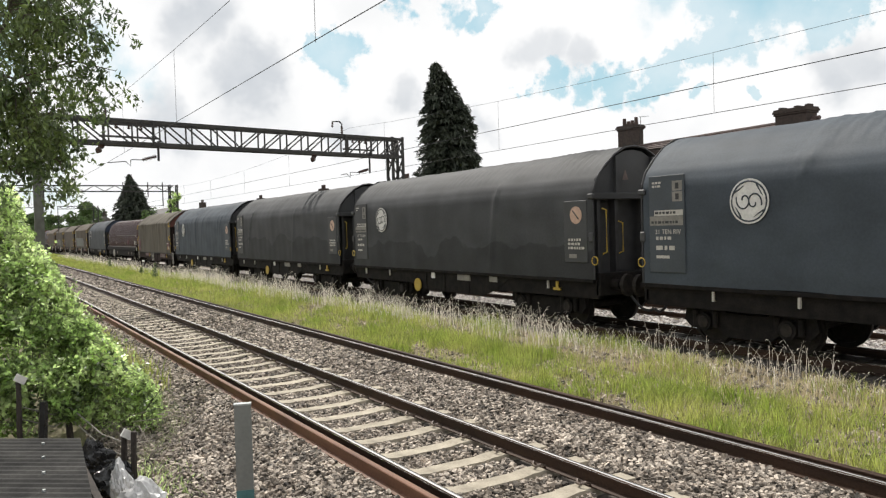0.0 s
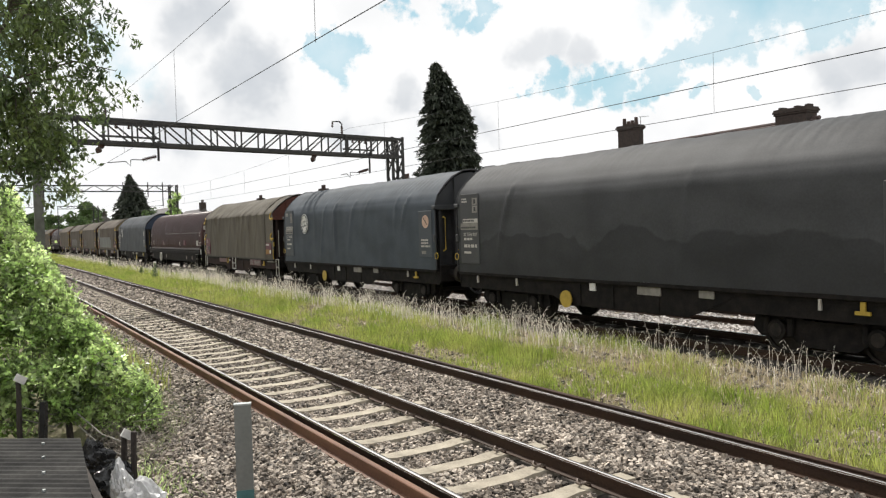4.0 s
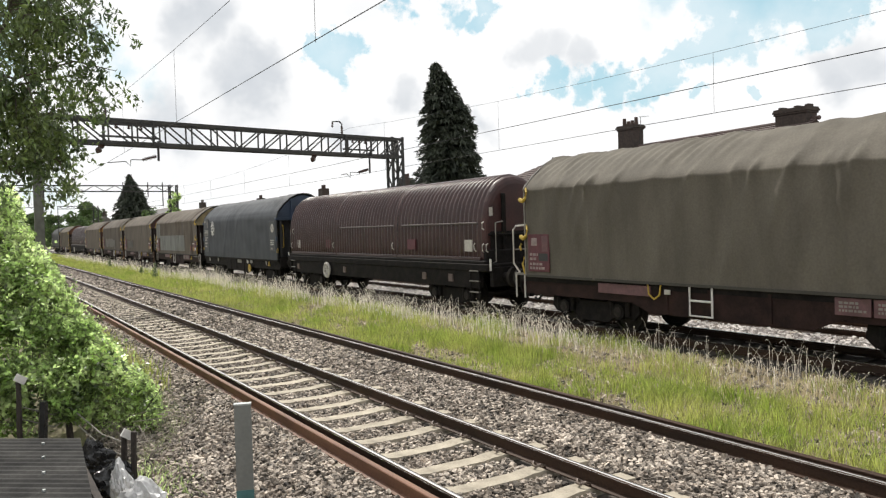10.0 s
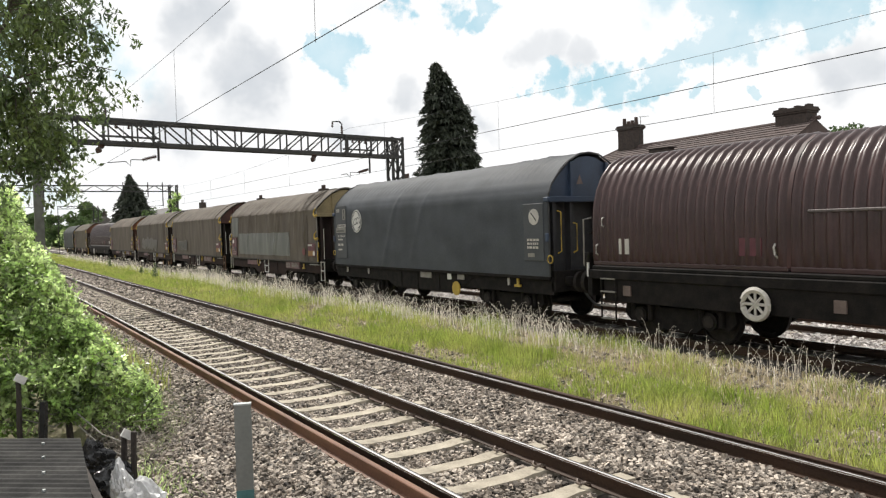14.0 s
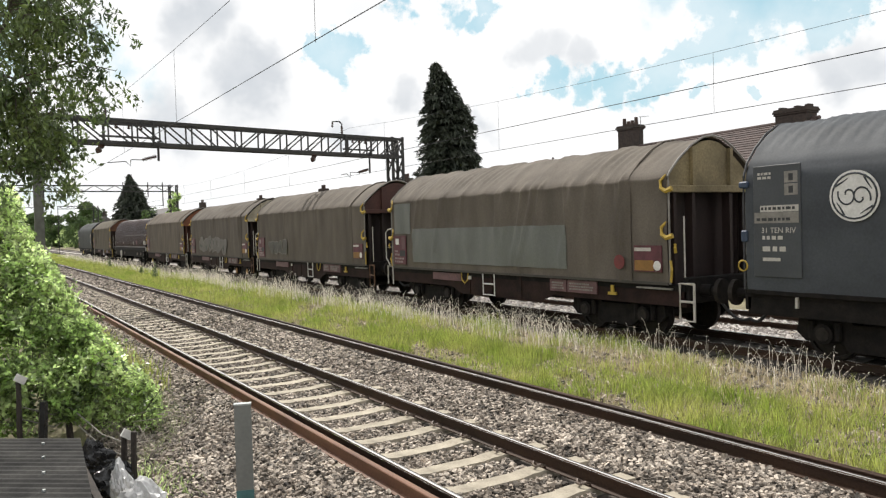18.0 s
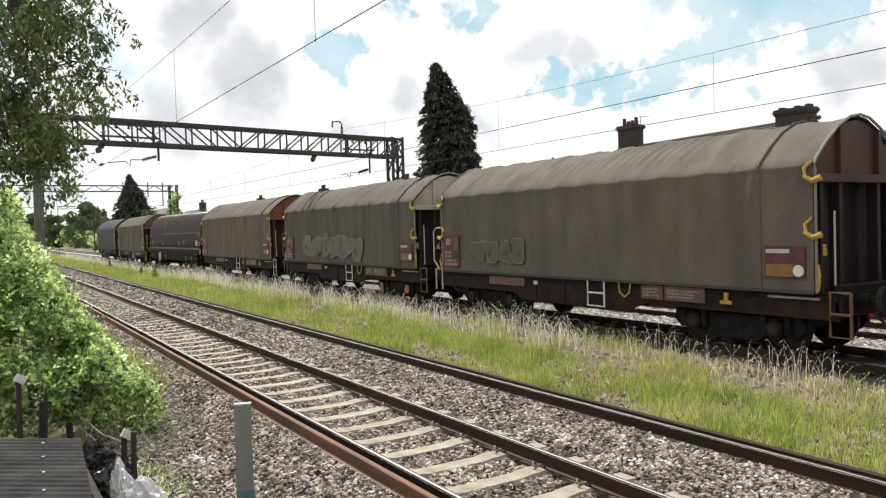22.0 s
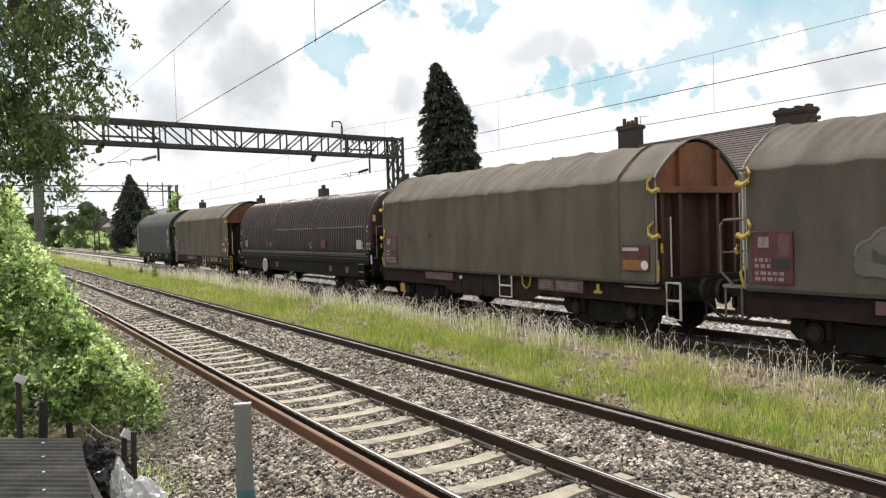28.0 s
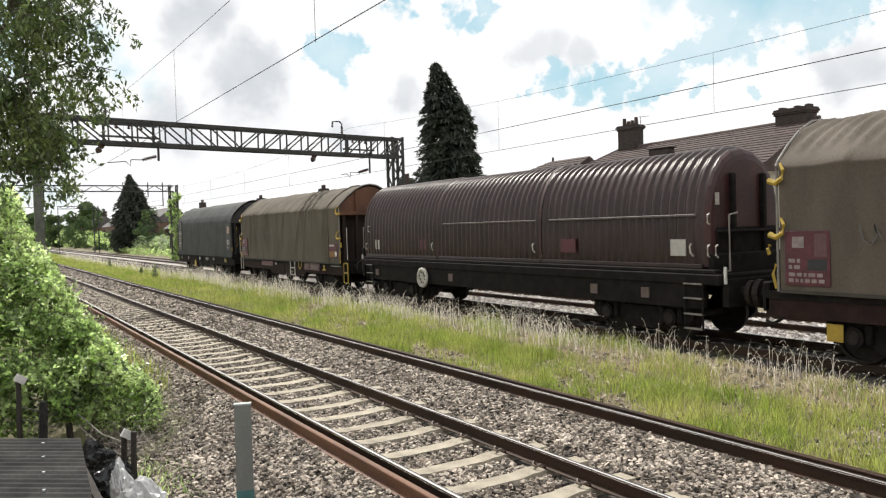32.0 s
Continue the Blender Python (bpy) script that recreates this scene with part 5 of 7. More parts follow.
def seed_stalks():
    """Tall bowed stems with drooping seed heads along the train's side of the verge."""
    xs, ys, k = [], [], []
    for y0, y1, n in ((2.5, 13, 800), (13, 26, 1500), (26, 50, 2100), (50, 120, 2000)):
        xs.append(10.0 + 1.85 * rng.uniform(0, 1, n) ** 0.6), ys.append(rng.uniform(y0, y1, n)), k.append(np.full(n, 1 + y0 / 55))
    x, y, k = np.concatenate(xs), np.concatenate(ys), np.concatenate(k)
    clump = patch(x, y, 1.6, 9.0)
    keep = rng.uniform(0, 1, len(x)) < np.clip(0.62 + clump * 1.6, 0.06, 1)
    x, y, k, clump = x[keep], y[keep], k[keep], clump[keep]
    n = len(x)
    h = rng.uniform(0.2, 0.68, n) * np.clip(0.8 + y / 60, 0.8, 1.3) * np.clip(0.9 + 0.6 * clump, 0.5, 1.3)
    a = rng.uniform(0, 6.28, n)
    d = np.stack([np.cos(a), np.sin(a), np.zeros(n)], 1)
    up = np.array([0, 0, 1.0])
    base = np.stack([x, y, ground_z(x) - 0.02], 1)
    lean = (h * rng.uniform(0.1, 0.55, n))[:, None]
    m1 = base + d * lean * 0.2 + up * (h * 0.55)[:, None]
    tip = base + d * lean + up * (h * rng.uniform(0.85, 1.0, n))[:, None]
    side = np.array([0.85, -0.5, 0])
    w = (0.0026 * k)[:, None] * side
    hw = (0.0085 * k * rng.uniform(0.6, 1.3, n))[:, None] * side
    e = tip + d * rng.uniform(0.03, 0.11, n)[:, None] + up * rng.uniform(-0.07, 0.05, n)[:, None]
    mid = (tip + e) / 2 + up * 0.015
    v = np.stack([base - w, base + w, m1 + w, m1 - w, tip + w * 0.7, tip - w * 0.7, tip, mid + hw, e, mid - hw], 1)
    f = (np.array([(0, 1, 2, 3), (3, 2, 4, 5), (6, 7, 8, 9)])[None] + np.arange(n)[:, None, None] * 10).reshape(-1, 4)
    tagged(new("seed_grass", fast_mesh("seed_grass", v.reshape(-1, 3), f, M_SEED)), "tall pale grass stalks with seed heads", "grass", kind="stuff")


seed_stalks()


def leaves(centres, length, width, droop=0.0, parent=None, name="foliage", material=None, label="", facing=None):
    """A crown's leaves: folded diamonds."""
    n = len(centres)
    d = rng.normal(0, 1, (n, 3))
    d[:, 2] -= droop
    d /= np.linalg.norm(d, axis=1)[:, None]
    s = np.cross(d, rng.normal(0, 1, (n, 3)))
    if facing is not None:
        f_ = facing + rng.normal(0, 0.8, (n, 3))
        f_ /= np.linalg.norm(f_, axis=1)[:, None] + 1e-9
        d -= f_ * (d * f_).sum(1)[:, None]
        d /= np.linalg.norm(d, axis=1)[:, None] + 1e-9
        s = np.cross(f_, d)
    s /= np.linalg.norm(s, axis=1)[:, None] + 1e-9
    u = np.cross(d, s)
    L = (length * rng.uniform(0.6, 1.3, n))[:, None]
    W = (width * rng.uniform(0.6, 1.3, n))[:, None]
    v = np.stack([centres - d * L / 2, centres + s * W / 2 + u * W * 0.18, centres + d * L / 2, centres - s * W / 2 + u * W * 0.18], 1)
    f = (np.array([(0, 1, 2, 3)])[None] + np.arange(n)[:, None, None] * 4).reshape(-1, 4)
    ob = part(name, fast_mesh(name, v.reshape(-1, 3), f, material), material, parent, label)
    ob["kind"] = "stuff"
    return ob


def crown_points(n, clumps, spread, facing=False):
    """Points gathered in clumps; each clump is (centre, radius)."""
    c = np.array([q[0] for q in clumps], float)
    r_ = np.array([q[1] for q in clumps], float)
    k = rng.choice(len(clumps), n, p=r_ ** 2 / (r_ ** 2).sum())
    d = rng.normal(0, 1, (n, 3))
    d /= np.linalg.norm(d, axis=1)[:, None]
    pts = c[k] + d * (r_[k] * rng.uniform(0.35, 1.0, n) ** spread)[:, None] * np.array([1, 1, 0.8])
    return (pts, d * 0.8 + np.array([-0.1, -0.3, 0.75])) if facing else pts


# ---- hedge and brambles on the near side ----
def hedge():
    h = thing("bramble_hedge", pose(0, 0, -0.36), "bright green bramble and shrub hedge beside the ballast", "hedge")

    def crest(x, y):
        """Height of the hedge: a tall bank that falls away towards the ballast."""
        k = y / 11.8
        q = np.interp(x / k, [0.37, 0.6, 0.7, 0.92, 1.1, 1.29, 1.65, 1.82, 2.15, 2.35, 2.45], [3.45, 3.35, 2.9, 2.5, 2.15, 1.8, 1.25, 1.05, 0.7, 0.4, 0.0])
        bank = 0.6 + max(0.0, y - 10.5) * (1.35 if x < 1.4 else 3.0)
        return min(bank, 2.81 + (float(q) - 2.81) * k) if x < 2.5 else 0.0
    clumps = []
    for i in range(2600):
        y = 10.75 + 24 * rng.uniform() ** 2.2
        x = rng.uniform(-0.6, 2.45)
        r_ = rng.uniform(0.1, 0.3) * (1.0 if y < 17 else 1.4)
        bump = 0.5 * noise.noise((x * 1.7, y * 1.1, 3.0)) + 0.3 * noise.noise((x * 4.0, y * 3.0, 8.0))
        top = min(crest(x, y), crest(x + r_ * 0.8, y)) - r_ * 0.5 + min(0.16, bump)
        if top < 0.05:
            continue
        z = top if rng.uniform() < 0.6 else top * rng.uniform(0.15, 1.0)
        if (z < 0.6 and x < 1.3 and y < 11.35) or y < 10.75 + (x - 1.3) * 0.6:
            continue
        clumps.append(((x, y, z), r_))
    for i in range(420):
        x, y, r_ = rng.uniform(-0.7, 1.6), rng.uniform(10.7, 13.2), rng.uniform(0.1, 0.26)
        top = crest(x + r_ * 0.6, y) - r_ * 0.7
        if top > 0.3:
            clumps.append(((x, y, top * rng.uniform(0.85, 1.0)), r_))
    for i in range(16):
        clumps.append(((rng.uniform(-0.7, 1.5), rng.uniform(11.3, 12.2), rng.uniform(0.05, 0.5)), rng.uniform(0.14, 0.26)))
    near = [c for c in clumps if c[0][1] < 17]
    far = [c for c in clumps if c[0][1] >= 17]
    pts, way_ = crown_points(95000, near, 0.45, True)
    gap = np.array([noise.noise((a * 2.6, b * 1.8, c * 3.2)) + 0.5 * noise.noise((a * 7.0, b * 6.0, c * 7.0)) for a, b, c in pts]) > 0.0
    leaves(pts[gap], 0.074, 0.05, 0.2, h, "foliage", M_LEAF_BUSH, facing=way_[gap])
    pts, way_ = crown_points(20000, far, 0.3, True)
    leaves(pts, 0.1, 0.07, 0.2, h, "foliage", M_LEAF_BUSH, facing=way_)
    # dark leaves in the hedge's depths: the shade there put into their colour
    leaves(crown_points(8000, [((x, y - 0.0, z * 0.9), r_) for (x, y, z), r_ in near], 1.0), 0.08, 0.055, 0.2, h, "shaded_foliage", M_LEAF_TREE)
    leaves(crown_points(220, near, 0.35), 0.045, 0.04, 0.0, h, "blossom", M_BLOSSOM)
    for i in range(40):
        x, y = rng.uniform(-0.1, 2.3), rng.uniform(11.2, 20)
        hh = max(0.3, crest(x, y)) * 0.7
        q = [(x, y, 0), (x + rng.uniform(-0.15, 0.2), y - 0.1, hh * 0.5), (x + rng.uniform(-0.2, 0.45), y + rng.uniform(-0.5, 0.3), hh * rng.uniform(0.75, 1.05))]
        part("stem", Geo().tube(q, 0.014, 5, r_end=0.005), M_BARK, h)
    # young shoots that stand out of the outline
    shoot = []
    for i in range(420):
        (x, y, z), r_ = near[int(rng.integers(len(near)))]
        if abs(z - crest(x, y)) > 0.5:
            continue
        d = Vector((rng.normal(0, 0.5), rng.normal(-0.1, 0.4), 1.0)).normalized() * rng.uniform(0.15, 0.42)
        q = Vector((x, y, z)) + Vector((0, 0, r_ * 0.5))
        shoot += [tuple(q + d * k / 7 + Vector((rng.normal(0, 0.025), rng.normal(0, 0.025), 0))) for k in range(8)]
    leaves(np.array(shoot), 0.07, 0.045, -0.3, h, "foliage", M_LEAF_BUSH)
    # bare grey bramble canes arching out of the foot
    for i in range(46):
        x, y = rng.uniform(1.2, 2.6), rng.uniform(9.7, 12.0)
        q = [(x, y, 0), (x + rng.uniform(-0.25, 0.25), y - rng.uniform(0.0, 0.25), rng.uniform(0.15, 0.4)), (x + rng.uniform(-0.5, 0.5), y - rng.uniform(0.1, 0.6), rng.uniform(0.05, 0.45))]
        part("cane", Geo().tube(q, 0.008, 5, r_end=0.004), M_CANE, h)
    return h


M_CANE = mat("grey_cane", (0.16, 0.14, 0.12), 0.8, second=(0.28, 0.25, 0.21), scale=6, fine=25, bump=0)
M_WEED_GREY = mat("grey_green_weed", (0.18, 0.23, 0.1), 0.7, second=(0.32, 0.34, 0.2), scale=2, fine=8, per_island=0.4, bump=0, translucent=0.35)
M_BLOSSOM = mat("white_blossom", (0.6, 0.6, 0.55), 0.6, scale=3, fine=10, bump=0, translucent=0.3)
hedge()
n_ = 3200
gx, gy = rng.uniform(1.35, 2.9, n_), rng.uniform(13.5, 34, n_)
blades("bank_grass", np.stack([gx, gy, np.interp(gx, BED_X, BED_Z) - 0.02], 1), rng.uniform(0.15, 0.5, n_), np.full(n_, 0.014), rng.uniform(0.1, 0.5, n_), M_GRASS, "soft green grass at the foot of the hedge")
n_ = 1300
gy = rng.uniform(9.9, 13.6, n_)
gx = np.interp(gy, [9.9, 11.0, 13.6], [1.75, 2.25, 2.55]) + rng.normal(0, 0.16, n_)
blades("hedge_weeds", np.stack([gx, gy, np.interp(gx, BED_X, BED_Z) - 0.03], 1), rng.uniform(0.03, 0.16, n_), np.full(n_, 0.011), rng.uniform(0.2, 1.0, n_), M_WEED_GREY, "wispy grey-green weeds at the hedge's foot", "weeds")
n_ = 420
gx, gy = 1.75 + rng.normal(0, 0.22, n_), np.where(rng.uniform(0, 1, n_) < 0.6, 8.6, 9.3) + rng.normal(0, 0.3, n_)
blades("weed_tuft", np.stack([gx, gy, np.full(n_, -0.33)], 1), rng.uniform(0.04, 0.14, n_), np.full(n_, 0.012), rng.uniform(0.3, 1.0, n_), M_LEAF_BUSH, "small green weeds growing in the ballast", "weeds")


def near_tree():
    """A tree beside the shed whose branch of drooping leaflets hangs into view."""
    t = thing("leafy_tree", pose(-1.6, 6.8, -0.36), "tree with drooping narrow dark green leaflets", "tree")
    part("trunk", Geo().tube([(0, 0, 0), (0.05, 0.05, 1.2), (0.1, 0.1, 2.4), (0.05, 0.15, 4.6), (0.0, 0.1, 6.6)], 0.13, 9, r_end=0.03), M_BARK, t)
    part("main_limb", Geo().tube([(0.1, 0.1, 2.3), (0.9, 0.75, 3.55), (1.7, 1.2, 4.2), (2.0, 1.35, 4.9), (2.05, 1.4, 6.0)], 0.05, 7, r_end=0.012), M_BARK, t)
    pts = []
    rnd = random.Random(5)
    for i in range(150):
        z = 3.4 + 2.65 * rnd.random()
        a = rnd.uniform(0, 6.283)
        reach = (0.2 + 1.0 * min(1.0, max(0.0, (z - 2.95) / 1.5)) ** 1.1) * rnd.uniform(0.35, 0.98)
        p0 = Vector((2.02, 1.38, z))
        p1 = p0 + Vector((math.cos(a) * reach * 0.6, math.sin(a) * reach * 0.6, 0.16))
        p2 = p0 + Vector((math.cos(a) * reach, math.sin(a) * reach, rnd.uniform(-0.23, 0.13)))
        if i % 3 == 0:
            part("limb", Geo().tube([p0, p1, p2], 0.012, 5, r_end=0.003), M_BARK, t)
        for j in range(6):
            f = rnd.uniform(0.25, 1.0)
            q = (p0.lerp(p1, f * 2) if f < 0.5 else p1.lerp(p2, f * 2 - 1)) + Vector((rnd.gauss(0, 0.07), rnd.gauss(0, 0.07), rnd.gauss(0, 0.07)))
            tip = q + Vector((rnd.gauss(0, 0.11), rnd.gauss(0, 0.11), -rnd.uniform(0.08, 0.26)))
            for k in range(21):
                pts.append(q.lerp(tip, k / 20) + Vector((rnd.gauss(0, 0.03), rnd.gauss(0, 0.03), rnd.gauss(0, 0.02))))
    leaves(np.array(pts), 0.07, 0.027, 1.1, t, "foliage", M_LEAF_TREE)
    return t


near_tree()


# ---- trees beyond the line ----
def conifer(x, y, base, height, radius, n, name="conifer", label="tall dark conifer beyond the railway", size=0.42, shape=0.75, outline=None, lean=0.0):
    t = thing(name, pose(x, y, base), label, "tree", "conifers")
    part("trunk", Geo().tube([(0, 0, 0), (0, 0, height * 0.5), (0, 0, height * 0.97)], 0.22, 8, r_end=0.03), M_BARK, t)
    boughs = int(height * 70)
    bk, ba = rng.uniform(0, 1, boughs) ** 1.15, rng.uniform(0, 6.283, boughs)
    if outline:
        bl = np.interp((1 - bk) * height, *outline) * rng.uniform(0.74, 1.1, boughs) * np.array([1 + 0.22 * noise.noise((math.cos(q) * 1.5, math.sin(q) * 1.5, k * 9.0)) for q, k in zip(ba, bk)])
    else:
        bl = np.clip((1 - bk) / 0.78, 0, 1) ** shape * radius * rng.uniform(0.66, 1.12, boughs) + 0.12
    pick = rng.choice(boughs, n, p=(bl + 0.2) / (bl + 0.2).sum())
    f = rng.uniform(0, 1, n) ** 0.6
    a = ba[pick] + rng.normal(0, 0.16, n) / (0.4 + f)
    r_ = bl[pick] * f
    z = height * (0.03 + 0.97 * bk[pick]) + r_ * (0.25 - 0.5 * f) + rng.normal(0, 0.12, n) * size * 2
    c = np.stack([r_ * np.cos(a), r_ * np.sin(a), np.clip(z, 0.1, height * 1.01)], 1)
    # the tip leans to one side
    c[:, :2] -= np.clip(1 - (height - c[:, 2]) / 3.4, 0, 1)[:, None] * lean * np.array([0.85, -0.52])
    d = np.stack([np.cos(a) * 0.75, np.sin(a) * 0.75, rng.uniform(-1.5, 0.35, n)], 1)
    d /= np.linalg.norm(d, axis=1)[:, None]
    s = np.cross(d, rng.normal(0, 1, (n, 3)))
    s /= np.linalg.norm(s, axis=1)[:, None]
    L = (size * rng.uniform(0.5, 1.2, n))[:, None]
    v = np.stack([c - d * L / 2, c + s * L * 0.17, c + d * L * 0.7, c - s * L * 0.17], 1)
    f = np.arange(n * 4).reshape(-1, 4)
    o = part("crown", fast_mesh("crown", v.reshape(-1, 3), f, M_CONIFER), M_CONIFER, t)
    o["kind"] = "stuff"
    return t


conifer(24.05, 38.08, 0.0, 11.95, 2.0, 60000, size=0.3, outline=([0.0, 0.7, 1.83, 3.24, 4.65, 5.8, 8.0, 12.0], [0.2, 0.62, 1.15, 1.55, 1.75, 1.98, 2.2, 2.0]), lean=0.6)
conifer(22.7, 132.0, 0.0, 12.3, 3.8, 18000, size=0.7, outline=([0.0, 1.0, 2.4, 5.1, 7.8, 10.5, 12.3], [0.15, 0.7, 1.5, 3.0, 3.7, 3.5, 2.4]), lean=0.5)


def broad_tree(x, y, height, radius, n, seed, material=None, label="round leafy tree beyond the railway", size=0.5, trunk=0.2, low=0.25, group="far trees"):
    t = thing("broadleaf_tree", pose(x, y, 0), label, "tree", group)
    rnd = random.Random(seed)
    part("trunk", Geo().tube([(0, 0, 0), (0.1, 0.05, height * 0.35), (0.05, 0.1, height * 0.8)], trunk, 7, r_end=trunk * 0.3), M_BARK, t)
    for i in range(5):
        a = i * 1.3 + seed
        part("limb", Geo().tube([(0.08, 0.05, height * 0.35), (math.cos(a) * radius * 0.4, math.sin(a) * radius * 0.4, height * 0.55), (math.cos(a) * radius * 0.7, math.sin(a) * radius * 0.7, height * 0.72)], trunk * 0.4, 5, r_end=0.03), M_BARK, t)
    clumps = []
    for i in range(34):
        a, q = rnd.uniform(0, 6.283), rnd.uniform(0, 1) ** 0.5
        z = height * rnd.uniform(low, 0.9)
        k = math.sin(min(1.0, (z / height - low + 0.12) / (1.05 - low)) * math.pi) ** 0.6
        clumps.append(((math.cos(a) * radius * q * k, math.sin(a) * radius * q * k, z), radius * rnd.uniform(0.2, 0.36)))
    leaves(crown_points(n, clumps, 0.5), size, size * 0.7, 0.1, t, "crown", material or M_LEAF_FAR)
    return t


broad_tree(25.0, 216, 12.0, 4.6, 3600, 1, size=0.55)
broad_tree(23.0, 206, 7.9, 3.5, 2600, 2, size=0.45, low=0.05, label="light green shrubby tree by the line")
broad_tree(22.4, 168, 3.5, 2.35, 1800, 3, M_LEAF_BUSH, "yellow-green bush by the line", 0.35, 0.08, 0.05)
broad_tree(24.2, 242, 5.8, 3.0, 1800, 4, M_LEAF_BUSH, "yellow-green bush by the line", 0.4, 0.08, 0.05)
broad_tree(31.0, 240, 11.0, 5.0, 2600, 5, size=0.7)
broad_tree(17.0, 262, 10.5, 4.2, 3400, 21, size=0.7, low=0.05)
broad_tree(20.5, 245, 9.5, 3.6, 3200, 22, size=0.65, low=0.05)
broad_tree(14.0, 280, 9.0, 5.0, 3600, 6, size=0.8, low=0.08)
broad_tree(22.0, 330, 12.0, 7.0, 2600, 7, size=1.0, low=0.08)
broad_tree(5.0, 300, 10.0, 6.0, 2600, 8, size=0.9, low=0.05)
broad_tree(35.0, 300, 13.0, 7.0, 2400, 9, size=1.0, low=0.1)
broad_tree(-4.0, 260, 9.0, 6.0, 2200, 10, size=0.9, low=0.05)
broad_tree(46.0, 26.9, 8.6, 2.3, 2600, 11, M_LEAF_FAR, "leafy tree behind the houses", 0.24)
broad_tree(22.6, 118.0, 6.9, 1.9, 1800, 12, M_LEAF_FAR, "climbing ivy beside a gantry mast", 0.3, 0.1, 0.03)

woods = []
for i in range(150):
    woods.append(((rng.uniform(-120, 260), rng.uniform(380, 620), rng.uniform(1.5, 8.5)), rng.uniform(3.5, 6)))
w_ = thing("distant_woods", pose(0, 0, 0), "hazy dark green belt of distant trees", "woods", kind="stuff")
leaves(crown_points(9000, woods, 0.5), 2.2, 1.6, 0, w_, "foliage", M_LEAF_FAR)


def low_hedge():
    """Ivy-covered fence and scrub along the far side of the tracks."""
    f = thing("ivy_fence", pose(22.6, 0, -0.02), "fence smothered in pale-edged ivy", "fence")
    part("rail", Geo().box(-0.05, 0.05, 101, 137, 1.82, 1.92), M_RENDER, f)
    for y in range(101, 138, 3):
        part("post", Geo().box(-0.06, 0.06, y - 0.06, y + 0.06, 0, 1.9), M_RENDER, f)
    cl = [((rng.uniform(-0.7, 0.5), rng.uniform(101, 137), 0), rng.uniform(0.3, 0.55)) for _ in range(260)]
    cl = [((x, y, (1.75 + x * 1.1) * rng.uniform(0.3, 1.0) + 0.1), r_) for (x, y, z), r_ in cl]
    leaves(crown_points(7500, cl, 0.5), 0.4, 0.24, 0.3, f, "ivy", M_LEAF_BUSH)
    leaves(crown_points(6500, cl, 0.35), 0.4, 0.24, 0.3, f, "pale_ivy", M_PALE_LEAF)
    s = thing("trackside_scrub", pose(20.6, 0, -0.2), "low yellow-green scrub beyond the tracks", "scrub", kind="stuff")
    cl = [((rng.uniform(-0.5, 1.4), rng.uniform(3, 140), rng.uniform(0.05, 0.8)), rng.uniform(0.2, 0.42)) for _ in range(800)]
    leaves(crown_points(22000, cl, 0.5), 0.17, 0.11, 0.1, s, "foliage", M_LEAF_BUSH)
    cl = [((rng.uniform(0.8, 5.5), rng.uniform(30, 170), rng.uniform(0.1, 1.0)), rng.uniform(0.4, 0.8)) for _ in range(260)]
    leaves(crown_points(12000, cl, 0.5), 0.3, 0.2, 0.1, s, "dark_foliage", M_LEAF_FAR)


def far_scrub():
    """Bushes that close the far side of the line in the distance."""
    s = thing("lineside_bushes", pose(0, 0, 0), "mixed green bushes along the far side of the line", "bushes", kind="stuff")
    cl, cl2 = [], []
    for i in range(190):
        y = 138 + 220 * rng.uniform() ** 1.3
        z = rng.uniform(0.2, 1.6 + (y - 110) * 0.022)
        (cl if rng.uniform() < 0.45 else cl2).append(((21.9 + rng.uniform(0, 4.0) - (0.6 if z < 1 else 0), y, z), rng.uniform(0.6, 1.3)))
    leaves(crown_points(6500, cl, 0.4), 0.42, 0.28, 0.1, s, "foliage", M_LEAF_BUSH)
    leaves(crown_points(8000, cl2, 0.4), 0.45, 0.3, 0.1, s, "dark_foliage", M_LEAF_FAR)


far_scrub()
M_PALE_LEAF = mat("pale_ivy_leaf", (0.4, 0.45, 0.32), 0.5, second=(0.5, 0.55, 0.42), scale=2, fine=10, per_island=0.2, bump=0, translucent=0.3)
low_hedge()
for x, y, h_ in ((9.7, 49.9, 1.1), (10.3, 72.3, 1.05), (10.2, 57.0, 0.55)):
    sp = thing("sapling", pose(x, y, -0.29), "small leafy weed standing in the grass", "plant", "weeds in the verge")
    part("stem", Geo().tube([(0, 0, 0), (0.02, 0, h_ * 0.6), (0, 0.03, h_)], 0.015, 5, r_end=0.004), M_BARK, sp)
    leaves(crown_points(160, [((0, 0, h_ * k), 0.2 * (1.3 - k)) for k in (0.3, 0.5, 0.7, 0.9)], 0.6), 0.13, 0.06, 0.2, sp, "foliage", M_LEAF_TREE)


# ---- overhead line ----
def bar(parent, name, a, b, t, material, label=""):
    """A straight steel section between two points."""
    a, b = Vector(a), Vector(b)
    d = b - a
    m = Matrix.Translation((a + b) / 2) @ d.to_track_quat("Z", "Y").to_matrix().to_4x4()
    h = d.length / 2
    return part(name, Geo().box(-t / 2, t / 2, -t / 2, t / 2, -h, h, m=m), material, parent, label)


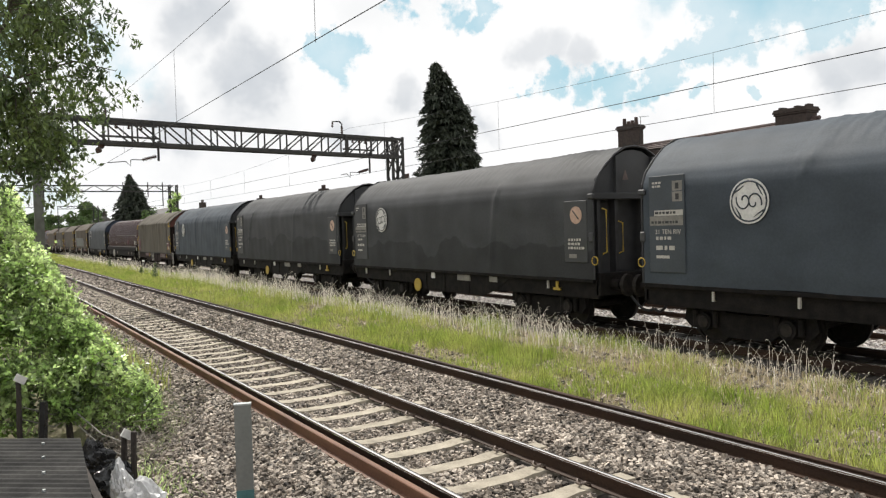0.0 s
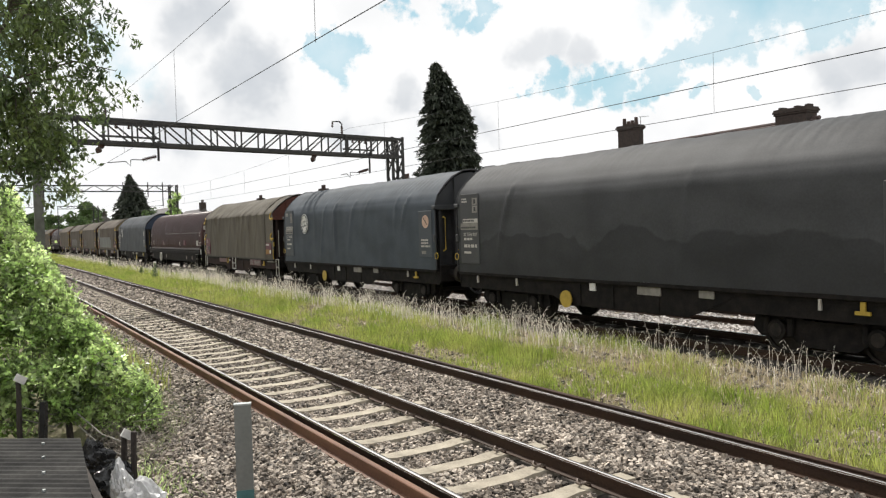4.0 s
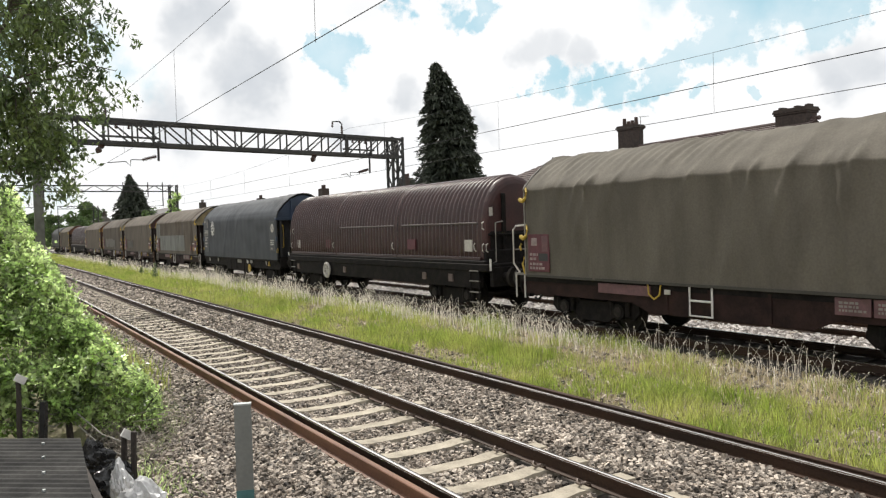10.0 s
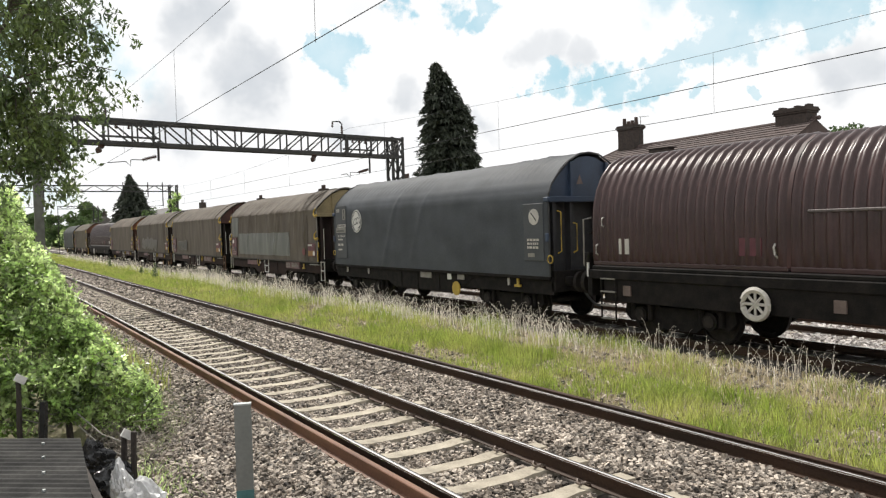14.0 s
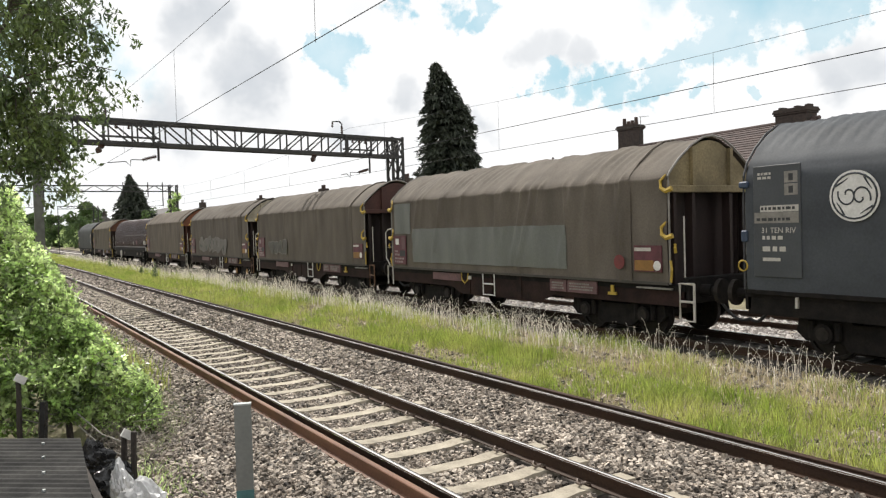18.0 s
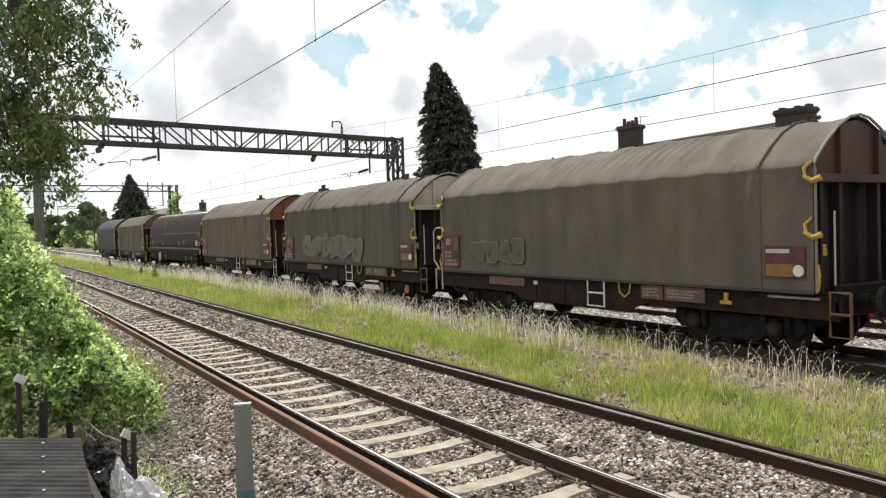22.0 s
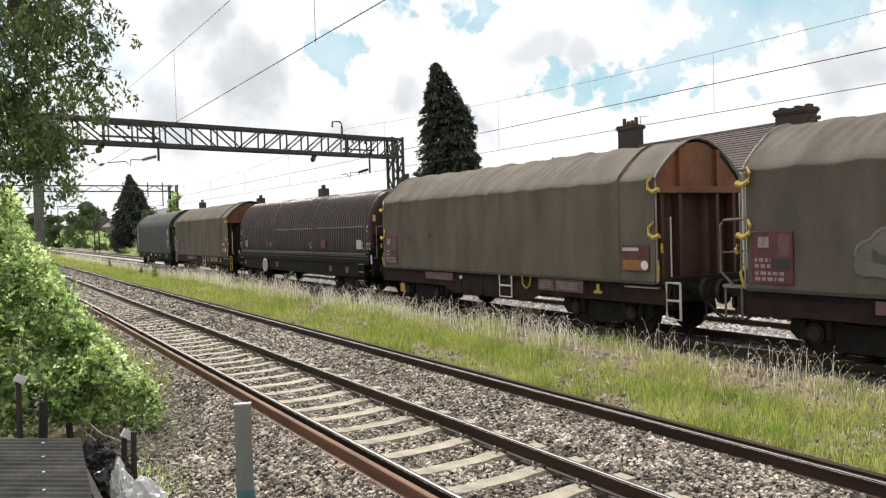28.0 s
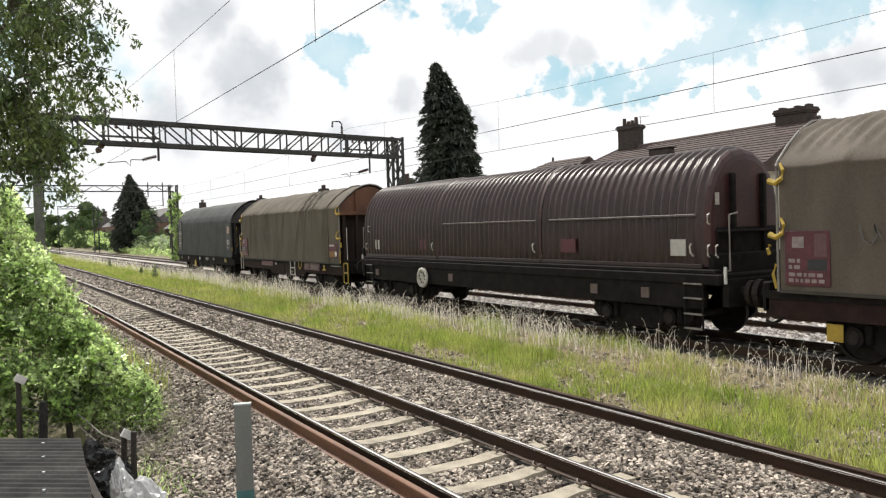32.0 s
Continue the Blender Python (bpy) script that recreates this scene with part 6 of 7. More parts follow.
def lattice_mast(parent, x, y, top, w, t, step, material):
    for a in (-1, 1):
        for b in (-1, 1):
            bar(parent, "leg", (x + a * w / 2, y + b * w / 2, -0.05), (x + a * w / 2, y + b * w / 2, top), t, material)
    z, k = 0.3, 0
    while z + step < top:
        for b in (-1, 1):
            s = 1 if k % 2 else -1
            bar(parent, "brace", (x - s * w / 2, y + b * w / 2, z), (x + s * w / 2, y + b * w / 2, z + step), t * 0.5, material)
            bar(parent, "brace", (x + b * w / 2, y - s * w / 2, z), (x + b * w / 2, y + s * w / 2, z + step), t * 0.5, material)
        z, k = z + step, k + 1


def insulator(parent, a, b, r_, sheds=6, material=None):
    a, b = Vector(a), Vector(b)
    d = (b - a).normalized()
    side = d.cross(Vector((0, 1, 0.3))).normalized()
    up = side.cross(d)
    prof = [(0.0, 0.45)]
    for i in range(sheds):
        prof += [((i + k) / sheds, f) for k, f in ((0.2, 0.45), (0.3, 1.0), (0.62, 0.9), (0.75, 0.45))]
    prof.append((1.0, 0.45))
    n = 10
    vs = [a.lerp(b, f) + (side * math.cos(k * 2 * math.pi / n) + up * math.sin(k * 2 * math.pi / n)) * r_ * w for f, w in prof for k in range(n)]
    fs = [(i * n + k, i * n + (k + 1) % n, (i + 1) * n + (k + 1) % n, (i + 1) * n + k) for i in range(len(prof) - 1) for k in range(n)]
    fs += [tuple(range(n)), tuple((len(prof) - 1) * n + k for k in range(n))]
    pts = Geo().add(vs, fs)
    return part("insulator", pts, material or M_CERAMIC, parent, "brown ribbed insulator")


def gantry_near():
    g = thing("overhead_gantry", pose(0, 0, 0), "dark steel lattice gantry spanning the tracks", "gantry", "overhead line gantries")
    a, b = Vector((1.3, 30.2, 0)), Vector((18.05, 33.15, 0))
    d = (b - a).normalized()
    n = Vector((-d.y, d.x, 0)) * 0.28
    length = (b - a).length
    for s in (-1, 1):
        for z, nm, t in ((6.78, "top_chord", 0.12), (5.93, "bottom_chord", 0.14)):
            bar(g, nm, a + n * s + Vector((0, 0, z)), b + n * s + Vector((0, 0, z)), t, M_STEEL_DARK)
    k = int(length / 1.05)
    for i in range(k + 1):
        q = a + d * (length * i / k)
        for s in (-1, 1):
            bar(g, "upright", q + n * s + Vector((0, 0, 5.93)), q + n * s + Vector((0, 0, 6.78)), 0.055, M_STEEL_DARK)
            if i < k:
                q2 = a + d * (length * (i + 1) / k)
                lo, hi = (q, q2) if i >= k // 2 else (q2, q)
                bar(g, "diagonal", lo + n * s + Vector((0, 0, 5.93)), hi + n * s + Vector((0, 0, 6.78)), 0.05, M_STEEL_DARK)
        if i % 2 == 0:
            for z in (5.93, 6.8):
                bar(g, "cross_bar", q - n + Vector((0, 0, z)), q + n + Vector((0, 0, z)), 0.045, M_STEEL_DARK)
    lattice_mast(g, 17.85, 33.15, 6.9, 0.55, 0.11, 0.8, M_STEEL_DARK)
    part("near_mast", Geo().box(1.95, 2.25, 30.2, 30.5, -0.4, 6.0, bevel=0.02), M_MAST, g, "grey steel column")

    def along(x):
        f = (x - a.x) / (b.x - a.x)
        return a + (b - a) * f
    # switch frames carried in the truss
    for x0, x1 in ((4.3, 6.1), (14.8, 16.2)):
        fr = part("mounting_frame", Geo().tube([along(x0) + Vector((0, -0.4, 5.9)), along(x0) + Vector((0, -0.4, 6.8))], 0.05, 6), M_STEEL_DARK, g)
        part("post", Geo().tube([along(x1) + Vector((0, -0.4, 5.9)), along(x1) + Vector((0, -0.4, 6.8))], 0.05, 6), M_STEEL_DARK, fr)
        for z in (6.15, 6.6):
            bar(fr, "rail", along(x0) + Vector((-0.15, -0.4, z)), along(x1) + Vector((0.15, -0.4, z)), 0.07, M_STEEL_DARK)
        for k_ in (0.25, 0.5, 0.75):
            q = along(x0 + (x1 - x0) * k_) + Vector((0, -0.42, 6.6))
            insulator(fr, q, q + Vector((0, 0, -0.16)), 0.07, 3)
    # goose-neck brackets above the top chord
    for x in (4.45, 14.8):
        q = along(x)
        br = part("bracket", Geo().tube([q + Vector((0, 0, 6.8)), q + Vector((0, 0, 7.35)), q + Vector((-0.15, -0.05, 7.45)), q + Vector((-0.5, -0.1, 7.42))], 0.03, 6), M_STEEL_DARK, g)
        insulator(br, q + Vector((0, 0, 6.85)), q + Vector((0, 0, 7.25)), 0.07, 5)
        insulator(br, q + Vector((-0.5, -0.1, 7.42)), q + Vector((-0.52, -0.1, 7.15)), 0.055, 4)
    # drop tubes with registration arms
    for x, reach, z in ((6.35, 1.85, 5.22), (16.3, 1.5, 5.0)):
        q = along(x)
        dr = part("drop_tube", Geo().tube([q + Vector((0, 0, 6.1)), q + Vector((0, 0, z + 0.12))], 0.045, 8), M_STEEL_DARK, g)
        arm0, arm1 = q + Vector((-0.08, 0, z + 0.3)), q + Vector((-0.6, 0, z + 0.15))
        insulator(dr, arm0, arm1, 0.075, 7)
        part("registration_arm", Geo().tube([arm1, q + Vector((-1.0, 0, z + 0.15)), q + Vector((-1.02, 0, z + 0.12)), q + Vector((-1.03, 0, z - 0.1)), q + Vector((-1.2, 0, z + 0.08)), q + Vector((-reach, 0, z + 0.02))], 0.018, 6), M_STEEL_DARK, dr)
    for x in (4.2, 13.2):
        q = along(x)
        insulator(g, q + Vector((0.1, 0, 5.88)), q + Vector((-0.12, -0.25, 5.55)), 0.12, 2)
    return g


gantry_near()


def gantry_far(y, v_mast, v_left, top, depth, detail=True):
    g = thing("overhead_gantry", pose(0, 0, 0), "distant lattice gantry over the tracks", "gantry", "overhead line gantries")
    for s in (-0.25, 0.25):
        for z in (top, top - depth):
            bar(g, "chord", (v_left, y + s, z), (v_mast, y + s, z), 0.085 if detail else 0.08, M_STEEL_DARK)
    k = int((v_mast - v_left) / 0.9)
    for i in range(k):
        x0, x1 = v_left + (v_mast - v_left) * i / k, v_left + (v_mast - v_left) * (i + 1) / k
        z0, z1 = (top - depth, top) if i % 2 else (top, top - depth)
        bar(g, "diagonal", (x0, y - 0.25, z0), (x1, y - 0.25, z1), 0.06, M_STEEL_DARK)
    lattice_mast(g, v_mast, y, top + 0.1, 0.7, 0.12 if detail else 0.07, 1.2, M_STEEL_DARK)
    bar(g, "near_mast", (v_left, y, -0.3), (v_left, y, top), 0.2 if detail else 0.1, M_STEEL_DARK)
    if detail:
        for x in (6.0, 12.9, 15.2, 16.6):
            bar(g, "drop_tube", (x, y, top + 0.35), (x, y, 5.4 if x in (6.0, 16.6) else 6.3), 0.09, M_STEEL_DARK)
        for x in (6.0, 16.6):
            bar(g, "registration_arm", (x, y, 5.45), (x - 1.6, y, 5.35), 0.05, M_STEEL_DARK)
    return g


gantry_far(80.0, 17.6, 3.0, 7.4, 0.55)
ivy = thing("mast_ivy", pose(17.6, 80.0, -0.3), "green ivy climbing a gantry mast", "ivy")
part("stem", Geo().tube([(0.42, -0.1, 0), (0.44, -0.05, 3.0), (0.4, 0.0, 6.6)], 0.05, 5, r_end=0.015), M_BARK, ivy)
cl_ = [((rng.uniform(-0.35, 0.55), rng.uniform(-0.45, 0.45), z_), rng.uniform(0.25, 0.45)) for z_ in np.linspace(0.3, 6.9, 34)]
leaves(crown_points(2600, cl_, 0.5), 0.22, 0.15, 0.3, ivy, "foliage", M_LEAF_BUSH)
gantry_far(135.0, 17.5, 12.0, 7.5, 0.4, False)


def wire(parent, name, pts, r_, label=""):
    return part(name, Geo().tube(pts, r_, 5), M_WIRE, parent, label)


def overhead_wires():
    for cx, zc, zm, rows in ((4.44, 5.22, 7.3, True), (13.25, 5.25, None, True), (16.75, 5.23, 7.66, True)):
        l = thing("catenary", pose(cx, 0, 0), "thin dark overhead electric wires", "overhead wire", "overhead wires")
        wire(l, "contact_wire", [(0.1, -40, zc), (-0.06, 10, zc), (0.03, 32, zc), (0.0, 80, zc + 0.1), (0, 135, zc + 0.1), (0, 300, zc + 0.1)], 0.009 if cx > 5 else 0.007)
        if zm:
            low = {4.44: 0.4, 16.75: 0.87}[cx]

            far = 1.0 if cx < 5 else 1.12

            def mz(y):
                for y0, y1 in ((-16 * far, 32 * far), (32 * far, 80 * far), (80 * far, 135 * far), (135 * far, 300 * far)):
                    if y0 <= y <= y1:
                        k = (y - y0) / (y1 - y0)
                        return zm - 4 * low * k * (1 - k)
                return zm
            wire(l, "messenger_wire", [(0, y * far, mz(y * far)) for y in range(-16, 136, 4)] + [(0, 300, zm)], 0.0055)
            for y in ((10.6, 19.5, 27.0) if cx < 5 else (13.4, 23.0, 32.1)):
                wire(l, "dropper", [(0, y, mz(y)), (0, y, zc)], 0.0045)
            for y in (40, 48, 56, 64, 72):
                wire(l, "dropper", [(0, y * far, mz(y * far)), (0, y * far, zc + 0.02)], 0.006)


overhead_wires()


# ---- houses beyond the railway ----
def chimney(parent, x, y, z0, z1, sx, sy, pots):
    c = part("chimney", Geo().box(x - sx / 2, x + sx / 2, y - sy / 2, y + sy / 2, z0, z1 - 0.3, bevel=0.02), M_BRICK, parent)
    for i, (e, a, b) in enumerate(((0.05, -0.3, -0.2), (0.1, -0.2, -0.1), (0.06, -0.1, 0.0))):
        part("corbel", Geo().box(x - sx / 2 - e, x + sx / 2 + e, y - sy / 2 - e, y + sy / 2 + e, z1 + a, z1 + b), M_BRICK, c)
    rnd = random.Random(int(y * 10))
    if not pots:
        for i in range(6):
            q = y - sy / 2 + sy * (i + 0.5) / 6
            part("brick", Geo().box(x - 0.2, x + 0.2, q - 0.11, q + 0.11, z1, z1 + rnd.uniform(0.04, 0.16)), M_BRICK, c)
    for i in range(pots):
        q = y - sy / 2 + sy * (i + 0.5) / pots
        h_ = rnd.uniform(0.28, 0.5)
        part("chimney_pot", Geo().tube([(x, q, z1 - 0.01), (x, q, z1 + h_ * 0.6), (x, q, z1 + h_)], 0.13, 10, r_end=0.105), M_POT, c)
    return c


def roof_slope(parent, e0, e1, r0, r1, courses):
    """Tile courses from the eaves line e0-e1 up to the ridge r0-r1, each lapped over the one below."""
    e0, e1, r0, r1 = map(Vector, (e0, e1, r0, r1))
    up = (r0 + r1 - e0 - e1).normalized()
    nrm = (e1 - e0).cross(up).normalized()
    if nrm.z < 0:
        nrm = -nrm
    for i in range(courses):
        a, b = i / courses, (i + 1.12) / courses
        p0, p1, p2, p3 = e0.lerp(r0, a), e1.lerp(r1, a), e1.lerp(r1, min(b, 1)), e0.lerp(r0, min(b, 1))
        lift, low = nrm * 0.05, nrm * 0.012
        g = Geo().add([p0, p1, p2, p3, p0 + lift, p1 + lift, p2 + low, p3 + low], [(3, 2, 1, 0), (4, 5, 6, 7), (0, 1, 5, 4), (1, 2, 6, 5), (2, 3, 7, 6), (3, 0, 4, 7)])
        part("tile_course", g, M_TILE, parent)


def house():
    h = thing("terraced_house", pose(0, 0, 0), "brick house with brown tiled hipped roof and chimneys", "house", "houses by the railway")
    part("wall", Geo().box(31.6, 40.4, 22.9, 38.0, -0.1, 4.7), M_RENDER, h)
    part("eaves_board", Geo().box(31.15, 31.3, 22.7, 38.4, 4.55, 4.75), M_WHITE, h)
    roof = part("roof", Geo().add([(31.1, 22.6, 4.68), (31.1, 38.6, 4.68), (40.9, 38.6, 4.68), (40.9, 22.6, 4.68), (36.0, 22.7, 7.28), (36.0, 36.0, 7.08)],
                                  [(0, 1, 5, 4), (2, 3, 4, 5), (1, 2, 5), (3, 0, 4), (3, 2, 1, 0)]), M_TILE, h)
    roof_slope(roof, (31.05, 22.5, 4.7), (31.05, 38.5, 4.7), (36.0, 22.6, 7.33), (36.0, 36.2, 7.13), 17)
    part("ridge", Geo().tube([(36.0, 22.5, 7.34), (36.0, 36.3, 7.14)], 0.11, 8), M_TILE, roof)
    part("hip_ridge", Geo().tube([(36.0, 36.2, 7.12), (31.1, 38.6, 4.72)], 0.1, 8), M_TILE, roof)
    chimney(h, 36.0, 35.25, 6.6, 8.55, 0.9, 1.35, 4)
    chimney(h, 36.0, 23.8, 6.6, 7.95, 0.9, 1.75, 0)
    aer = part("aerial", Geo().tube([(36.0, 34.5, 7.2), (36.0, 34.35, 9.0)], 0.02, 5), M_STEEL_DARK, h)
    bar(aer, "aerial_arm", (36.0, 34.5, 9.0), (36.0, 33.7, 8.95), 0.025, M_STEEL_DARK)
    vent = part("roof_vent", Geo().box(33.2, 33.8, 29.7, 31.2, 5.9, 6.52, bevel=0.08), M_BRICK, h, "low dark roof vent")
    part("vent_cap", Geo().box(33.15, 33.85, 29.6, 31.3, 6.52, 6.58, bevel=0.02), M_BRICK, vent)
    for y in (25.0, 28.5, 32.0, 35.5):
        wdw = part("window", Geo().box(31.52, 31.62, y - 0.75, y + 0.75, 2.7, 4.0), M_WHITE, h)
        for k in (-0.36, 0.36):
            part("pane", Geo().box(31.5, 31.55, y + k - 0.31, y + k + 0.31, 2.78, 3.92), M_GLASS, wdw)
    w2 = thing("lower_house", pose(0, 0, 0), "lower house with brown tiled roof", "house", "houses by the railway")
    part("wall", Geo().box(32.4, 39.6, 39.2, 50.0, -0.1, 4.5), M_RENDER, w2)
    r2 = part("roof", Geo().add([(32.0, 39.0, 4.4), (32.0, 50.0, 4.4), (40.0, 50.0, 4.4), (40.0, 39.0, 4.4), (36.0, 39.0, 6.95), (36.0, 43.1, 6.92)],
                                [(0, 1, 5, 4), (2, 3, 4, 5), (1, 2, 5), (3, 0, 4), (3, 2, 1, 0)]), M_TILE, w2)
    roof_slope(r2, (32.0, 39.0, 4.42), (32.0, 49.9, 4.42), (36.0, 39.0, 6.99), (36.0, 43.1, 6.96), 15)
    part("finial", Geo().tube([(36.0, 42.9, 6.95), (36.0, 42.9, 7.25)], 0.08, 6), M_TILE, r2)


def bungalow():
    w3 = thing("cream_house", pose(0, 0, 0), "cream house with a low tiled roof", "house", "houses by the railway")
    part("wall", Geo().box(30.5, 38.5, 9.0, 19.4, -0.1, 4.4), M_RENDER, w3)
    r3 = part("roof", Geo().add([(30.1, 8.7, 4.35), (30.1, 19.7, 4.35), (38.9, 19.7, 4.35), (38.9, 8.7, 4.35), (34.5, 9.0, 6.1), (34.5, 19.4, 6.1)],
                                [(0, 1, 5, 4), (2, 3, 4, 5), (1, 2, 5), (3, 0, 4), (3, 2, 1, 0)]), M_TILE, w3)
    roof_slope(r3, (30.05, 8.7, 4.37), (30.05, 19.7, 4.37), (34.5, 9.0, 6.15), (34.5, 19.4, 6.15), 12)


M_GLASS = mat("window_glass", (0.03, 0.035, 0.04), 0.08, scale=2, fine=5, bump=0)
house()
bungalow()


def far_house(x, y, w_, d_, eaves, ridge, label):
    h = thing("distant_house", pose(x, y, 0), label, "house", "distant houses")
    part("wall", Geo().box(-w_ / 2, w_ / 2, -d_ / 2, d_ / 2, -0.1, eaves), M_WALL_BRICK, h)
    part("roof", Geo().prism([(-w_ / 2 - 0.3, eaves - 0.1), (w_ / 2 + 0.3, eaves - 0.1), (0, ridge)], "y", -d_ / 2, d_ / 2), M_SLATE, h)
    c = part("chimney", Geo().box(-0.4, 0.4, -d_ / 2 + 0.5, -d_ / 2 + 1.7, ridge - 0.6, ridge + 1.0), M_BRICK, h)
    for k in (0.8, 1.1, 1.4):
        part("chimney_pot", Geo().tube([(0, -d_ / 2 + k, ridge + 1.0), (0, -d_ / 2 + k, ridge + 1.4)], 0.12, 8), M_POT, c)
    for k in (-0.25, 0.25):
        part("window", Geo().box(-w_ / 2 - 0.05, -w_ / 2 + 0.05, d_ * k - 0.6, d_ * k + 0.6, eaves - 2.0, eaves - 0.6), M_GLASS, h)


M_WALL_BRICK = mat("brown_brick_wall", (0.13, 0.075, 0.055), 0.9, second=(0.19, 0.12, 0.09), scale=2, fine=14, bump=0.2)
M_SLATE = mat("roof_slate", (0.09, 0.085, 0.085), 0.8, second=(0.14, 0.13, 0.125), scale=2, fine=12, bump=0.2)
for x, y, w_, d_, e_, r_ in ((31.0, 126, 7, 12, 3.6, 6.4), (31.5, 150, 7.5, 14, 4.8, 7.6), (30.0, 186, 7.5, 14, 4.8, 7.7), (30, 222, 8, 15, 5.0, 8.0), (33, 104, 7.5, 12, 3.9, 6.0), (33.5, 84, 7.5, 12, 3.9, 6.1), (34, 66, 7.5, 12, 3.8, 6.0)):
    far_house(x, y, w_, d_, e_, r_, "distant house with a grey slate roof")


# ---- things on the near side ----
def trackside_post():
    p = thing("marker_post", pose(2.25, 7.55, -0.36), "grey galvanised steel post standing in the ballast", "post")
    b = Geo()
    outline = [(-0.082, -0.04), (0.082, -0.04), (0.082, 0.035), (0.07, 0.035), (0.07, -0.028), (-0.07, -0.028), (-0.07, 0.035), (-0.082, 0.035)]
    turn = pose(0, 0, 0, 0, 0, -20)
    n = len(outline)
    vs = [turn @ Vector((x, y, z)) for z in (0, 1.1) for x, y in outline]
    b.add(vs, [tuple(range(n - 1, -1, -1)), tuple(range(n, 2 * n))] + [(i, (i + 1) % n, n + (i + 1) % n, n + i) for i in range(n)])
    part("post", b, M_POST, p)
    part("cap", Geo().box(-0.085, 0.085, -0.043, 0.038, 1.1, 1.115, m=turn), M_GALV, p)
    part("paint_band", Geo().box(-0.086, 0.086, -0.044, -0.04, 0.0, 0.25, m=turn), M_TEAL, p, "teal paint band at the foot")


M_POST = mat("grey_post", (0.14, 0.147, 0.138), 0.55, 0.2, second=(0.2, 0.207, 0.195), scale=3, fine=30, fine_amount=0.1, bump=0.08, stretch=(1, 1, 0.3))
M_TEAL = paint("teal_paint", (0.05, 0.13, 0.13), scale=8)
trackside_post()


def low_shed():
    """A low lean-to whose ribbed dark sheets fill the near corner."""
    s = thing("low_shed", pose(0, 0, 0), "low shed with dark ribbed roofing sheets", "shed")
    far0, far1 = Vector((-0.6, 10.15, 0.3)), Vector((0.92, 8.98, 0.3))
    back = Vector((-0.07, -1.0, 0.0))
    n, wide = 30, 0.14
    for i in range(n):
        a, b = far0 + back * (i * wide), far1 + back * (i * wide)
        c, d = far0 + back * ((i + 1) * wide - 0.012), far1 + back * ((i + 1) * wide - 0.012)
        up, dn = Vector((0, 0, 0.022)), Vector((0, 0, -0.03))
        m0, m1 = (a * 0.7 + c * 0.3) + up, (b * 0.7 + d * 0.3) + up
        m2, m3 = (a * 0.35 + c * 0.65) + up, (b * 0.35 + d * 0.65) + up
        g = Geo().add([a, b, m1, m0, m3, m2, d, c, a + dn, b + dn, d + dn, c + dn],
                      [(0, 1, 2, 3), (3, 2, 4, 5), (5, 4, 6, 7), (0, 3, 5, 7, 11, 8), (1, 9, 10, 6, 4, 2), (8, 11, 10, 9), (0, 8, 9, 1), (7, 6, 10, 11)])
        part("roof_sheet", g, M_SHEET, s)
        if i % 4 == 2:
            for k in (0.28, 0.78):
                q = m0.lerp(m1, k)
                part("roof_screw", Geo().tube([q, q + Vector((0, 0, 0.02))], 0.016, 8), M_GALV, s)
    part("side_wall", Geo().box(0.8, 0.86, 4.9, 8.9, -0.36, 0.27), M_OLDWOOD, s)
    part("end_wall", Geo().box(-0.5, 0.55, 9.2, 9.26, -0.36, 0.27), M_OLDWOOD, s)


M_SHEET = mat("bitumen_sheet", (0.011, 0.011, 0.011), 0.8, second=(0.036, 0.035, 0.033), scale=2.6, fine=30, per_object=0.25, bump=0.2, spec=0.2)
M_OLDWOOD = mat("old_wood", (0.02, 0.016, 0.014), 0.9, second=(0.052, 0.042, 0.035), scale=4, fine=30, bump=0.4, stretch=(1, 1, 0.15))
low_shed()


def bag(x, y, z, rx, ry, rz, seed, material, label, tilt=0):
    """A crumpled, knotted plastic bag."""
    bm = bmesh.new()
    bmesh.ops.create_icosphere(bm, subdivisions=4, radius=1.0)
    for v in bm.verts:
        c = v.co.copy()
        f = 1 + 0.22 * noise.noise(c * 1.7 + Vector((seed, 0, 0))) - 0.4 * abs(noise.noise(c * 2.9 + Vector((0, seed, 0)))) - 0.26 * abs(noise.noise(c * 6.0 + Vector((0, 0, seed))))
        neck = max(0.0, c.z - 0.6) * 0.8
        v.co = Vector((c.x * f * rx * (1 - neck * 0.9), c.y * f * ry * (1 - neck * 0.9), max(c.z, -0.72) * f * rz + neck * rz * 0.55))
    me = bpy.data.meshes.new("rubbish_bag")
    bm.to_mesh(me)
    bm.free()
    me.materials.append(material)
    o = tagged(new("rubbish_bag", me), label, "rubbish bag", "dumped rubbish bags")
    o.matrix_world = pose(x, y, z + 0.72 * rz, tilt, tilt * 0.5, seed * 50)
    return o


M_BAG_BLACK = mat("black_plastic", (0.012, 0.012, 0.013), 0.16, second=(0.025, 0.026, 0.028), scale=5, fine=30, bump=0.5, bump_scale=22)
M_BAG_WHITE = mat("white_plastic", (0.62, 0.62, 0.62), 0.3, second=(0.75, 0.75, 0.75), scale=5, fine=30, fine_amount=0.08, bump=0.5, bump_scale=18, translucent=0.25)
bag(1.08, 9.35, -0.36, 0.16, 0.3, 0.3, 1.3, M_BAG_BLACK, "shiny black rubbish bag beside the shed")
bag(1.2, 8.75, -0.36, 0.17, 0.28, 0.24, 2.1, M_BAG_BLACK, "crumpled black plastic bag on the ground", 8)
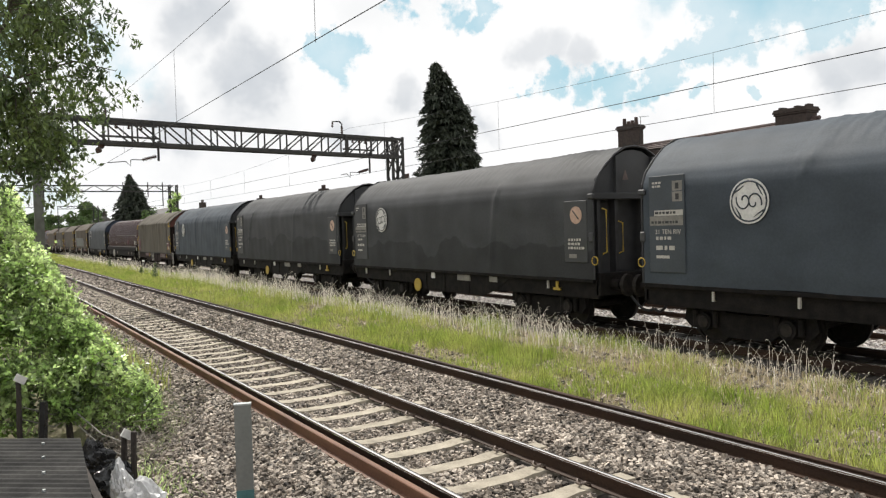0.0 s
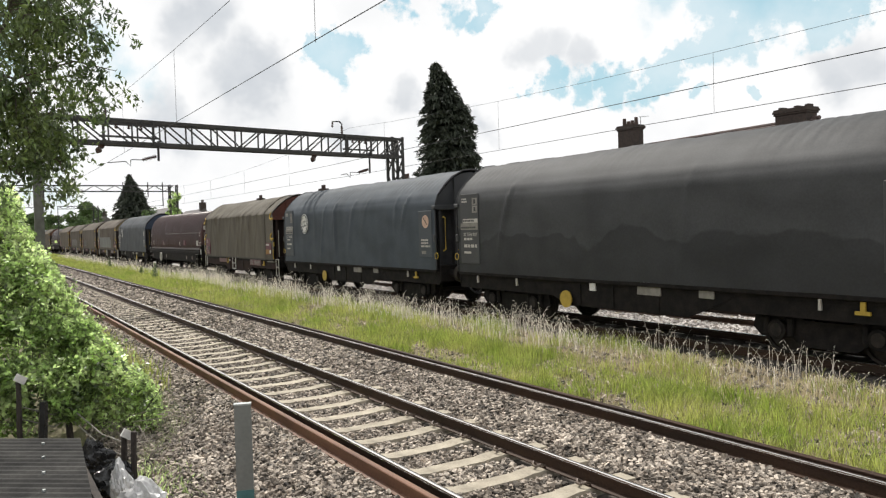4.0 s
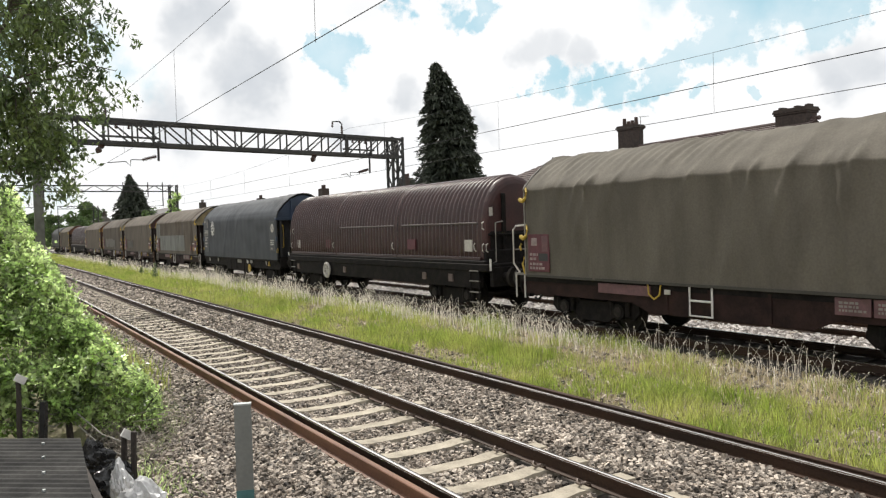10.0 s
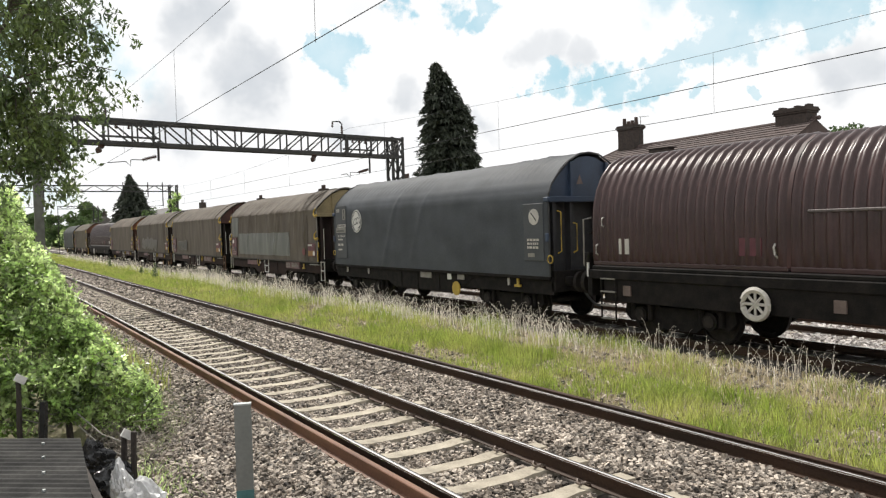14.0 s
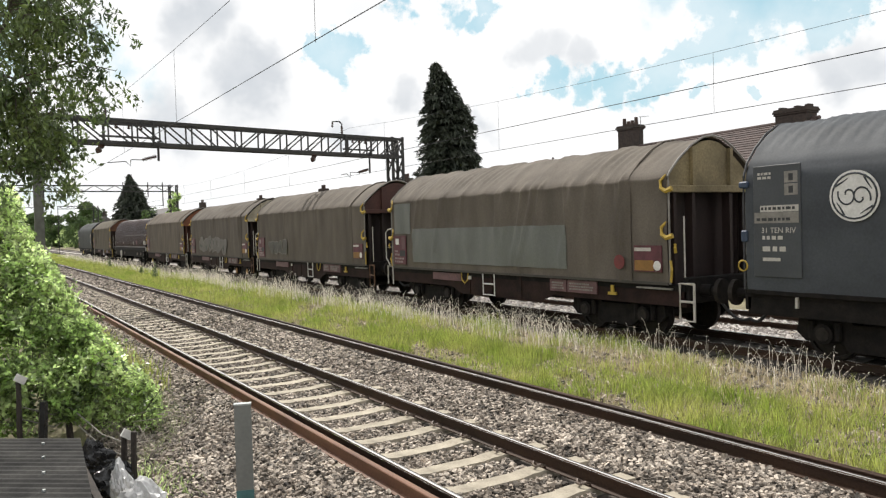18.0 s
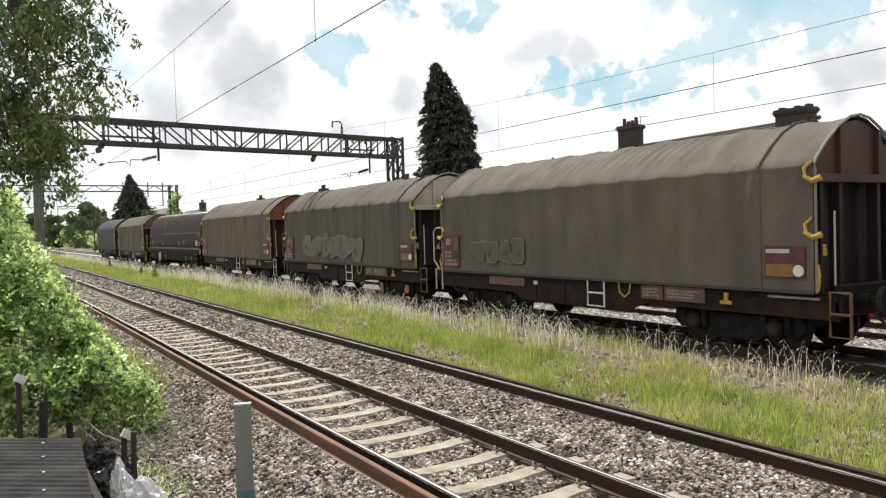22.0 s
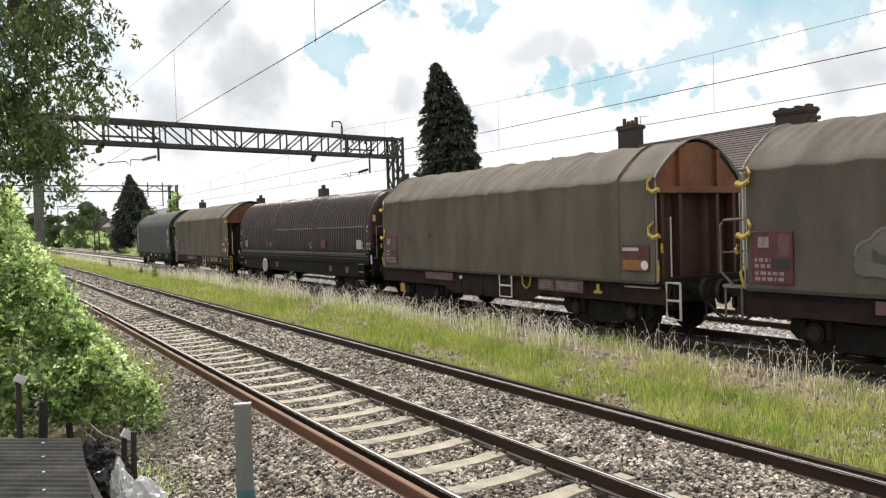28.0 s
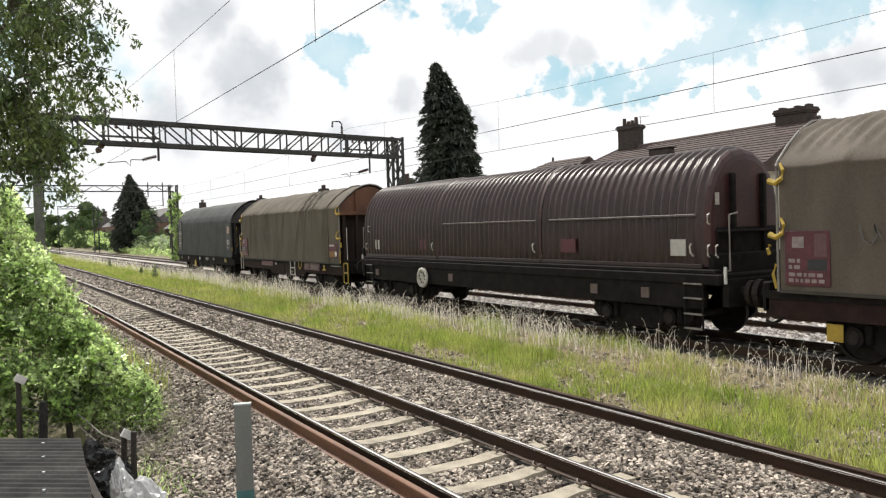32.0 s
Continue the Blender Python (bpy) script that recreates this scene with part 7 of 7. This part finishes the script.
bag(1.22, 8.3, -0.36, 0.12, 0.2, 0.3, 3.7, M_BAG_WHITE, "pale torn plastic sheet bag", 10)
bag(1.28, 7.55, -0.36, 0.2, 0.3, 0.3, 4.4, M_BAG_WHITE, "white crumpled plastic bag beside the shed", 6)


def old_post(x, y, h_, r_, lean, label, plate=None, material=None):
    p = thing("fence_post", pose(x, y, -0.36, lean, lean * 0.6, 10), label, "post", "old fence posts")
    g = Geo()
    pts = [(0.01 * noise.noise((x, y, k)), 0.01 * noise.noise((y, k, x)), h_ * k / 4) for k in range(5)]
    g.tube(pts, r_, 6, r_end=r_ * 0.85)
    part("post", g, material or M_OLDWOOD, p)
    if plate:
        part("plate", Geo().box(-0.04, 0.09, -0.055, -0.035, -0.1, -0.01, m=pose(0.03, 0, h_, 0, 32, 0)), plate, p, "small white tag")
    return p


old_post(1.33, 8.95, 0.72, 0.035, 2, "dark weathered wooden stake with a white tag", M_WHITE)
old_post(1.41, 8.8, 0.7, 0.035, 1, "dark weathered wooden stake")
old_post(0.42, 10.5, 1.2, 0.035, 0, "thin dark post with a white tag", M_WHITE, M_OLDWOOD)
old_post(0.64, 10.45, 0.85, 0.06, 3, "thick dark post wrapped in black plastic", None, M_BAG_BLACK)
old_post(1.0, 10.8, 0.8, 0.045, -3, "dark weathered wooden stake")
old_post(1.45, 12.2, 1.25, 0.04, 0, "thin dark post among the brambles")
fw = thing("fence_wire", pose(0, 0, 0), "sagging rusty wire between old stakes", "wire")
for k, z in enumerate((0.2, 0.05)):
    part("strand", Geo().tube([(0.42, 10.5, z + 0.25), (0.8, 10.7, z + 0.05), (1.0, 10.8, z + 0.1), (1.25, 9.9, z - 0.1), (1.35, 8.95, z)], 0.008, 5), M_GREYPLATE, fw)


def cable_box():
    """A low red trunking box lying beyond the far track."""
    b = thing("lineside_box", pose(20.0, 10.6, -0.24, 0, 0, 4), "low faded red box beyond the far track", "box")
    part("body", Geo().box(-0.2, 0.2, -0.9, 0.9, 0.0, 0.22, bevel=0.02), M_RED, b)
    part("lid", Geo().box(-0.24, 0.24, -0.94, 0.94, 0.22, 0.27, bevel=0.01), M_RED, b)


cable_box()


def motions():
    """The train rolls towards the viewer's right and slows down."""
    for w, centre in wagons:
        walk(w, [(t, pose(TRAIN_X, (centre - s) * ALONG, 0)) for t, s in PATH])
    ts = [p[0] for p in PATH]
    ss = [p[1] for p in PATH]
    steps = [i / 10 for i in range(321)]
    for wheel, y in wheels:
        walk(wheel, [(t, pose(0, y, 0.46, math.degrees(np.interp(t, ts, ss) * ALONG / 0.46))) for t in steps])


motions()
